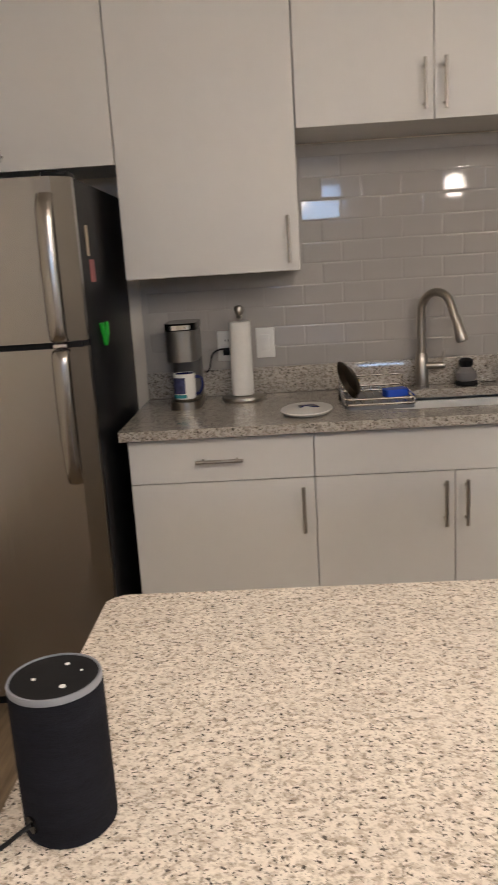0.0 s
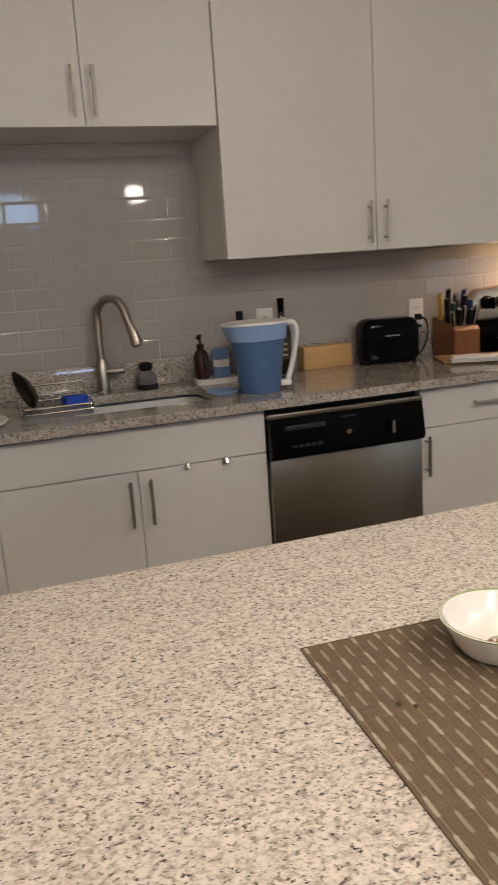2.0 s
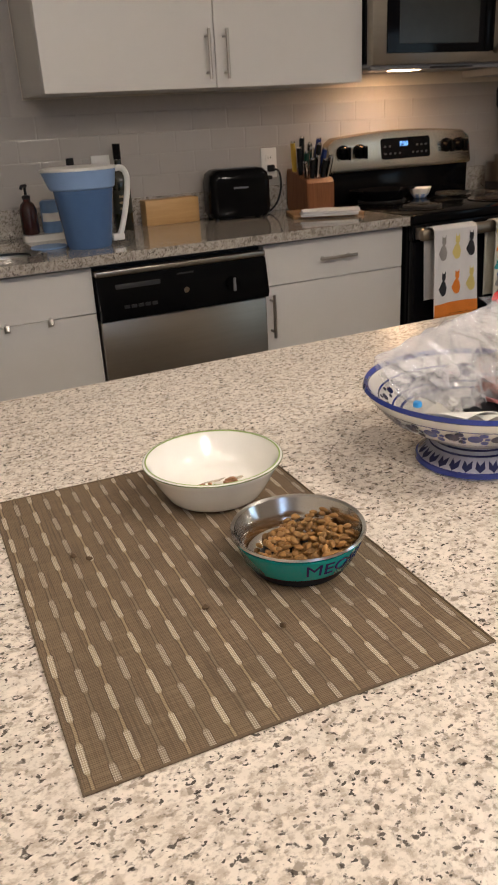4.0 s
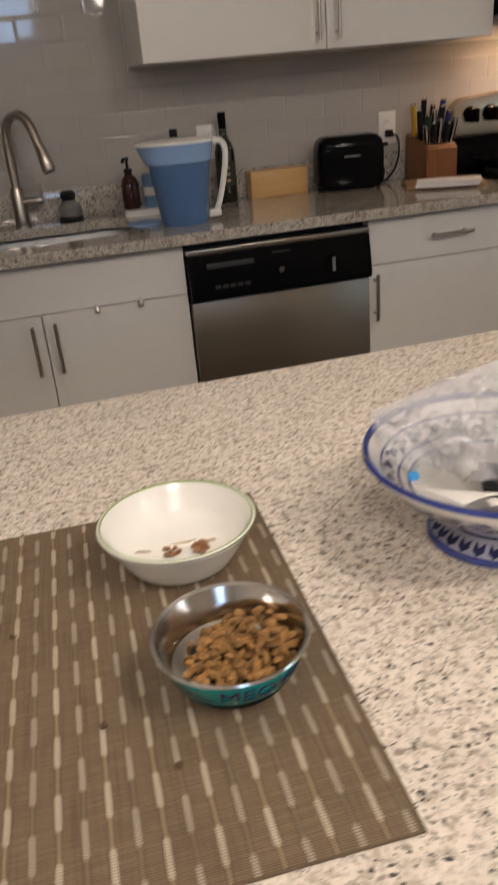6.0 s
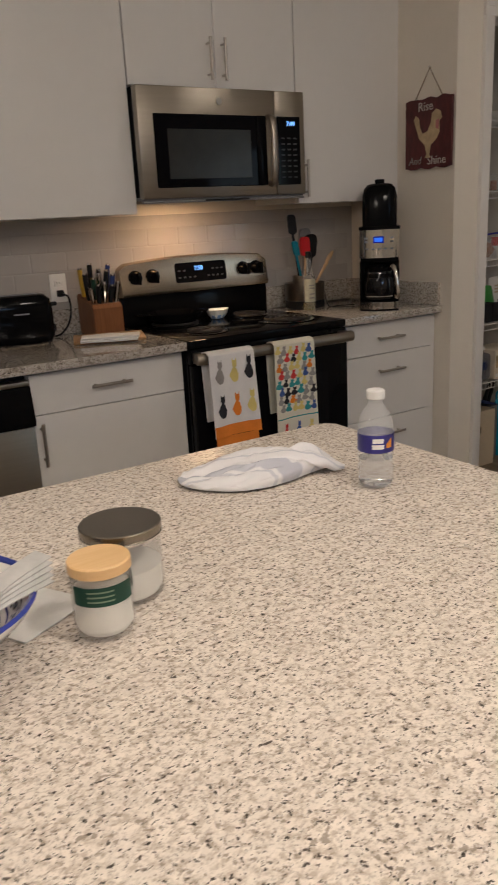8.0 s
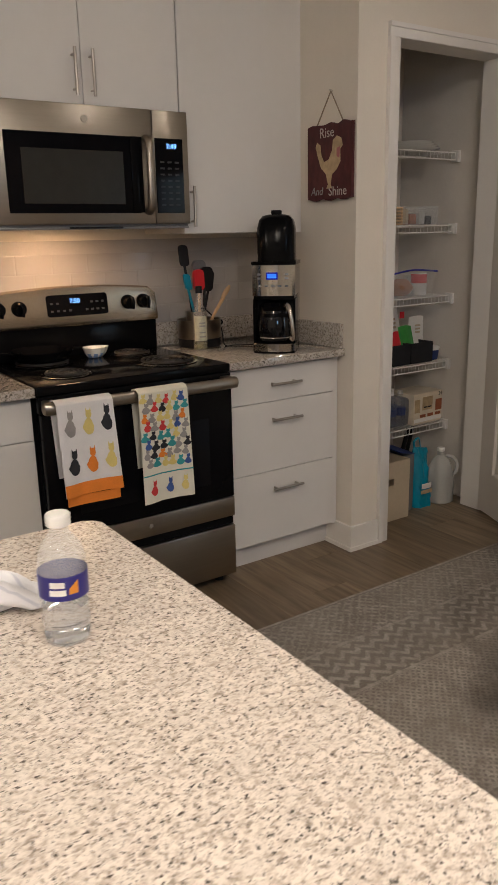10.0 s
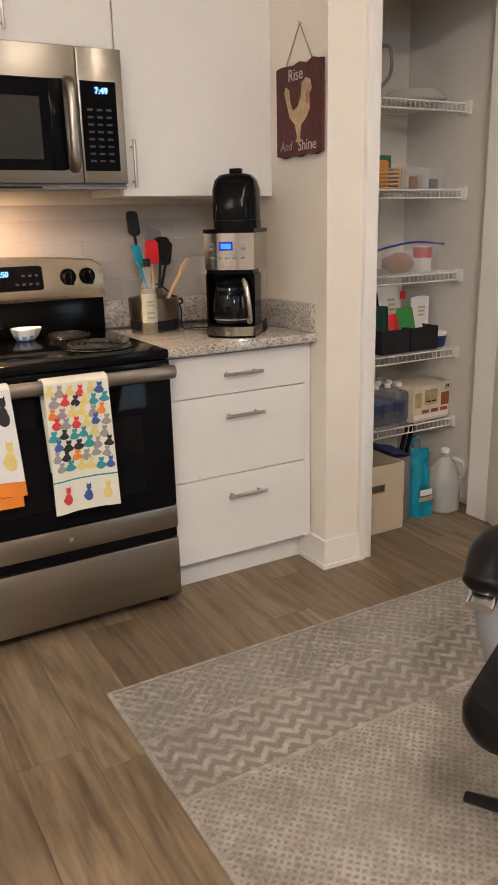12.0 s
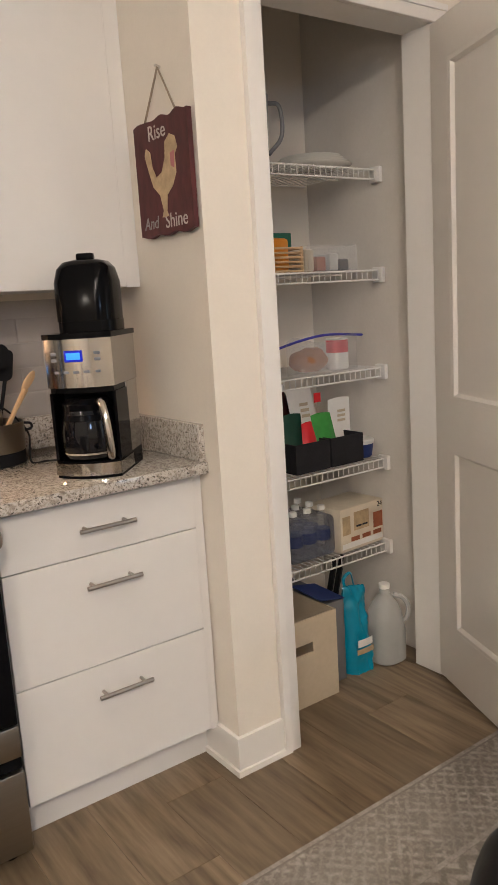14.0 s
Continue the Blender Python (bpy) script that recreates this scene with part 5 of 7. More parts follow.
for row, (y, z, L) in enumerate(((-0.058, 0.132, 0.070), (-0.010, 0.143, 0.098), (0.042, 0.155, 0.120))):
    for i, mt in enumerate(hmats[row]):
        u = i / (len(hmats[row]) - 1) * 2 - 1
        x, lean, up = 0.047 * u, 0.014 * u + 0.004 * (i % 2), L * (1 + 0.14 * ((i * 7 + row * 3) % 5 - 2) / 2)
        h = part("knife_handle", tube(B(), [(x, y, z - 0.012), (x + lean * 0.5, y - 0.008, z + up * 0.5), (x + lean, y - 0.014, z + up)], [0.0100, 0.0140, 0.0125], 10, 0.8), mt, kb)
        part("end_cap", tube(B(), [(x + lean, y - 0.014, z + up), (x + lean, y - 0.015, z + up + 0.007)], 0.0095, 10), M_CHROME, h)
solid("cutting_board", box(B(), -0.15, 0.13, -0.1, 0.1, 0, 0.014, 0.004), wood("board_wood", (0.30, 0.16, 0.07), (0.42, 0.25, 0.12), 0.5, 0, 3), "thin brown cutting board beside knife block", "cutting board", loc=(2.50, -0.325, CT), rz=-20)
ft = thing("folded_towel", (2.455, -0.415, CT + 0.0145), "folded white dish towel on the board", "towel", rz=-26)
for k in range(2):
    part("fold", sheet(B(), lambda u, v, k=k: (-0.11 + 0.22 * u + 0.006 * k, -0.04 + 0.085 * v, 0.008 + 0.011 * k + 0.002 * math.sin(9 * u + k) * math.sin(5 * v) - 0.006 * (2 * v - 1) ** 4), 14, 8, 0.008), M_FABRIC, ft)

# ---- on the range ----
fp = thing("frying_pan", (2.855, -0.195, 0.9345), "black cast iron frying pan on rear burner", "frying pan", rz=0)
part("pan", shell(B(), [(0.095, 0.0), (0.122, 0.04), (0.126, 0.04), (0.125, 0.036), (0.099, 0.005), (0.0005, 0.004)], 44), M_BLACK, fp)
part("handle", tube(B(), smooth_path([(-0.115, -0.03, 0.034), (-0.16, -0.05, 0.044), (-0.22, -0.07, 0.052)], 6), [0.012] * 12 + [0.014], 10, 0.5), M_BLACK, fp)
part("helper_handle", tube(B(), smooth_path([(0.118, 0.0, 0.034), (0.145, -0.012, 0.036), (0.15, -0.03, 0.036), (0.115, -0.035, 0.034)], 5), 0.006, 8), M_BLACK, fp)
sr2 = thing("spoon_rest", (3.09, -0.16, 0.9185), "white scalloped spoon rest with blue rim on cooktop", "spoon rest", rz=10)
def scal(a, z):
    return 1 + 0.05 * math.cos(8 * a) + 0.5 * max(0, math.cos(a)) ** 10
part("dish", lathe(B(), [(0.026, 0), (0.036, 0.012), (0.046, 0.040), (0.043, 0.042), (0.03, 0.016), (0.0, 0.012)], 40, wob=scal), M_CERAMIC, sr2)
part("blue_foot", lathe(B(), [(0.027, 0.0), (0.034, 0.0085), (0.0385, 0.016), (0.0375, 0.0165)], 30), M_BLUEL, sr2, "pale blue lower half")

# ---- dish towels over the oven handle ----


def towel(name, x0, x1, z_front, z_back, label, mat):
    """Cloth folded over the oven handle; returns the thing and a function that gives points on its front."""
    t = thing(name, ((x0 + x1) / 2, -0.728, 0.866), label, "towel", "towels on the oven handle")
    w = (x1 - x0) / 2

    def fn(u, v):
        x = -w + 2 * w * u
        s = v
        rip = 0.0035 * math.sin(u * 7.5 + 1.0) + 0.002 * math.sin(u * 15)
        if s < 0.3:
            q = s / 0.3
            return (x * (0.86 + 0.14 * q), 0.029 + rip * (1 - q), (z_back - 0.866) * (1 - q))
        if s < 0.4:
            a = math.pi * (s - 0.3) / 0.1
            return (x, 0.026 * math.cos(a), 0.0005 + 0.012 * math.sin(a))
        q = (s - 0.4) / 0.6
        sway = 0.012 * q * (1 if name == "dish_towel" else 0.4)
        return (x * (1.0 + 0.05 * q) + sway, -0.028 - rip * q - 0.004 * q, (z_front - 0.866) * q + 0.004 * math.sin(3 * u) * q)
    part("cloth", sheet(B(), fn, 16, 40, 0.003), mat, t)
    return t, fn


def on_front(fn, u, q, off=0.0048):
    x, y, z = fn(u, 0.4 + 0.6 * q)
    return (x, y - off, z)


def motif(parent, fn, u, q, su, sq, mat, head=True):
    """A rounded printed shape lying on the cloth."""
    pts = []
    for k in range(18):
        a = 2 * math.pi * k / 18
        r = 1 + 0.12 * math.sin(3 * a + u * 20)
        pts.append((u + su * math.cos(a) * r * (0.75 if math.sin(a) < 0 else 1.0), q + sq * 0.62 * math.sin(a) + sq * 0.25))
    bm = B()
    bm.faces.new([bm.verts.new(on_front(fn, *p)) for p in pts])
    if head:
        hp = [(u + 0.15 * su + su * 0.52 * math.cos(2 * math.pi * k / 12), q - sq * 0.62 + sq * 0.32 * math.sin(2 * math.pi * k / 12)) for k in range(12)]
        bm.faces.new([bm.verts.new(on_front(fn, *p, 0.0051)) for p in hp])
        for s in (-1, 1):
            c = u + 0.15 * su
            bm.faces.new([bm.verts.new(on_front(fn, *p, 0.0053)) for p in ((c + s * 0.15 * su, q - sq * 0.85), (c + s * 0.5 * su, q - sq * 0.78), (c + s * 0.42 * su, q - sq * 1.12))])
    return part("print", bm, mat, parent)


t1, f1 = towel("dish_towel", 2.694, 2.893, 0.548, 0.60, "white dish towel with rounded prints and orange hem", M_FABRIC)
for q0, q1 in ((0.86, 1.0),):
    part("hem", sheet(B(), lambda u, v: on_front(f1, u, q0 + (q1 - q0) * v, 0.0049), 16, 3), M_ORANGE, t1, "orange border band")
for i, (u, q, mt) in enumerate(((0.20, 0.22, M_GREYP), (0.52, 0.22, M_YELLOW), (0.85, 0.20, M_INK), (0.20, 0.64, M_INK), (0.52, 0.64, M_ORANGE), (0.85, 0.62, M_YELLOW))):
    motif(t1, f1, u, q, 0.10, 0.15, mt)
part("back_hem", sheet(B(), lambda u, v: (-0.085 + 0.19 * u, -0.0275 + 0.004 * math.sin(5 * u), -0.318 - 0.034 * v), 10, 2, 0.003), M_ORANGE, t1, "orange under layer")
t2, f2 = towel("tea_towel", 2.990, 3.185, 0.462, 0.58, "cream tea towel with many small coloured prints", M_TOWEL2)
cols = [M_GREYP, M_YELLOW, M_BLUEPR, M_TEALPR, M_REDPR, M_YELLOW, M_INK, M_TEALPR, M_GREYP, M_ORANGE]
rnd = random.Random(4)
for r in range(8):
    for c in range(6):
        motif(t2, f2, 0.10 + 0.155 * c + 0.05 * (r % 2) - 0.02 + rnd.uniform(-0.015, 0.015), 0.06 + 0.083 * r + rnd.uniform(-0.012, 0.012), rnd.uniform(0.068, 0.092), rnd.uniform(0.042, 0.052), cols[rnd.randint(0, 9)])
part("stripe", sheet(B(), lambda u, v: on_front(f2, u, 0.735 + 0.012 * v, 0.0050), 16, 1), M_TEALPR, t2)
for u, mt in ((0.2, M_REDPR), (0.52, M_BLUEPR), (0.82, M_YELLOW)):
    motif(t2, f2, u, 0.87, 0.075, 0.075, mt)

# ---- by the cream wall ----
uc = thing("utensil_crock", (3.60, -0.155, CT), "wide steel pot holding kitchen utensils", "utensil holder")
part("pot", shell(B(), [(0.094, 0.04), (0.096, 0.045), (0.097, 0.122), (0.094, 0.123), (0.092, 0.06), (0.085, 0.05)], 40), M_STEEL, uc)
part("foot_band", lathe(B(), [(0.088, 0), (0.094, 0.004), (0.094, 0.039), (0.09, 0.0395)], 40), M_BLACKM, uc)
part("inner_can", shell(B(), [(0.045, 0.062), (0.046, 0.155), (0.044, 0.155), (0.043, 0.065)], 30, 0.0, 0.02), M_STEEL, uc)
part("handle", tube(B(), smooth_path([(0.095, 0.01, 0.11), (0.125, 0.01, 0.105), (0.125, 0.01, 0.09), (0.095, 0.01, 0.085)], 5), 0.004, 8), M_BLACKM, uc)
uts = [((-0.02, 0.0), (-0.062, 0.005, 0.415), M_DKGREY, "spatula", (0.022, 0.005, 0.045)), ((0.0, 0.0), (-0.062, -0.02, 0.30), M_CYAN, "spatula", (0.015, 0.006, 0.034)),
       ((0.01, 0.01), (0.0, -0.01, 0.31), M_RED, "spatula", (0.025, 0.008, 0.045)), ((0.02, 0.0), (0.046, 0.012, 0.325), M_BLACKM, "ladle", (0.034, 0.014, 0.036)), ((0.03, 0.03), (0.075, 0.03, 0.30), M_BLACKM, "spoon", (0.022, 0.008, 0.045)), ((0.0, 0.02), (0.018, 0.02, 0.34), M_GREYPL, "masher", (0.032, 0.01, 0.06))]
for (bx, by), (tx, ty_, tz), mt, nm, (hw, hd, hh) in uts:
    o = part("utensil", tube(B(), [(bx, by, 0.07), ((bx + tx) / 2, (by + ty_) / 2, tz * 0.55), (tx, ty_, tz - hh)], 0.006, 8), mt if mt is not M_RED else M_SPOON, uc, nm)
    hb = B()
    dx = (tx - bx) / tz
    hb2 = bend(prism(hb, rrect(-hw, hw, -hh, hh, hw * 0.75, 5), -hd, hd), lambda x, z, y, tx=tx, ty_=ty_, tz=tz, dx=dx: (tx + x + z * dx, ty_ + y, tz - hh * 0.4 + z))
    part("head", hb2, mt, o)
o = part("utensil", tube(B(), [(0.03, -0.02, 0.08), (0.070, -0.040, 0.16), (0.100, -0.055, 0.215)], [0.007, 0.007, 0.009], 8), M_SPOON, uc, "wooden spoon")
sph = bmesh.new()
bmesh.ops.create_uvsphere(sph, u_segments=16, v_segments=10, radius=1.0)
part("head", bend(sph, lambda x, y, z: (0.109 + 0.015 * x + 0.015 * z, -0.059 + 0.006 * y - 0.008 * z, 0.236 + 0.030 * z)), M_SPOON, o)
ob_ = thing("oil_bottle", (3.527, -0.285, CT), "clear square glass bottle with a little oil", "bottle")
part("glass", lathe(B(), [(0.027, 0), (0.030, 0.004), (0.030, 0.165), (0.022, 0.185), (0.0125, 0.20), (0.0125, 0.245)], 24), M_JAR, ob_)
part("oil", lathe(B(), [(0.024, 0.006), (0.026, 0.008), (0.026, 0.038), (0.002, 0.0385)], 20), M_OIL, ob_)
lb = part("label", sheet(B(), lambda u, v: (0.0305 * math.cos(radians(190 + 160 * u)), 0.0305 * math.sin(radians(190 + 160 * u)), 0.045 + 0.105 * v), 16, 1), material("oil_label", (0.50, 0.48, 0.36), 0.7, var=0.3, grain=60), ob_, "pale paper label")
for z in (0.06, 0.078, 0.105, 0.118):
    part("label_bar", sheet(B(), lambda u, v, z=z: (0.0309 * math.cos(radians(235 + 55 * u)), 0.0309 * math.sin(radians(235 + 55 * u)), z + 0.006 * v), 8, 1), M_GREYP, lb)
part("cap", lathe(B(), [(0.014, 0.2455), (0.014, 0.272), (0.012, 0.274)], 18), M_BLACKM, ob_)
cm = thing("drip_coffee_maker", (3.782, -0.492, CT), "stainless and black drip coffee maker with carafe", "coffee maker", rz=-43)


def bowed(w, y0, y1, bow):
    """Outline with a gently bowed front edge."""
    return [(w, y1), (-w, y1)] + [(-w + 2 * w * k / 12, y0 - bow * math.sin(math.pi * k / 12) ** 0.8) for k in range(13)]


M_MIRROR = material("mirror_steel", (0.52, 0.49, 0.45), 0.13, 1.0, var=0.02, grain=60, stretch=(0.6, 14, 14), rvar=0.04)
part("base", prism(B(), bowed(0.086, -0.083, 0.123, 0.026), 0.0, 0.046), M_BLACK, cm)
part("base_strip", prism(B(), bowed(0.0885, -0.086, 0.03, 0.026), 0.008, 0.040), M_MIRROR, cm, "polished steel strip round the foot")
part("tower", prism(B(), rrect(-0.088, 0.088, 0.02, 0.125, 0.010, 4), 0.0465, 0.235), M_STEELD, cm)
part("niche", box(B(), -0.0825, 0.0825, 0.0, 0.019, 0.0465, 0.234), M_BLACKM, cm)
for sx in (-1, 1):
    part("side_panel", box(B(), min(sx * 0.080, sx * 0.088), max(sx * 0.080, sx * 0.088), -0.080, 0.0195, 0.0465, 0.2215), M_BLACK, cm)
hd = part("head", prism(B(), bowed(0.088, -0.084, 0.125, 0.026), 0.236, 0.358), M_MIRROR, cm)
part("head_skirt", prism(B(), bowed(0.084, -0.080, 0.02, 0.024), 0.222, 0.2355), M_BLACK, cm)
part("top_plate", prism(B(), bowed(0.091, -0.087, 0.127, 0.027), 0.3585, 0.372), M_BLACK, cm)
part("bezel", box(B(), -0.028, 0.020, -0.1112, -0.098, 0.301, 0.330, 0.001, 1), M_BEZEL, hd)
sc = part("display", box(B(), -0.022, 0.014, -0.1122, -0.098, 0.307, 0.324, 0.001, 1), M_LCD, hd, "lit blue display")
for x in (-0.052, -0.026, 0.0, 0.026, 0.052):
    part("button", box(B(), x - 0.008, x + 0.008, -0.0852 - 0.026 * math.sin(math.pi * (0.5 + x / 0.176)) ** 0.8, -0.09, 0.272, 0.279, 0.001, 1), M_RING, hd)
for x in (-0.056, 0.052):
    for z in (0.306, 0.322):
        part("button", box(B(), x - 0.010, x + 0.010, -0.0855 - 0.026 * math.sin(math.pi * (0.5 + x / 0.176)) ** 0.8, -0.085, z - 0.004, z + 0.004, 0.001, 1), M_RING, hd)
cf = part("carafe", shell(B(), [(0.056, 0.048), (0.068, 0.053), (0.0755, 0.085), (0.0745, 0.125), (0.067, 0.160), (0.064, 0.176), (0.061, 0.176), (0.064, 0.160), (0.071, 0.125), (0.072, 0.085), (0.065, 0.056)], 40, 0, -0.050), M_CARAFE, cm, "dark glass carafe")
part("carafe_lid", lathe(B(), [(0.065, 0.177), (0.066, 0.192), (0.050, 0.206), (0.02, 0.209)], 32, 0, -0.050), M_BLACK, cf)
part("carafe_band", hoop(B(), [(0.0700, 0.150), (0.0672, 0.166), (0.0655, 0.166), (0.0685, 0.150)], 32, 0, -0.050), M_BLACK, cf)
part("base_ring", hoop(B(), [(0.0735, 0.064), (0.0748, 0.069), (0.0735, 0.0695), (0.0722, 0.064)], 36, 0, -0.050), M_CHROME, cf)
part("handle", tube(B(), smooth_path([(0.046, -0.100, 0.196), (0.062, -0.122, 0.190), (0.074, -0.134, 0.135), (0.079, -0.136, 0.078), (0.076, -0.130, 0.066)], 6), 0.0105, 12, 1.5), M_MIRROR, cf, "flat polished steel handle")
tk = part("tank", prism(B(), rrect(-0.078, 0.078, -0.02, 0.115, 0.035, 6), 0.3725, 0.40), M_BLACK, cm, "black removable water tank")
bm = B()
loops = []
for ins, z in ((0.0, 0.4005), (0.0, 0.50), (0.008, 0.535), (0.022, 0.552), (0.045, 0.558)):
    loops.append([bm.verts.new((x, y, z)) for x, y in rrect(-0.078 + ins, 0.078 - ins, -0.03 + ins, 0.115 - ins, max(0.02, 0.04 - ins * 0.3), 6)])
for a, b in zip(loops, loops[1:]):
    for j in range(len(a)):
        bm.faces.new((a[j], a[(j + 1) % len(a)], b[(j + 1) % len(a)], b[j]))
bm.faces.new(list(reversed(loops[0])))
bm.faces.new(loops[-1])
part("hood", bm, M_BLACK, tk)
part("knob", box(B(), -0.022, 0.022, 0.03, 0.06, 0.558, 0.575, 0.005), M_BLACK, tk)
cord = thing("power_cord", (3.665, -0.10, CT), "thin black cord lying on counter", "cord")
part("cable", tube(B(), smooth_path([(0.13, -0.20, 0.004), (0.06, -0.16, 0.004), (0.02, -0.13, 0.006), (0.045, -0.06, 0.08), (0.0, -0.02, 0.15), (-0.04, 0.0, 0.17)], 7), 0.003, 8), M_BLACKM, cord)

# ---- things on the island ----
ec = thing("smart_speaker", (0.222, -2.412, IT), "dark fabric cylinder smart speaker with pale ring", "speaker")
part("body", lathe(B(), [(0.040, 0.0), (0.0425, 0.003), (0.0425, 0.140), (0.0420, 0.1415)], 48), M_SPEAKER, ec)
part("ring", hoop(B(), [(0.0423, 0.1418), (0.0425, 0.1455), (0.0415, 0.1475), (0.0395, 0.1475), (0.0395, 0.142)], 48), M_RING, ec, "pale grey light ring")
tp = part("top", lathe(B(), [(0.0394, 0.142), (0.0394, 0.1462), (0.002, 0.1462)], 40), M_BLACKM, ec)
for x, y, s in ((0.006, 0.022, 0.0022), (0.022, 0.010, 0.0015), (-0.018, -0.004, 0.002), (0.012, -0.017, 0.003)):
    part("button", lathe(B(), [(s, 0.1463), (s, 0.1468)], 10, x, y), M_WHITE, tp)
part("port", tube(B(), [(-0.024, -0.0335, 0.022), (-0.026, -0.0355, 0.022)], 0.008, 14), M_BLACK, ec)
part("cable", tube(B(), smooth_path([(-0.026, -0.035, 0.022), (-0.045, -0.045, 0.012), (-0.07, -0.07, 0.003), (-0.075, -0.16, 0.003)], 6), 0.0022, 8), M_BLACKM, ec)


def mat_material():
    m = material("woven_mat", (0.10, 0.075, 0.053), 0.75, var=0)
    p = m.node_tree.nodes["Principled BSDF"]
    g = N(m)
    co = g.coords()
    x, y, z = g.xyz(co)
    cw = 0.0155
    xs = g.math('ADD', g.math('DIVIDE', x, cw), g.math('MULTIPLY', g.math('SUBTRACT', g.noise(co, 35, 2), 0.5), 0.10))
    col = g.math('FLOOR', xs)
    dx = g.math('ABSOLUTE', g.math('SUBTRACT', g.math('FRACT', xs), 0.5))
    odd = g.math('MODULO', g.math('ADD', col, 100.0), 2.0)
    cell = g.node("ShaderNodeTexWhiteNoise")
    cell.noise_dimensions = '1D'
    g.link(col, cell.inputs["W"])
    tone = cell.outputs["Value"]
    fy = g.math('FRACT', g.math('ADD', g.math('DIVIDE', y, 0.0495), g.math('MULTIPLY_ADD', odd, 0.5, g.math('MULTIPLY', tone, 0.08))))
    # pale dash: fat in the middle, pinched to a thin tan yarn between
    swell = g.ramp(g.math('ABSOLUTE', g.math('SUBTRACT', fy, 0.3)), 0.31, 0.24)
    dash = g.math('MULTIPLY', g.math('LESS_THAN', dx, g.math('MULTIPLY_ADD', swell, 0.075, 0.065)), swell)
    yarn = g.math('LESS_THAN', dx, g.math('MULTIPLY_ADD', swell, 0.06, 0.062))
    shade = g.math('MULTIPLY', g.math('LESS_THAN', dx, g.math('MULTIPLY_ADD', swell, 0.06, 0.125)), 0.45)
    rib = g.math('DIVIDE', g.math('PINGPONG', x, 0.0007), 0.0007)
    cross = g.math('DIVIDE', g.math('PINGPONG', y, 0.0008), 0.0008)
    wv = g.math('ADD', g.math('MULTIPLY', rib, 0.45), g.math('MULTIPLY', cross, 0.55))
    knit = g.math('MULTIPLY', g.ramp(g.math('PINGPONG', x, 0.0007), 0.0001, 0.0005), g.ramp(g.math('PINGPONG', y, 0.0010), 0.0001, 0.0006))
    slub = g.noise(g.coords((6, 160, 1)), 3.0, 3, 0.6)
    warp = g.noise(g.coords((260, 5, 1)), 2.0, 2, 0.6)
    nz = g.noise(co, 22, 3)
    base = g.mix(wv, (0.092, 0.059, 0.035), (0.245, 0.170, 0.102))
    base = g.mix(g.math('MULTIPLY', g.ramp(slub, 0.46, 0.68), 0.45), base, (0.26, 0.19, 0.12))
    base = g.mix(g.math('MULTIPLY', g.ramp(warp, 0.5, 0.7), 0.45), base, (0.06, 0.04, 0.026))
    base = g.mix(shade, base, (0.062, 0.043, 0.030))
    gold = g.mix(g.math('MULTIPLY_ADD', odd, -0.6, 0.9), (0.17, 0.13, 0.095), (0.42, 0.325, 0.20))
    base = g.mix(g.math('MULTIPLY', yarn, g.math('MULTIPLY_ADD', cross, 0.5, 0.4)), base, gold)
    pale = g.mix(g.math('MULTIPLY_ADD', odd, 0.5, g.math('MULTIPLY', tone, 0.3)), (0.66, 0.60, 0.51), (0.40, 0.345, 0.285))
    base = g.mix(g.math('MULTIPLY', dash, g.math('MULTIPLY_ADD', knit, 0.85, 0.15)), base, pale)
    base = g.mix(g.math('MULTIPLY', g.ramp(nz, 0.5, 0.75), 0.22), base, (0.07, 0.05, 0.036))
    g.link(base, p.inputs["Base Color"])
    g.link(g.bump(g.math('ADD', wv, g.math('MULTIPLY', dash, 0.8)), 0.55, 0.0005), p.inputs["Normal"])
    return m


MT = 0.0025
pmat = thing("placemat", (1.036, -2.475, IT), "brown woven placemat with pale dashes", "placemat", rz=-2)
part("weave", sheet(B(), lambda u, v: (-0.153 + 0.306 * u, -0.2125 + 0.425 * v, MT * 0.55 + 0.0004 * math.sin(9 * u) * math.sin(7 * v)), 24, 24, 0.0018), mat_material(), pmat)
M_HEM = material("mat_binding", (0.150, 0.106, 0.066), 0.8, var=0.3, grain=400, bump=0.4)
for x0, x1, y0, y1 in ((-0.1540, -0.1526, -0.2135, 0.2135), (0.1526, 0.1540, -0.2135, 0.2135), (-0.1526, 0.1526, -0.2135, -0.2121), (-0.1526, 0.1526, 0.2121, 0.2135)):
    part("hem", box(B(), x0, x1, y0, y1, 0.0002, 0.0026, 0.0004, 1), M_HEM, pmat, "dark stitched edge")
ZM = IT + MT + 0.0012
wbw = thing("cereal_bowl", (1.104, -2.361, ZM), "white bowl with green rim line, nearly empty", "bowl")
part("bowl", shell(B(), [(0.045, 0.0), (0.049, 0.002), (0.052, 0.006), (0.060, 0.019), (0.0680, 0.034), (0.0725, 0.0395), (0.0728, 0.0415), (0.0700, 0.042), (0.065, 0.035), (0.058, 0.020), (0.051, 0.0115), (0.042, 0.0075), (0.030, 0.006), (0.015, 0.0052), (0.0005, 0.005)], 56), M_CERAMIC, wbw)
part("rim_line", hoop(B(), [(0.0690, 0.0417), (0.0705, 0.0422), (0.0702, 0.0425), (0.0688, 0.0421)], 56), material("olive_line", (0.28, 0.40, 0.10), 0.3, var=0.1), wbw, "thin green line inside the rim")
rnd = random.Random(11)
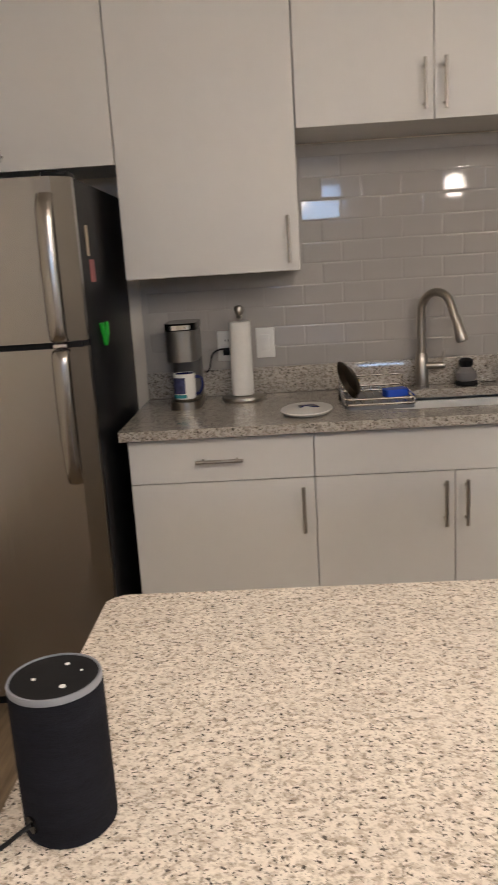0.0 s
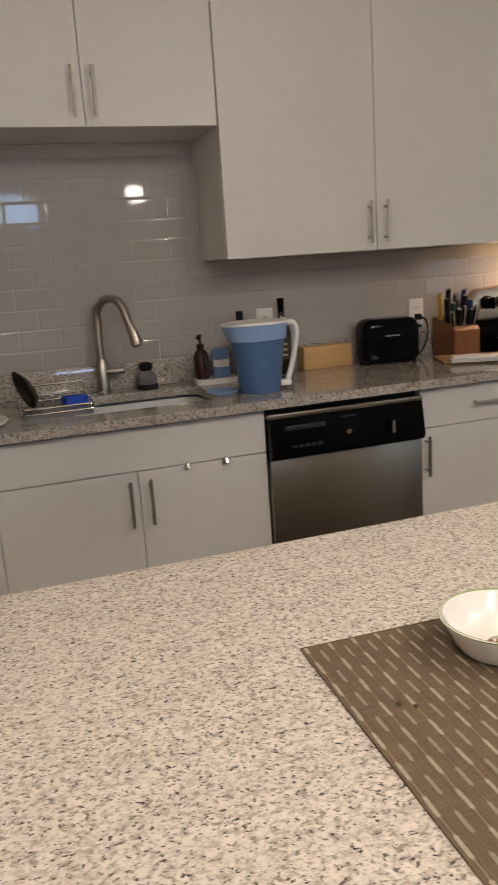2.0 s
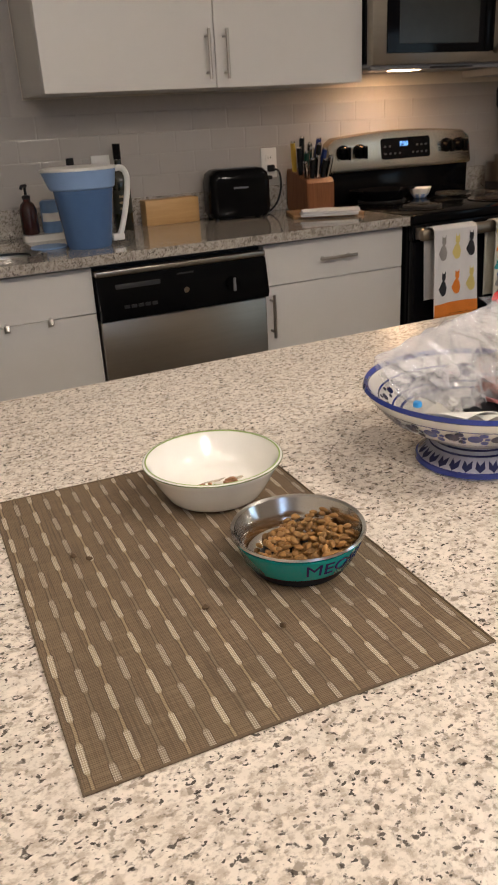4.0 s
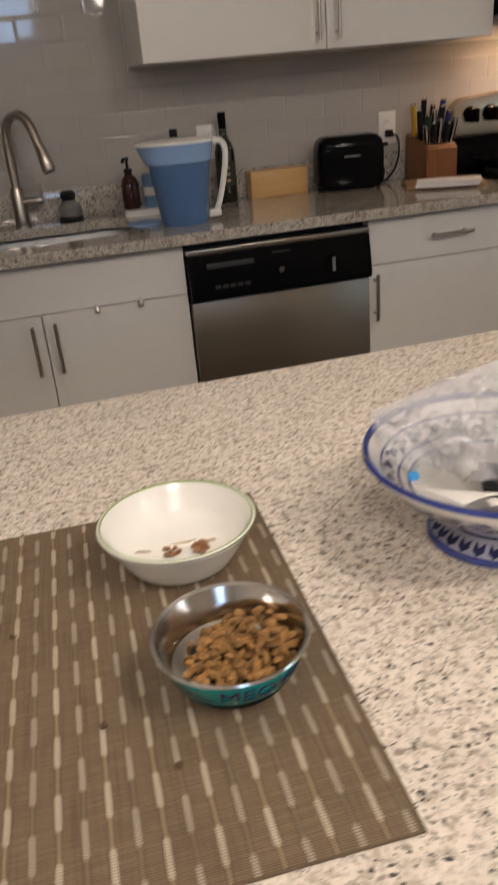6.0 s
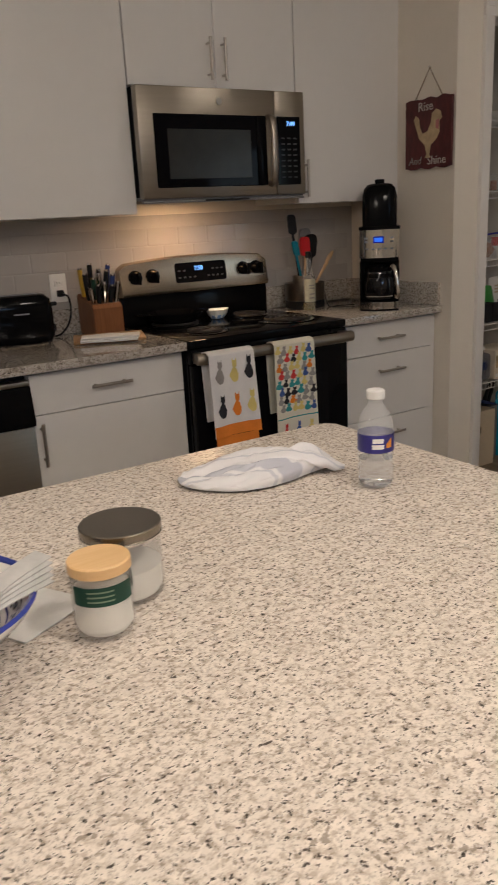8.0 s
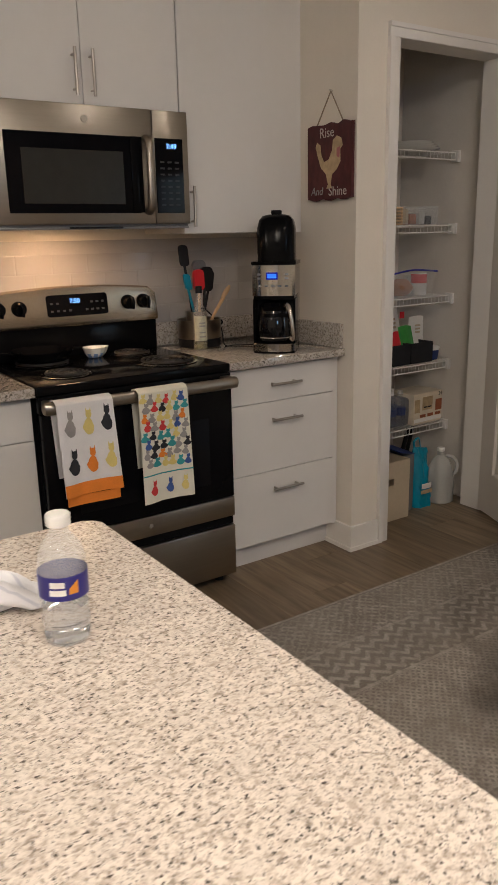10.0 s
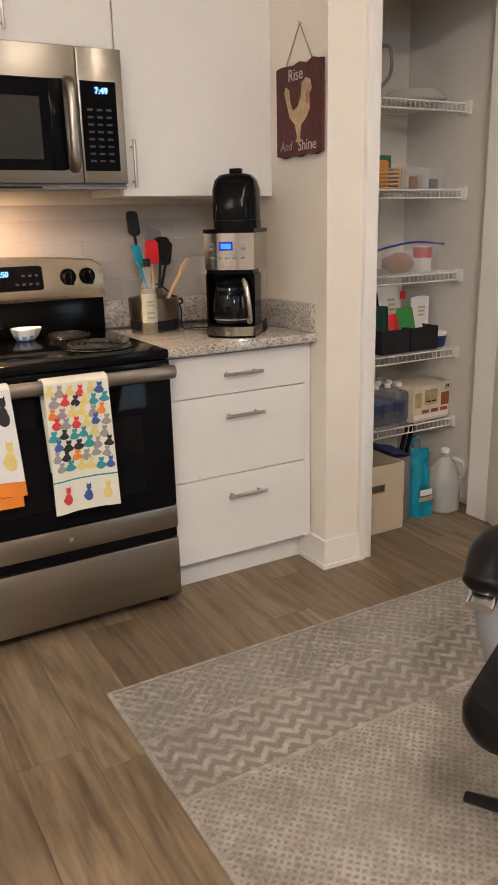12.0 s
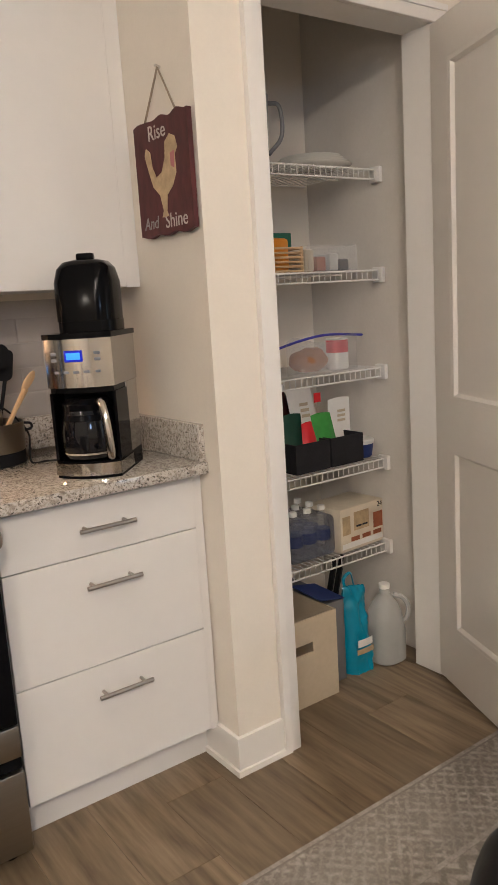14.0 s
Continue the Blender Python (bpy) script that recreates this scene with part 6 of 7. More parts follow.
for cx, cy, n in ((0.019, 0.000, 13), (-0.009, -0.003, 8), (0.014, -0.012, 6)):
    for i in range(n):
        bm = bmesh.new()
        bmesh.ops.create_icosphere(bm, subdivisions=1, radius=0.0030)
        sx, sy = rnd.uniform(0.7, 1.5), rnd.uniform(0.6, 1.2)
        x, y = cx + rnd.gauss(0, 0.0045), cy + rnd.gauss(0, 0.0045)
        for v in bm.verts:
            v.co = Vector((x + v.co.x * sx, y + v.co.y * sy, 0.0072 + v.co.z * 0.8 + 0.0012 * (i % 3)))
        part("food_bit", bm, M_MEAT, wbw)
part("outer_line", hoop(B(), [(0.0722, 0.0400), (0.0732, 0.0408), (0.0729, 0.0418), (0.0720, 0.0412)], 56), material("moss_line", (0.16, 0.20, 0.08), 0.3, var=0.1), wbw, "dark green line round the rim edge")
M_CRUMB = material("dark_crumb", (0.10, 0.06, 0.03), 0.7, var=0.3, grain=150)
M_GRAVY = material("gravy_residue", (0.78, 0.58, 0.36), 0.35, var=0.3, grain=200, alpha=0.35)
for cx, cy, sx, sy in ((-0.034, 0.010, 0.007, 0.003), (-0.033, -0.014, 0.006, 0.002), (0.005, 0.014, 0.012, 0.0025), (0.030, 0.006, 0.005, 0.004)):
    pts = [(cx + sx * (1 + 0.3 * math.sin(3 * q + cx * 90)) * math.cos(q), cy + sy * (1 + 0.35 * math.cos(2 * q + cy * 70)) * math.sin(q)) for q in [2 * math.pi * k / 14 for k in range(14)]]
    part("residue", bend(prism(B(), pts, 0.0, 0.0003), lambda x, y, z: (x, y, z + 0.0055 + max(0, math.hypot(x, y) - 0.015) * 0.065 + max(0, math.hypot(x, y) - 0.03) * 0.10)), M_GRAVY, wbw, "dried gravy smear")
for cx, cy in ((0.938, -2.412), (0.950, -2.424), (1.012, -2.548), (1.055, -2.60)):
    bm = bmesh.new()
    bmesh.ops.create_icosphere(bm, subdivisions=2, radius=0.0030)
    for v in bm.verts:
        v.co = v.co * (1 + 0.5 * noise.noise(v.co * 400 + Vector((cx * 50, 0, 0))))
        v.co.z = max(0.0, v.co.z * 0.6 + 0.001)
    solid("food_crumb", bm, M_CRUMB, "small dark food crumb on the placemat", "crumb", "crumbs on the placemat", loc=(cx, cy, ZM - 0.0003))
tbw = thing("pet_bowl", (1.112, -2.525, ZM), "steel pet bowl with teal outside, full of kibble", "bowl")
part("bowl", shell(B(), [(0.040, 0.004), (0.050, 0.011), (0.0585, 0.033), (0.0600, 0.0345), (0.0615, 0.036), (0.0605, 0.038), (0.0575, 0.0365), (0.047, 0.012), (0.035, 0.007), (0.0005, 0.007)], 56), material("bowl_steel", (0.62, 0.60, 0.57), 0.16, 1.0, var=0.04), tbw)
part("enamel", hoop(B(), [(0.0402, 0.0038), (0.0506, 0.0108), (0.0592, 0.0325), (0.0585, 0.0328), (0.0500, 0.011)], 56), M_TEAL, tbw, "glossy teal enamel side")
part("foot_ring", lathe(B(), [(0.043, 0.0), (0.044, 0.002), (0.044, 0.007), (0.040, 0.0075)], 40), M_BLACKM, tbw)


def on_bowl(px, py, pz):
    zz = 0.0215 + py
    r = 0.0506 + (zz - 0.0108) * (0.0592 - 0.0506) / 0.0217 + 0.0003 + pz
    a = radians(-80) + px * 1.12 / 0.055
    return (r * math.cos(a), r * math.sin(a), zz)


part("lettering", bend(text_bm("MEOW", 0.0185, 0.0003), on_bowl), M_NAVY, tbw, "dark lettering")
kmesh = []
for s in range(4):
    bm = bmesh.new()
    bmesh.ops.create_icosphere(bm, subdivisions=2, radius=0.0036)
    for v in bm.verts:
        tri = 1 + 0.07 * math.cos(3 * math.atan2(v.co.y, v.co.x))
        v.co = Vector((v.co.x * (1.0 + 0.12 * s) * tri, v.co.y * (0.98 - 0.08 * s) * tri, v.co.z * 0.62)) * (1 + 0.16 * noise.noise(v.co * 330 + Vector((s, 0, 0))))
    kmesh.append(finish("kibble", bm, M_KIBBLE))
kid = 0
for layer in range(4):
    for i in range(96 - 14 * layer):
        a, r = rnd.uniform(0, 6.283), math.sqrt(rnd.random()) * (0.043 - 0.0025 * layer)
        x, y = r * math.cos(a) + 0.004 + 0.003 * layer, r * math.sin(a) - 0.001
        slope = 0.5 + 0.5 * (x + 0.5 * y) / 0.045
        z = 0.0095 + layer * 0.0030 * (0.55 + 0.6 * slope) + 0.007 * slope * (layer / 3) + rnd.uniform(0, 0.003) + 0.35 * max(0, math.hypot(x, y) - 0.038)
        if math.hypot(x, y) > 0.049:
            continue
        ob = new("kibble", kmesh[(kid * 7 + i) % 4])
        ob.parent = tbw
        ob.matrix_basis = pose(x, y, z, rnd.uniform(-38, 38), rnd.uniform(-38, 38), rnd.uniform(0, 360))
        kid += 1

tbw.scale = (0.965, 0.965, 0.965)

# fruit bowl on a foot
fb = thing("footed_bowl", (1.385, -2.432, IT), "blue and white painted ceramic bowl on foot", "bowl")
part("bowl", shell(B(), [(0.040, 0.032), (0.064, 0.037), (0.101, 0.057), (0.1225, 0.079), (0.1285, 0.088), (0.126, 0.091), (0.119, 0.083), (0.098, 0.0625), (0.062, 0.0435), (0.0005, 0.039)], 60), M_CERAMIC, fb)
part("rim", hoop(B(), [(0.1235, 0.0835), (0.1295, 0.088), (0.1275, 0.0925), (0.1235, 0.0905), (0.1225, 0.0885)], 60), M_COBALT, fb, "cobalt blue rim")
# blue-grey foot glaze, its colour also darkened with the bowl's shade
ft_ = part("foot", hoop(B(), [(0.064, 0.0), (0.066, 0.003), (0.064, 0.008), (0.058, 0.013), (0.050, 0.022), (0.044, 0.033), (0.040, 0.033), (0.046, 0.02), (0.055, 0.008), (0.058, 0.0)], 56), material("shaded_blue_glaze", (0.42, 0.44, 0.56), 0.18, var=0.25, grain=40, coat=0.3), fb)
part("foot_ring", hoop(B(), [(0.0635, -0.0002 + 0.0002), (0.0672, 0.003), (0.0662, 0.0075), (0.0630, 0.0085)], 56), M_COBALT, ft_)
for z, r in ((0.0215, 0.0510), (0.027, 0.0480)):
    part("band", hoop(B(), [(r, z), (r + 0.0005, z + 0.001), (r - 0.0005, z + 0.0022)], 56), M_NAVY, ft_)
for k in range(26):
    a = 2 * math.pi * k / 26
    def leafpt(s, w, a=a):
        rr = 0.0634 - 0.0101 * s + 0.0006
        zz = 0.0090 + 0.010 * s
        an = a + w
        return (rr * math.cos(an), rr * math.sin(an), zz)
    bm = B()
    bm.faces.new([bm.verts.new(leafpt(*q)) for q in ((0.0, 0.0), (0.35, 0.10), (1.0, 0.11), (0.6, 0.012), (1.0, -0.05), (0.35, -0.08))])
    part("leaf_mark", bm, M_NAVY, ft_)


def bowl_out(t, a):
    P = [(0.064, 0.037), (0.101, 0.057), (0.1225, 0.079)]
    s = t * 2
    i = min(1, int(s))
    q = s - i
    r = P[i][0] * (1 - q) + P[i + 1][0] * q + 0.0006
    z = P[i][1] * (1 - q) + P[i + 1][1] * q - 0.0006
    return (r * math.cos(a), r * math.sin(a), z)


for t0, t1_ in ((0.10, 0.14), (0.40, 0.43), (0.94, 0.97)):
    part("band", sheet(B(), lambda u, v: bowl_out(t0 + (t1_ - t0) * v, 2 * math.pi * u), 60, 1), M_COBALT, fb)
for k in range(30):
    a = 2 * math.pi * k / 30
    bm = B()
    for (dt, da, rr) in ((0.0, 0.0, 0.13), (0.13, 0.07, 0.075), (-0.13, 0.09, 0.07), (0.0, 0.11, 0.05)):
        bm.faces.new([bm.verts.new(bowl_out(0.72 + dt + rr * math.sin(q), a + da + rr * 0.55 * math.cos(q))) for q in [2 * math.pi * j / 9 for j in range(9)]])
    part("flower_mark", bm, M_COBALT if k % 2 else M_NAVY, fb)


def bowl_in(t, a):
    P = [(0.062, 0.0435), (0.098, 0.0625), (0.119, 0.083)]
    s = t * 2
    i = min(1, int(s))
    q = s - i
    r = P[i][0] * (1 - q) + P[i + 1][0] * q - 0.0006
    z = P[i][1] * (1 - q) + P[i + 1][1] * q + 0.0006
    return (r * math.cos(a), r * math.sin(a), z)


for t0, t1_ in ((0.30, 0.34), (0.44, 0.47), (0.80, 0.84)):
    part("band", sheet(B(), lambda u, v: bowl_in(t0 + (t1_ - t0) * v, 2 * math.pi * u), 60, 1), M_COBALT, fb)
for k in range(26):
    a = 2 * math.pi * k / 26
    bm = B()
    for (dt, da, rr) in ((0.0, 0.0, 0.085), (0.09, 0.08, 0.05), (-0.09, 0.09, 0.045)):
        bm.faces.new([bm.verts.new(bowl_in(0.64 + dt + rr * math.sin(q), a + da + rr * 0.75 * math.cos(q))) for q in [2 * math.pi * j / 8 for j in range(8)]])
    part("flower_mark", bm, M_NAVY, fb)

fb.scale = (0.955, 0.955, 1.0)
fb.location.x += 0.006

# contents of the footed bowl
BX, BY, BZ = 1.385, -2.432, IT
zb = thing("zip_bag", (BX - 0.018, BY - 0.005, BZ + 0.062), "crumpled clear zip bag with red closure", "plastic bag")


def bagf(side):
    def fn(u, v):
        x = -0.081 + 0.139 * u
        z = -0.004 + 0.040 * (1 - u) ** 2 * (1 - v) + (0.072 + 0.048 * u) * v
        th = 0.05 * math.sin(math.pi * min(1, v * 0.9 + 0.08)) * math.sin(math.pi * (0.08 + 0.86 * u)) * (1 - 0.72 * v)
        nn = noise.noise(Vector((x * 30, z * 30, 3.0 * side))) * 0.018 + (abs(noise.noise(Vector((x * 60 + z * 25, z * 45, 5.0 * side)))) - 0.2) * 0.030 + (abs(noise.noise(Vector((x * 150, z * 110 + x * 60, 9.0 * side)))) - 0.2) * 0.018
        nn *= 1 - 0.8 * v ** 3
        nn *= min(1.0, 0.35 + 6 * u * (1 - u))
        return (x + 0.03 * v * (u - 0.2), side * th + nn + 0.02 * v + 0.02 * (1 - u), z + nn * 0.5)
    return fn


for s in (-1, 1):
    part("film", sheet(B(), bagf(s), 48, 42, 0.0005), M_BAG, zb)
zq = smooth_path([(0.066, 0.030, 0.112), (0.075, 0.024, 0.103), (0.081, 0.006, 0.080), (0.080, -0.015, 0.053), (0.067, -0.040, 0.028), (0.044, -0.064, 0.010)], 6)
part("zip", tube(B(), zq, [0.0095] * 10 + [0.0085] * (len(zq) - 10), 12, 0.7), M_ZIP, zb, "red zip closure")
part("film_edge", sheet(B(), lambda u, v: tuple(zq[min(len(zq) - 1, int(u * (len(zq) - 1)))] + Vector((-0.02 * v, 0.006 * v, 0.0))), 30, 2), M_BAG, zb)
wbt = thing("small_bottle", (BX - 0.045, BY + 0.02, BZ + 0.072), "small clear bottle lying inside the bag", "bottle")
part("glass", tube(B(), [(-0.03, 0, 0.0), (-0.026, 0, 0.001), (0.02, 0.012, 0.012), (0.03, 0.014, 0.016), (0.04, 0.016, 0.018)], [0.012, 0.017, 0.017, 0.008, 0.007], 18), M_PLASTIC, wbt)
part("cap", tube(B(), [(0.04, 0.016, 0.018), (0.05, 0.018, 0.021)], 0.009, 14), M_WHITE, wbt)
solid("blue_cap", lathe(B(), [(0.0045, 0), (0.0048, 0.002), (0.004, 0.005)], 16), material("bright_blue", (0.05, 0.35, 0.80), 0.35, var=0.05), "small bright blue bottle cap", "cap", loc=(BX - 0.09, BY - 0.02, BZ + 0.088))
for i, (x, y, z, w, h, rx, ry, rz, mt, lb) in enumerate((
        (-0.052, -0.046, 0.076, 0.062, 0.046, -14, 14, 14, M_PAPER, "white folded receipt in the bowl"),
        (-0.025, -0.066, 0.074, 0.040, 0.024, -18, 6, -10, M_PAPER, "white folded receipt in the bowl"),
        (0.070, 0.020, 0.084, 0.022, 0.032, 14, -24, 40, M_PAPER, "white folded receipt in the bowl"),
        (0.0, -0.045, 0.078, 0.035, 0.028, 20, 10, 35, M_PINK, "small printed pink card in the bowl"))):
    o = solid("paper_slip", sheet(B(), lambda u, v, w=w, h=h: (w * (u - 0.5) * 2 * 0.6, h * (v - 0.5) * 2 * 0.6, 0.006 * math.sin(3 * u + 2 * v)), 8, 8, 0.0006), mt, lb, "paper")
    o.matrix_basis = pose(BX + x, BY + y, BZ + z, rx, ry, rz)
# magazines and envelopes leaning out of the bowl
for i in range(5):
    o = solid("envelope", sheet(B(), lambda u, v: (0.052 * (u - 0.5) * 2, 0.012 * (v - 0.5) * 2, 0.003 * math.sin(4 * u)), 10, 4, 0.0012), M_PAPERG, "grey-white envelope leaning over bowl rim", "envelope", "envelopes in the bowl")
    o.matrix_basis = pose(BX + 0.086 + 0.003 * i, BY - 0.046 + 0.0055 * i, BZ + 0.0880 + 0.0030 * i, 6, -11, 12 + 3.5 * i)
for i, (x, y, z, r, mt, lb) in enumerate(((0.04, 0.01, 0.075, 0.020, M_REDBROWN, "brown wrapped sweet in the bowl"), (0.066, 0.040, 0.090, 0.020, M_TAN, "tan wrapped sweet in the bowl"), (-0.02, -0.085, 0.074, 0.014, M_REDBROWN, "brown bottle cork in the bowl"), (0.02, -0.06, 0.078, 0.018, M_NAVY, "dark blue pouch in the bowl"), (0.0, -0.02, 0.065, 0.024, M_INK, "black key pouch in the bowl"))):
    bm = bmesh.new()
    bmesh.ops.create_icosphere(bm, subdivisions=2, radius=r)
    for v in bm.verts:
        v.co = v.co * (1 + 0.35 * noise.noise(v.co * 60 + Vector((i * 7, 0, 0))))
        v.co.z *= 0.6
    solid("bowl_trinket", bm, mt, lb, "trinket", loc=(BX + x, BY + y, BZ + z))
gl = thing("sunglasses", (BX + 0.002, BY - 0.055, BZ + 0.080), "brown folded sunglasses in the bowl", "glasses", rz=35)
part("temple", tube(B(), smooth_path([(-0.06, 0.0, -0.006), (-0.02, 0.005, 0.008), (0.03, 0.0, 0.016), (0.05, -0.01, 0.012)], 6), 0.0036, 8, 0.8), M_BROWNPL, gl)
part("temple", tube(B(), smooth_path([(-0.045, -0.02, -0.004), (0.0, -0.02, 0.006), (0.04, -0.014, 0.010), (0.06, -0.025, 0.0)], 6), 0.003, 8, 0.8), M_BROWNPL, gl)
gl.scale = (0.72, 0.72, 0.72)
o = solid("photo_card", box(B(), -0.055, 0.055, -0.04, 0.04, 0, 0.0012), M_PAPER, "white card with dark border on worktop", "card", loc=(1.53, -2.36, IT + 0.002), rz=28)

cd = thing("candle_jar", (1.585, -2.447, IT), "glass jar candle with wooden lid, green label", "candle")
part("glass", shell(B(), [(0.026, 0.0), (0.031, 0.003), (0.0345, 0.014), (0.0345, 0.078), (0.0325, 0.078), (0.0325, 0.014), (0.028, 0.007)], 44), M_JAR, cd)
part("wax", lathe(B(), [(0.027, 0.0075), (0.032, 0.0145), (0.032, 0.058), (0.002, 0.058)], 40), M_WAX, cd, "creamy white wax")
part("lid", lathe(B(), [(0.0335, 0.0785), (0.0355, 0.080), (0.0355, 0.091), (0.034, 0.0925), (0.002, 0.0925)], 44), M_BEECH, cd, "pale wooden lid")
lb = part("label", sheet(B(), lambda u, v: (0.0349 * math.cos(radians(190 + 125 * u)), 0.0349 * math.sin(radians(190 + 125 * u)), 0.048 + 0.0225 * v), 20, 1), M_GREENL, cd, "dark green label")
for z in (0.053, 0.0585, 0.064):
    part("label_bar", sheet(B(), lambda u, v, z=z: (0.0352 * math.cos(radians(222 + 50 * u)), 0.0352 * math.sin(radians(222 + 50 * u)), z + 0.002 * v), 8, 1), material("label_ink", (0.18, 0.24, 0.16), 0.6, var=0.2), lb)
part("label", sheet(B(), lambda u, v: (0.0349 * math.cos(radians(330 + 40 * u)), 0.0349 * math.sin(radians(330 + 40 * u)), 0.048 + 0.0225 * v), 8, 1), M_GREENL, cd)
cd2 = thing("candle_jar", (1.643, -2.374, IT), "wide glass candle with dark metal lid", "candle")
part("glass", shell(B(), [(0.042, 0.0), (0.046, 0.003), (0.0485, 0.012), (0.0485, 0.084), (0.0465, 0.084), (0.0465, 0.012), (0.043, 0.006)], 48), M_JAR, cd2)
part("wax", lathe(B(), [(0.042, 0.0065), (0.046, 0.0125), (0.046, 0.042), (0.002, 0.042)], 44), M_WAX, cd2, "white wax, half burned")
part("wick", lathe(B(), [(0.001, 0.042), (0.001, 0.052)], 6), M_BLACKM, cd2)
part("lid", lathe(B(), [(0.049, 0.082), (0.0505, 0.0845), (0.0505, 0.094), (0.049, 0.0955), (0.002, 0.096)], 48), M_PEWTER, cd2, "flat dark pewter lid")
part("lid_rim", hoop(B(), [(0.0488, 0.0800), (0.0508, 0.0806), (0.0510, 0.0835), (0.0490, 0.0835)], 48), M_CHROME, cd2, "bright rim under the lid")


def clothf(u, v):
    """A loose heap: rounded over, tucked in at its foot, with folds and a narrow tail."""
    a, b = 2 * u - 1, 2 * v - 1
    dx, dy = a * math.sqrt(1 - b * b / 2), b * math.sqrt(1 - a * a / 2)
    r = min(1.0, math.hypot(dx, dy))
    k = math.sin(r * 1.85) / max(r, 1e-4)
    w = 0.080 - 0.056 * max(0, dx) ** 1.3 - 0.012 * max(0, -dx) ** 2
    fold = 0.010 * noise.noise(Vector((dx * 2.4, dy * 2.6, 1.5))) + 0.020 * (abs(noise.noise(Vector((dx * 1.6 + dy * 3.4, dy * 5.0 - dx * 1.5, 7.5)))) - 0.2)
    fold += 0.009 * (abs(math.sin(5.0 * dy + 2.2 * dx + 0.8)) - 0.5) + 0.008 * (abs(noise.noise(Vector((dx * 6.0, dy * 9.0 + dx * 4, 2.5)))) - 0.2)
    h = 0.017 + 0.017 * math.exp(-((dx - 0.18) / 0.42) ** 2) - 0.006 * max(0, dx - 0.5)
    z = h * max(0.0, math.cos(r * 1.62)) ** 0.65 + fold * max(0, 1 - r ** 3) + 0.004
    return (0.146 * dx * k, w * dy * k + 0.010 * math.sin(2.5 * dx), max(0.003, z))


def cloth_material():
    m = material("striped_cloth", (0.72, 0.71, 0.72), 0.92, var=0)
    p = m.node_tree.nodes["Principled BSDF"]
    g = N(m)
    co = g.coords()
    x, y, z = g.xyz(co)
    s = g.math('ADD', g.math('ADD', y, g.math('MULTIPLY', x, 0.25)), g.math('MULTIPLY', g.math('SUBTRACT', g.noise(co, 14, 2), 0.5), 0.022))
    wide = g.ramp(g.math('ABSOLUTE', g.math('ADD', s, 0.045)), 0.017, 0.014)
    thin = g.ramp(g.math('PINGPONG', g.math('ADD', s, 0.003), 0.0165), 0.0032, 0.0018)
    col = g.mix(g.math('MULTIPLY', g.math('MAXIMUM', wide, g.math('MULTIPLY', thin, 0.7)), 0.85), (0.74, 0.725, 0.73), (0.46, 0.47, 0.53))
    g.link(col, p.inputs["Base Color"])
    g.link(g.bump(g.noise(co, 500, 2), 0.4, 0.001), p.inputs["Normal"])
    return m


cth = thing("dish_cloth", (2.018, -2.112, IT), "crumpled white cloth with blue-grey stripes", "cloth", rz=-22)
part("cloth", sheet(B(), clothf, 80, 60), cloth_material(), cth)

cl_m = cth.children[0].data.materials[0]
tail = smooth_path([(-0.03, 0.004, 0.030), (0.03, -0.012, 0.037), (0.085, -0.020, 0.031), (0.125, -0.022, 0.016), (0.150, -0.030, 0.0085)], 8)
tbm = tube(B(), tail, [0.004 + 0.020 * math.sin(math.pi * min(1.0, 0.12 + k / (len(tail) - 1) * 0.80)) for k in range(len(tail))], 18, 0.42)
for v in tbm.verts:
    v.co += Vector((0, 0, 0.006 * noise.noise(v.co * 55)))
    v.co.z = max(0.002, v.co.z)
part("folded_corner", tbm, cl_m, cth, "twisted corner of the cloth")

bt = thing("water_bottle", (2.142, -2.282, IT), "clear plastic water bottle with blue label", "bottle")


def ribs(a, z):
    return 1 + (0.02 * math.cos(10 * a) if z < 0.055 else 0.0)


bprof = [(0.020, 0.0), (0.027, 0.003), (0.0295, 0.012), (0.0285, 0.022), (0.030, 0.032), (0.0285, 0.044), (0.030, 0.054), (0.030, 0.060), (0.0292, 0.064), (0.0292, 0.092), (0.030, 0.096), (0.0295, 0.108), (0.025, 0.124), (0.015, 0.138), (0.0125, 0.142), (0.0125, 0.150)]
part("bottle", lathe(B(), bprof + [(r - 0.0004, z) for r, z in reversed(bprof[1:])] + [(0.0005, 0.003)], 44, wob=ribs), M_PLASTIC, bt)
part("water", lathe(B(), [(0.018, 0.004), (0.0262, 0.006), (0.0282, 0.013), (0.0272, 0.022), (0.0287, 0.032), (0.0272, 0.043), (0.028, 0.050), (0.0005, 0.0502)], 40), M_WATER, bt)
part("cap", lathe(B(), [(0.0145, 0.1505), (0.015, 0.152), (0.015, 0.163), (0.0135, 0.165), (0.002, 0.1652)], 30), M_WHITE, bt, "white screw cap")
lb = part("label", sheet(B(), lambda u, v: (0.0301 * math.cos(2 * math.pi * u), 0.0301 * math.sin(2 * math.pi * u), 0.064 + 0.030 * v), 44, 1), material("violet_label", (0.035, 0.03, 0.20), 0.35, var=0.15, grain=30), bt, "violet-blue wrap label")
for z, w in ((0.081, 34), (0.071, 38)):
    part("label_bar", sheet(B(), lambda u, v, z=z, w=w: (0.0304 * math.cos(radians(236 - w / 2 + w * u)), 0.0304 * math.sin(radians(236 - w / 2 + w * u)), z + 0.0075 * v), 10, 1), M_PAPER, lb, "white lettering bar")
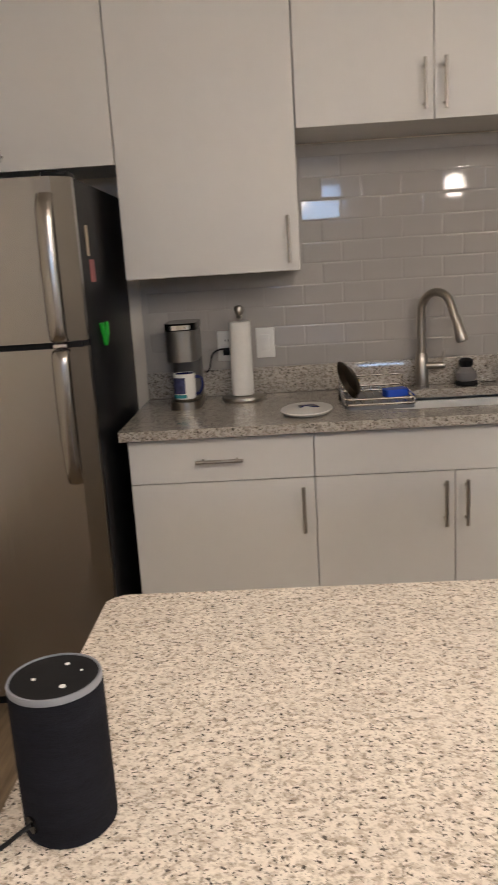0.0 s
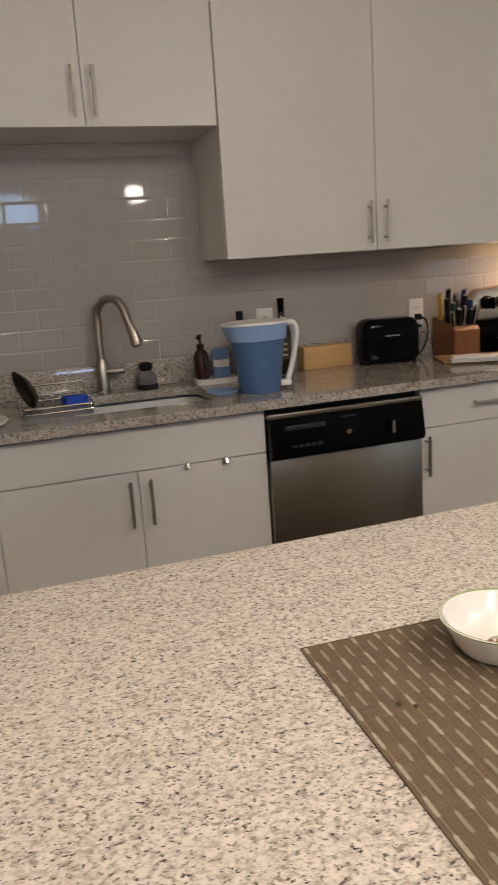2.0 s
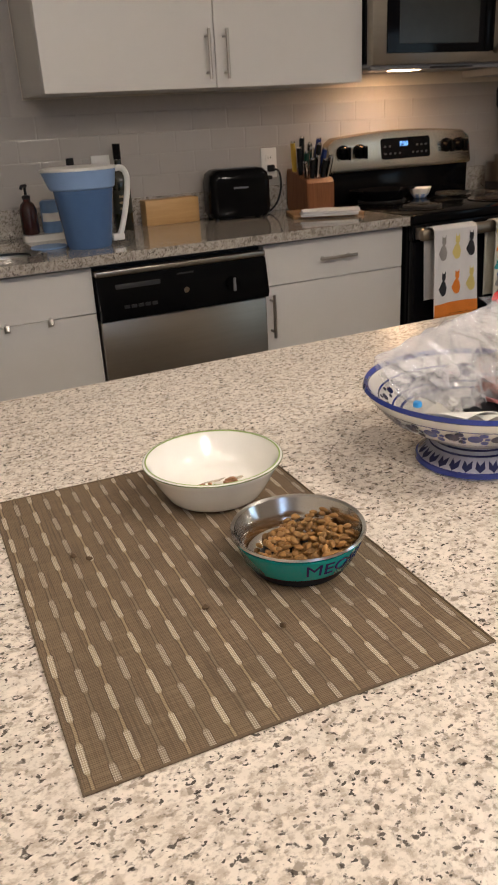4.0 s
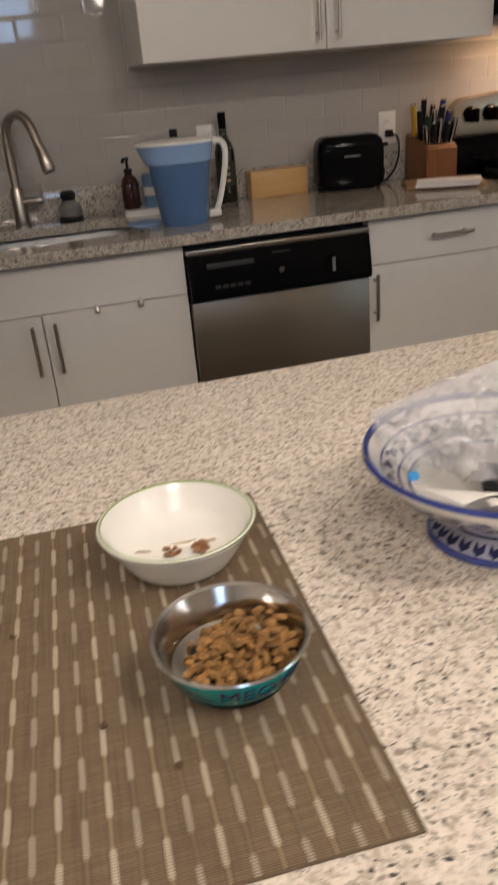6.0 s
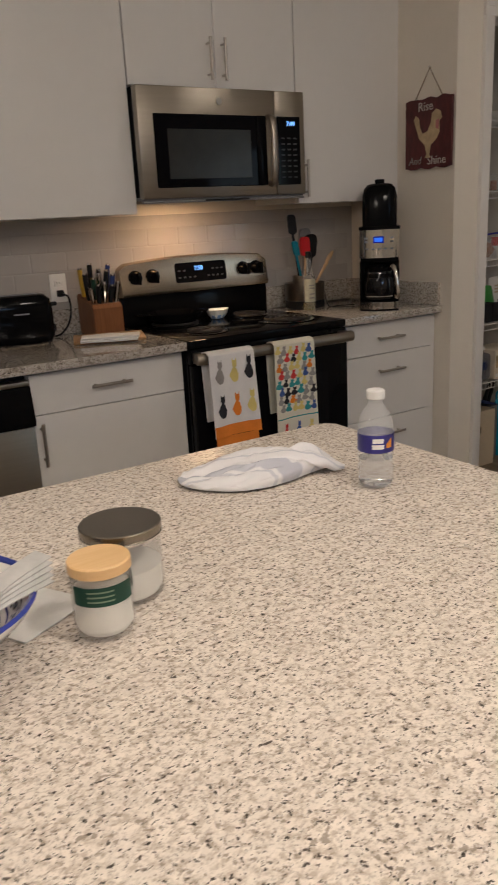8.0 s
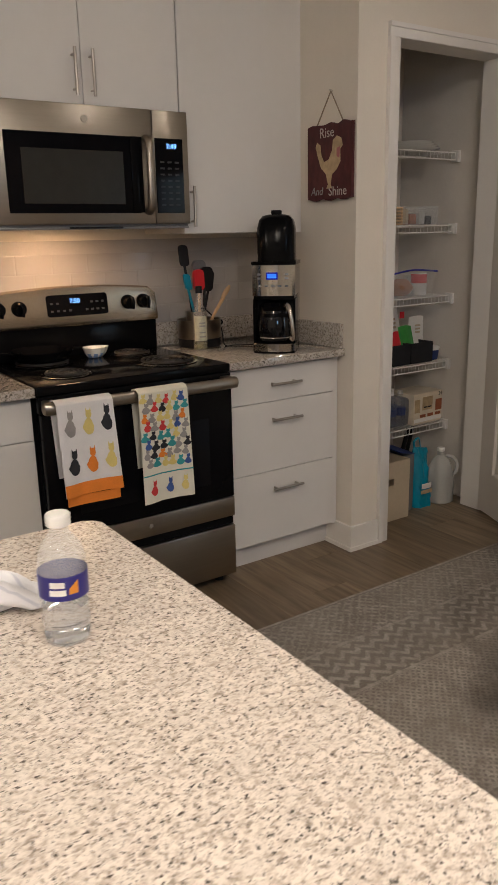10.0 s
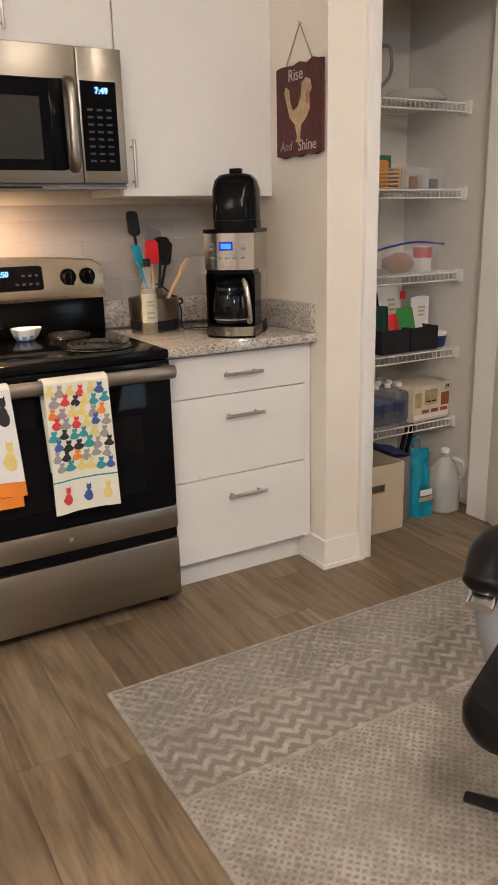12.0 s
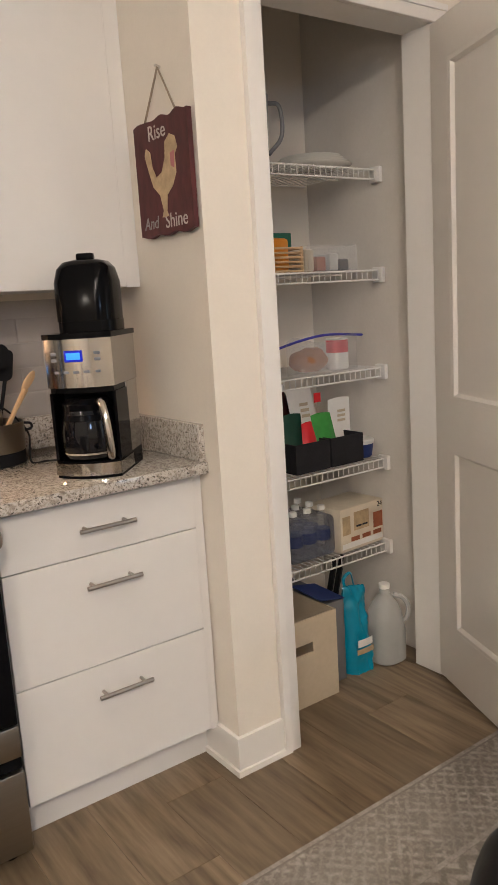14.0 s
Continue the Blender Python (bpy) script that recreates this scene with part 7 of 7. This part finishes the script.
part("label_shape", sheet(B(), lambda u, v: (0.0304 * math.cos(radians(262 + 22 * u)), 0.0304 * math.sin(radians(262 + 22 * u)), 0.072 + 0.017 * v * (0.4 + u * 0.6)), 8, 2), M_ORANGEP, lb)

# ---- pantry shelves ----
SX0, SX1, SY0, SY1 = 4.150, 4.962, -0.392, -0.012
SHZ = (0.400, 0.728, 1.070, 1.418, 1.762)


wire_me = finish("wire", tube(B(), [(0, SY1 - SY0, 0.0035), (0, 0.0, 0.0035), (0, -0.003, 0.0), (0, -0.003, -0.032)], 0.0018, 6), M_WIRE)


def wire_shelf(z):
    s = thing("wire_shelf", ((SX0 + SX1) / 2, SY0, z), "white coated wire pantry shelf", "shelf", "pantry shelves")
    w, d = (SX1 - SX0) / 2, SY1 - SY0
    for zz, nm in ((0.0, "top_rail"), (-0.032, "bottom_rail")):
        part(nm, tube(B(), [(-w, 0, zz), (w, 0, zz)], 0.0032, 8), M_WIRE, s)
    part("back_rail", tube(B(), [(-w, d, 0), (w, d, 0)], 0.0032, 8), M_WIRE, s)
    part("mid_rail", tube(B(), [(-w, d / 2, -0.004), (w, d / 2, -0.004)], 0.0032, 8), M_WIRE, s)
    n = 32
    for k in range(n + 1):
        o = new("wire", wire_me)
        o.parent = s
        o.matrix_basis = pose(-w + 0.006 + (2 * w - 0.012) * k / n, 0, 0)
    for sx in (-1, 1):
        part("end_bracket", box(B(), sx * (w + 0.002), sx * (w + 0.020), -0.018, 0.03, -0.042, 0.012, 0.003), M_WIRE, s)
    return s


for z in SHZ:
    wire_shelf(z)
T = 0.0056  # deck top above a shelf's level

# top shelf
pl = thing("serving_platter", (4.775, -0.27, SHZ[4] + T), "stack of white plates and platters", "plates")
for k in range(4):
    part("plate", shell(B(), [(0.08 - 0.004 * k, 0.010 * k), (0.14 - 0.012 * k, 0.012 + 0.010 * k), (0.143 - 0.012 * k, 0.015 + 0.010 * k), (0.08, 0.005 + 0.010 * k), (0.001, 0.004 + 0.010 * k)], 40), M_CERAMIC, pl)
pc = thing("glass_pitcher", (4.515, -0.28, SHZ[4] + T), "tall cloudy plastic pitcher", "pitcher")
part("body", shell(B(), [(0.05, 0), (0.055, 0.004), (0.062, 0.22), (0.059, 0.22), (0.052, 0.008)], 32), M_JUG, pc)
part("handle", tube(B(), smooth_path([(0.06, -0.02, 0.20), (0.10, -0.03, 0.19), (0.105, -0.03, 0.10), (0.055, -0.02, 0.04)], 6), 0.007, 10), M_GREYPL, pc)
# second shelf
bk_ = thing("wicker_basket", (4.575, -0.29, SHZ[3] + T), "small open tan basket with packets", "basket")
bm = B()
for k in range(6):
    lp = [(x, y, 0.004 + 0.015 * k) for x, y in rrect(-0.075, 0.075, -0.07, 0.07, 0.015, 4)]
    tube(bm, lp + [lp[0]], 0.004, 6)
part("weave", bm, M_SPOON, bk_)
for x, y in rrect(-0.075, 0.075, -0.07, 0.07, 0.015, 3):
    part("stake", tube(B(), [(x, y, 0.0), (x, y, 0.084)], 0.003, 6), M_SPOON, bk_)
solid("food_packet", box(B(), -0.05, 0.05, -0.02, 0.02, 0, 0.11, 0.012), M_ORANGEP, "orange food packet standing in basket", "packet", loc=(4.57, -0.31, SHZ[3] + T + 0.006), rz=15)
cbx = thing("clear_bin", (4.80, -0.26, SHZ[3] + T), "clear plastic storage bin with packets", "storage bin")
for a_ in ((-0.115, 0.115, -0.08, 0.08, 0, 0.003), (-0.115, 0.115, -0.08, -0.077, 0.003, 0.09), (-0.115, 0.115, 0.077, 0.08, 0.003, 0.09), (-0.115, -0.112, -0.077, 0.077, 0.003, 0.09), (0.112, 0.115, -0.077, 0.077, 0.003, 0.09)):
    part("side", box(B(), *a_), M_PLASTIC, cbx)
for x, mt, h in ((-0.085, M_TAN, 0.075), (-0.03, M_REDBROWN, 0.05), (0.03, M_PAPERG, 0.06), (0.08, M_DKGREY, 0.04)):
    solid("food_packet", box(B(), -0.022, 0.022, -0.05, 0.05, 0, h, 0.006), mt, "small food packet in the clear bin", "packet", loc=(4.80 + x, -0.26, SHZ[3] + T + 0.0035))
solid("tea_box", box(B(), -0.07, 0.07, -0.04, 0.04, 0, 0.15, 0.003), material("tea_green", (0.03, 0.16, 0.10), 0.5, var=0.4, grain=25), "green printed tea box at the back", "box", loc=(4.70, -0.11, SHZ[3] + T))
# third shelf
bg_ = thing("bread_bag", (4.715, -0.28, SHZ[2] + T), "bread rolls in clear bag with blue tie", "food bag")
bm = bmesh.new()
bmesh.ops.create_icosphere(bm, subdivisions=3, radius=0.06)
for v in bm.verts:
    v.co = Vector((v.co.x * 1.3, v.co.y, (v.co.z + 0.055) * 0.75)) * (1 + 0.12 * noise.noise(v.co * 30))
    v.co.z = max(0.001, v.co.z)
part("bread", bm, material("bread_brown", (0.36, 0.16, 0.07), 0.6, var=0.25, grain=30), bg_)
part("film", sheet(B(), lambda u, v: (-0.16 + 0.32 * u, -0.075 + 0.03 * math.sin(6 * u), 0.002 + 0.115 * v + 0.012 * math.sin(9 * u) * v), 22, 10), M_BAG, bg_)
part("tie", tube(B(), smooth_path([(-0.20, -0.06, 0.095), (-0.08, -0.07, 0.120), (0.04, -0.07, 0.130), (0.20, -0.07, 0.118)], 6), 0.0045, 8), material("indigo_zip", (0.05, 0.05, 0.35), 0.5, var=0.1), bg_, "blue-violet closure strip")
cn = thing("food_can", (4.845, -0.29, SHZ[2] + T), "red and white labelled food can", "can")
part("can", lathe(B(), [(0.038, 0), (0.040, 0.003), (0.040, 0.108), (0.038, 0.111), (0.002, 0.110)], 28), M_PAPER, cn)
part("label", hoop(B(), [(0.0405, 0.060), (0.0408, 0.061), (0.0408, 0.104), (0.0405, 0.105)], 28), M_RED, cn, "red label band")
solid("salt_box", box(B(), -0.03, 0.03, -0.03, 0.03, 0, 0.14, 0.004), M_BLACKM, "dark packet at the shelf end", "packet", loc=(4.53, -0.16, SHZ[2] + T))
# fourth shelf
for x, y in ((4.640, -0.285), (4.805, -0.285)):
    sbn = thing("fabric_bin", (x, y, SHZ[1] + T), "dark grey open fabric storage bin", "storage bin", "fabric bins")
    for a_ in ((-0.078, 0.078, -0.085, 0.085, 0, 0.006), (-0.078, 0.078, -0.085, -0.08, 0.006, 0.105), (-0.078, 0.078, 0.08, 0.085, 0.006, 0.105), (-0.078, -0.073, -0.08, 0.08, 0.006, 0.105), (0.073, 0.078, -0.08, 0.08, 0.006, 0.105)):
        part("side", box(B(), *a_), M_DKGREY, sbn)
pk = [(4.605, -0.31, 0.19, 0.04, M_GREENL, "dark green snack pouch in grey bin"), (4.668, -0.33, 0.155, 0.028, M_RED, "red snack pouch in grey bin"), (4.755, -0.33, 0.18, 0.04, material("bright_green", (0.04, 0.27, 0.05), 0.4, var=0.2), "bright green snack pouch in grey bin"), (4.855, -0.27, 0.215, 0.046, M_PAPER, "tall white printed food pouch"), (4.752, -0.235, 0.265, 0.05, M_PAPER, "tall white pouch with red corner")]
for x, y, h, w, mt, lb in pk:
    def pouch(u, v, w=w, h=h, s=1):
        wr = 0.006 * noise.noise(Vector((u * 5 + h * 90, v * 6, s)))
        return ((2 * u - 1) * w * 1.3 * (1 - 0.10 * v) + h * 0.15 * v * math.sin(h * 300), s * (0.020 * math.sin(math.pi * u) + wr) * (1 - v) ** 0.7 + 0.03 * v, h * v + 0.006 * math.sin(3 * u))
    pch = thing("snack_pouch", (x, y, SHZ[1] + T + 0.0065), lb, "food pouch")
    part("front", sheet(B(), lambda u, v, p=pouch: p(u, v, s=-1), 10, 10), mt, pch)
    part("back", sheet(B(), lambda u, v, p=pouch: p(u, v, s=1), 10, 10), mt, pch)
    if mt is M_PAPER:
        for q in (0.62, 0.70, 0.78):
            part("label_bar", sheet(B(), lambda u, v, q=q: (-0.022 + 0.040 * u + h * 0.15 * q * math.sin(h * 300), 0.03 * q - 0.016, h * (q + 0.045 * v)), 4, 1), M_TAN, pch)
    if w == 0.05:
        part("corner_print", sheet(B(), lambda u, v: (0.008 + 0.034 * u, -0.010, 0.215 + 0.035 * v), 4, 2), M_RED, pch)
for x in (4.575, 4.685):
    db = thing("syrup_bottle", (x, -0.14, SHZ[1] + T), "dark brown syrup bottle with white cap", "bottle", "syrup bottles")
    part("label", sheet(B(), lambda u, v: (0.0486 * math.cos(radians(215 + 80 * u)), 0.0486 * math.sin(radians(215 + 80 * u)), 0.10 + 0.07 * v), 10, 1), M_NAVYBOX, db)
    part("bottle", lathe(B(), [(0.045, 0), (0.048, 0.005), (0.048, 0.19), (0.03, 0.24), (0.016, 0.265)], 26), M_AMBER, db)
    part("cap", lathe(B(), [(0.018, 0.266), (0.018, 0.29), (0.015, 0.292)], 18), M_WHITE, db)
tb_ = thing("spread_tub", (4.922, -0.30, SHZ[1] + T), "round blue tub with white lid", "tub")
part("tub", lathe(B(), [(0.048, 0), (0.052, 0.004), (0.058, 0.052)], 30), M_NAVYBOX, tb_)
part("lid", lathe(B(), [(0.060, 0.0525), (0.061, 0.066), (0.056, 0.070), (0.002, 0.070)], 30), M_WHITE, tb_)
# fifth shelf
wp = thing("water_pack", (4.635, -0.25, SHZ[0] + T), "shrink-wrapped pack of small water bottles", "bottle pack")
for ix in range(3):
    for iy in range(3):
        x, y = -0.066 + 0.066 * ix, -0.075 + 0.066 * iy
        bb = part("bottle", lathe(B(), [(0.028, 0), (0.030, 0.006), (0.030, 0.125), (0.014, 0.16), (0.0125, 0.17)], 18, x, y), M_PLASTIC, wp)
        part("cap", lathe(B(), [(0.0145, 0.1705), (0.0145, 0.186), (0.012, 0.187)], 14, x, y), M_WHITE, bb)
        part("label", lathe(B(), [(0.0306, 0.06), (0.0306, 0.10)], 18, x, y), M_NAVYBOX, bb)
part("wrap", box(B(), -0.105, 0.105, -0.113, 0.093, 0.001, 0.152, 0.02), material("wrap_film", (0.10, 0.12, 0.20), 0.12, var=0.1, grain=40, bump=0.6, alpha=0.35, spec=0.8), wp, "clear crinkled shrink wrap")
cx_ = thing("cereal_case", (4.855, -0.29, SHZ[0] + T), "tan and white printed cardboard case", "box", rz=3)
part("carton", box(B(), -0.115, 0.115, -0.085, 0.085, 0, 0.165, 0.003), material("case_card", (0.66, 0.58, 0.46), 0.6, var=0.18, grain=14), cx_)
for x, z, w, h, mt in ((-0.005, 0.108, 0.04, 0.035, M_CREAM), (0.085, 0.09, 0.025, 0.03, M_REDBROWN), (-0.085, 0.10, 0.020, 0.035, M_CREAM), (0.0, 0.022, 0.108, 0.010, M_PAPER), (-0.04, 0.043, 0.022, 0.008, M_REDBROWN), (0.02, 0.043, 0.022, 0.008, M_REDBROWN), (0.08, 0.043, 0.022, 0.008, M_REDBROWN)):
    part("print", box(B(), x - w, x + w, -0.0862, -0.0851, z - h, z + h), mt, cx_)
part("number", bend(text_bm("24", 0.028), lambda px, py, pz: (0.095 + px, -0.0864 - pz, 0.148 + py)), M_INK, cx_)
for x in (-0.02, 0.012):
    part("print", box(B(), x - 0.014, x + 0.014, -0.0870, -0.0863, 0.085, 0.092), M_INK, cx_)
# pantry floor
bxx = thing("cardboard_bin", (4.395, -0.385, 0), "beige open card bin with handle hole", "storage box", rz=0)
for a_ in ((-0.14, 0.155, -0.17, 0.17, 0, 0.006), (-0.14, -0.134, -0.17, 0.17, 0.006, 0.305), (0.149, 0.155, -0.17, 0.17, 0.006, 0.305), (-0.134, 0.149, 0.164, 0.17, 0.006, 0.305)):
    part("side", box(B(), *a_), M_TAN, bxx)
bm = B()
for a_ in ((-0.134, -0.035, -0.17, -0.164, 0.006, 0.305), (0.05, 0.149, -0.17, -0.164, 0.006, 0.305), (-0.035, 0.05, -0.17, -0.164, 0.006, 0.185), (-0.035, 0.05, -0.17, -0.164, 0.22, 0.305)):
    box(bm, *a_)
part("front", bm, M_TAN, bxx)
nb = thing("navy_carton", (4.592, -0.33, 0), "tall open navy and grey carton", "box")
part("carton", box(B(), -0.04, 0.045, -0.17, 0.14, 0, 0.30, 0.002), material("carton_grey", (0.16, 0.155, 0.16), 0.6, var=0.1), nb)
fl = sheet(B(), lambda u, v: (-0.075 + 0.125 * u, -0.17 + 0.16 * v - 0.02 * (1 - u), 0.3025 + 0.03 * (1 - u) + 0.008 * v), 6, 6, 0.003)
part("flap", fl, M_NAVYBOX, nb, "navy blue flap folded over")
bgc = thing("litter_bag", (4.715, -0.465, 0), "shiny teal-blue plastic bag standing upright", "bag")
def bagc(side):
    def fn(u, v):
        w = 0.060 - 0.010 * v ** 2 + 0.004 * math.sin(9 * v)
        th = (0.046 * (1 - v ** 2.2) + 0.004) * min(1.0, 4.5 * u, 4.5 * (1 - u)) ** 0.5
        wr = 0.010 * noise.noise(Vector((u * 4, v * 7, 2.0 + side))) + 0.008 * (abs(noise.noise(Vector((u * 7 + v * 3, v * 9, 5.0 + side)))) - 0.2)
        return ((2 * u - 1) * w + 0.02 * v * v + wr * 0.4, side * (th + wr) + 0.02 * v, 0.315 * v * (1 - 0.06 * u * v))
    return fn


bm = sheet(B(), bagc(-1), 22, 34)
sheet(bm, bagc(1), 22, 34)
part("bag", bm, M_BAGBLUE, bgc)
part("handle_loop", tube(B(), smooth_path([(-0.02, 0.02, 0.305), (-0.03, 0.015, 0.345), (0.0, 0.012, 0.36), (0.02, 0.018, 0.31)], 5), 0.006, 8, 0.5), M_BAGBLUE, bgc)
part("label_bar", sheet(B(), lambda u, v: (-0.035 + 0.07 * u, -0.0545 - 0.003 * math.sin(math.pi * u), 0.105 + 0.028 * v), 8, 2), M_PAPER, bgc, "white lettering bar")
part("label_bar", sheet(B(), lambda u, v: (-0.04 + 0.08 * u, -0.0545 - 0.003 * math.sin(math.pi * u), 0.078 + 0.020 * v), 8, 2), M_CREAM, bgc)
jg = thing("water_jug", (4.852, -0.485, 0), "cloudy plastic gallon jug, part full", "jug")
def squarish(a, z):
    q = 0.10 * (abs(math.sin(2 * a)) - 0.5) if z < 0.19 else 0.0
    return 1 + q - (0.10 * max(0, math.cos(a + 0.8)) ** 6 if 0.12 < z < 0.2 else 0)


part("jug", lathe(B(), [(0.064, 0), (0.070, 0.006), (0.070, 0.06), (0.0705, 0.11), (0.070, 0.15), (0.064, 0.185), (0.050, 0.215), (0.030, 0.243), (0.019, 0.255), (0.018, 0.275)], 40, wob=squarish), M_JUG, jg)
part("water_fill", lathe(B(), [(0.062, 0.004), (0.068, 0.008), (0.068, 0.10), (0.002, 0.1005)], 40, wob=squarish), material("grey_water", (0.42, 0.42, 0.40), 0.2, var=0.05, alpha=0.5), jg, "water inside")
part("handle", tube(B(), smooth_path([(0.022, -0.022, 0.250), (0.046, -0.046, 0.238), (0.060, -0.060, 0.205), (0.056, -0.056, 0.165), (0.046, -0.046, 0.150)], 5), 0.009, 10), M_JUG, jg)
part("cap", lathe(B(), [(0.020, 0.2755), (0.020, 0.292), (0.016, 0.294)], 18), M_WHITE, jg)
hd_ = thing("hand_brush", (4.735, -0.25, 0), "black handled brushes behind the bag", "brush")
for x in (0.0, 0.035):
    part("handle", tube(B(), [(x, 0.0, 0.012), (x - 0.02, -0.11, 0.34), (x - 0.025, -0.13, 0.40)], [0.012, 0.011, 0.009], 8), M_BLACKM, hd_)
    part("bristles", box(B(), x - 0.016, x + 0.016, -0.03, 0.03, 0, 0.02, 0.003), M_DKGREY, hd_)

# ---- tiles on the back wall ----
TW, TH, TG = 0.1516, 0.0761, 0.0016


def tile_mesh(w):
    """One glazed tile, slightly pillowed: its face rolls over towards all four edges."""
    h, e, lo, hi = TH / 2, 0.007, -0.0040, -0.0046
    xs, zs = (-w / 2, -w / 2 + e, w / 2 - e, w / 2), (-h, -h + e, h - e, h)
    bm = B()
    gv = [[bm.verts.new((x, hi if i in (1, 2) and k in (1, 2) else lo, z)) for k, z in enumerate(zs)] for i, x in enumerate(xs)]
    for i in range(3):
        for k in range(3):
            bm.faces.new((gv[i][k], gv[i + 1][k], gv[i + 1][k + 1], gv[i][k + 1]))
    bk_v = [bm.verts.new((x, 0.0, z)) for x, z in ((xs[0], zs[0]), (xs[3], zs[0]), (xs[3], zs[3]), (xs[0], zs[3]))]
    fv = [bm.verts.new((x, lo, z)) for x, z in ((xs[0], zs[0]), (xs[3], zs[0]), (xs[3], zs[3]), (xs[0], zs[3]))]
    for i in range(4):
        bm.faces.new((bk_v[i], bk_v[(i + 1) % 4], fv[(i + 1) % 4], fv[i]))
    me = bpy.data.meshes.new("tile")
    bm.to_mesh(me)
    bm.free()
    me.materials.append(M_TILE)
    tilt_e = math.tan(radians(13))
    nrm = []
    for p in me.polygons:
        p.use_smooth = True
        for li in p.loop_indices:
            v = me.vertices[me.loops[li].vertex_index].co
            if abs(p.normal.y) < 0.5:
                nrm.append(tuple(p.normal))
            else:
                ex = 0 if abs(v.x) < w / 2 - e / 2 else math.copysign(tilt_e, v.x)
                ez = 0 if abs(v.z) < h - e / 2 else math.copysign(tilt_e, v.z)
                nrm.append(tuple(Vector((ex, -1.0, ez)).normalized()))
    me.normals_split_custom_set(nrm)
    return me


tile_me = tile_mesh(TW)
half_me = tile_mesh(TW / 2 - TG / 2)
grout = box(B(), -0.09, 4.028, -0.0078, -0.0005, 1.018, 1.384)
box(grout, 0.532, 1.434, -0.0078, -0.0005, 1.384, 1.838)
box(grout, 2.664, 3.434, -0.0078, -0.0005, 0.92, 1.018)
g_ = part("grout", grout, M_GROUT, wall_n, "grey grout behind the tiles")
rnd = random.Random(3)
px_, pz_ = TW + TG, TH + TG
row = 0
z = 1.0185 + TG + TH / 2
while z + TH / 2 < 1.84:
    x0, x1 = (-0.09, 4.03) if z + TH / 2 < 1.40 else (0.53, 1.437)
    x = 0.547 + (px_ / 2 if row % 2 else 0) - px_ * 12
    while x < x1:
        if x - TW / 2 >= x0 - 0.03 and x + TW / 2 <= x1 + 0.03 and not (x + TW / 2 > x1 or x - TW / 2 < x0):
            o = new("tile", tile_me)
            o.parent = wall_n
            o.matrix_basis = pose(x, -0.0045, z, rnd.gauss(0, 0.22), 0, rnd.gauss(0, 0.22))
        elif x + TW / 4 <= x1 and x + TW / 2 > x1 and x - TW / 2 < x1:
            o = new("tile", half_me)
            o.parent = wall_n
            o.matrix_basis = pose(x - TW / 4, -0.0045, z, rnd.gauss(0, 0.22), 0, rnd.gauss(0, 0.22))
        elif x - TW / 4 >= x0 and x - TW / 2 < x0:
            o = new("tile", half_me)
            o.parent = wall_n
            o.matrix_basis = pose(x + TW / 4, -0.0045, z, rnd.gauss(0, 0.22), 0, rnd.gauss(0, 0.22))
        x += px_
    z += pz_
    row += 1

# ---- floor planks ----
PW, PL = 0.182, 1.22
plank_me = finish("plank", box(B(), -PW / 2 + 0.0004, PW / 2 - 0.0004, -PL / 2 + 0.0004, PL / 2 - 0.0004, -0.012, 0.0, 0.0007, 1), M_OAK)
rest = B()
rnd = random.Random(8)
nx = int(8.0 / PW)
for i in range(nx + 1):
    x = -1.3 + PW * (i + 0.5)
    y = -8.2 + rnd.uniform(-1.2, 0)
    while y < 0.2:
        if x > 2.2 and x < 5.3 and y + PL > -3.6 and y + PL < 0.19:
            o = new("plank", plank_me)
            o.parent = floor
            o.matrix_basis = pose(x, y + PL / 2, 0, 0, 0, 180 * rnd.randint(0, 1))
        else:
            box(rest, x - PW / 2 + 0.0004, x + PW / 2 - 0.0004, y + 0.0004, min(0.19, y + PL - 0.0004), -0.012, 0.0)
        y += PL
r_ = part("plank_field", rest, M_OAK, floor)
tagged(r_, kind="stuff")
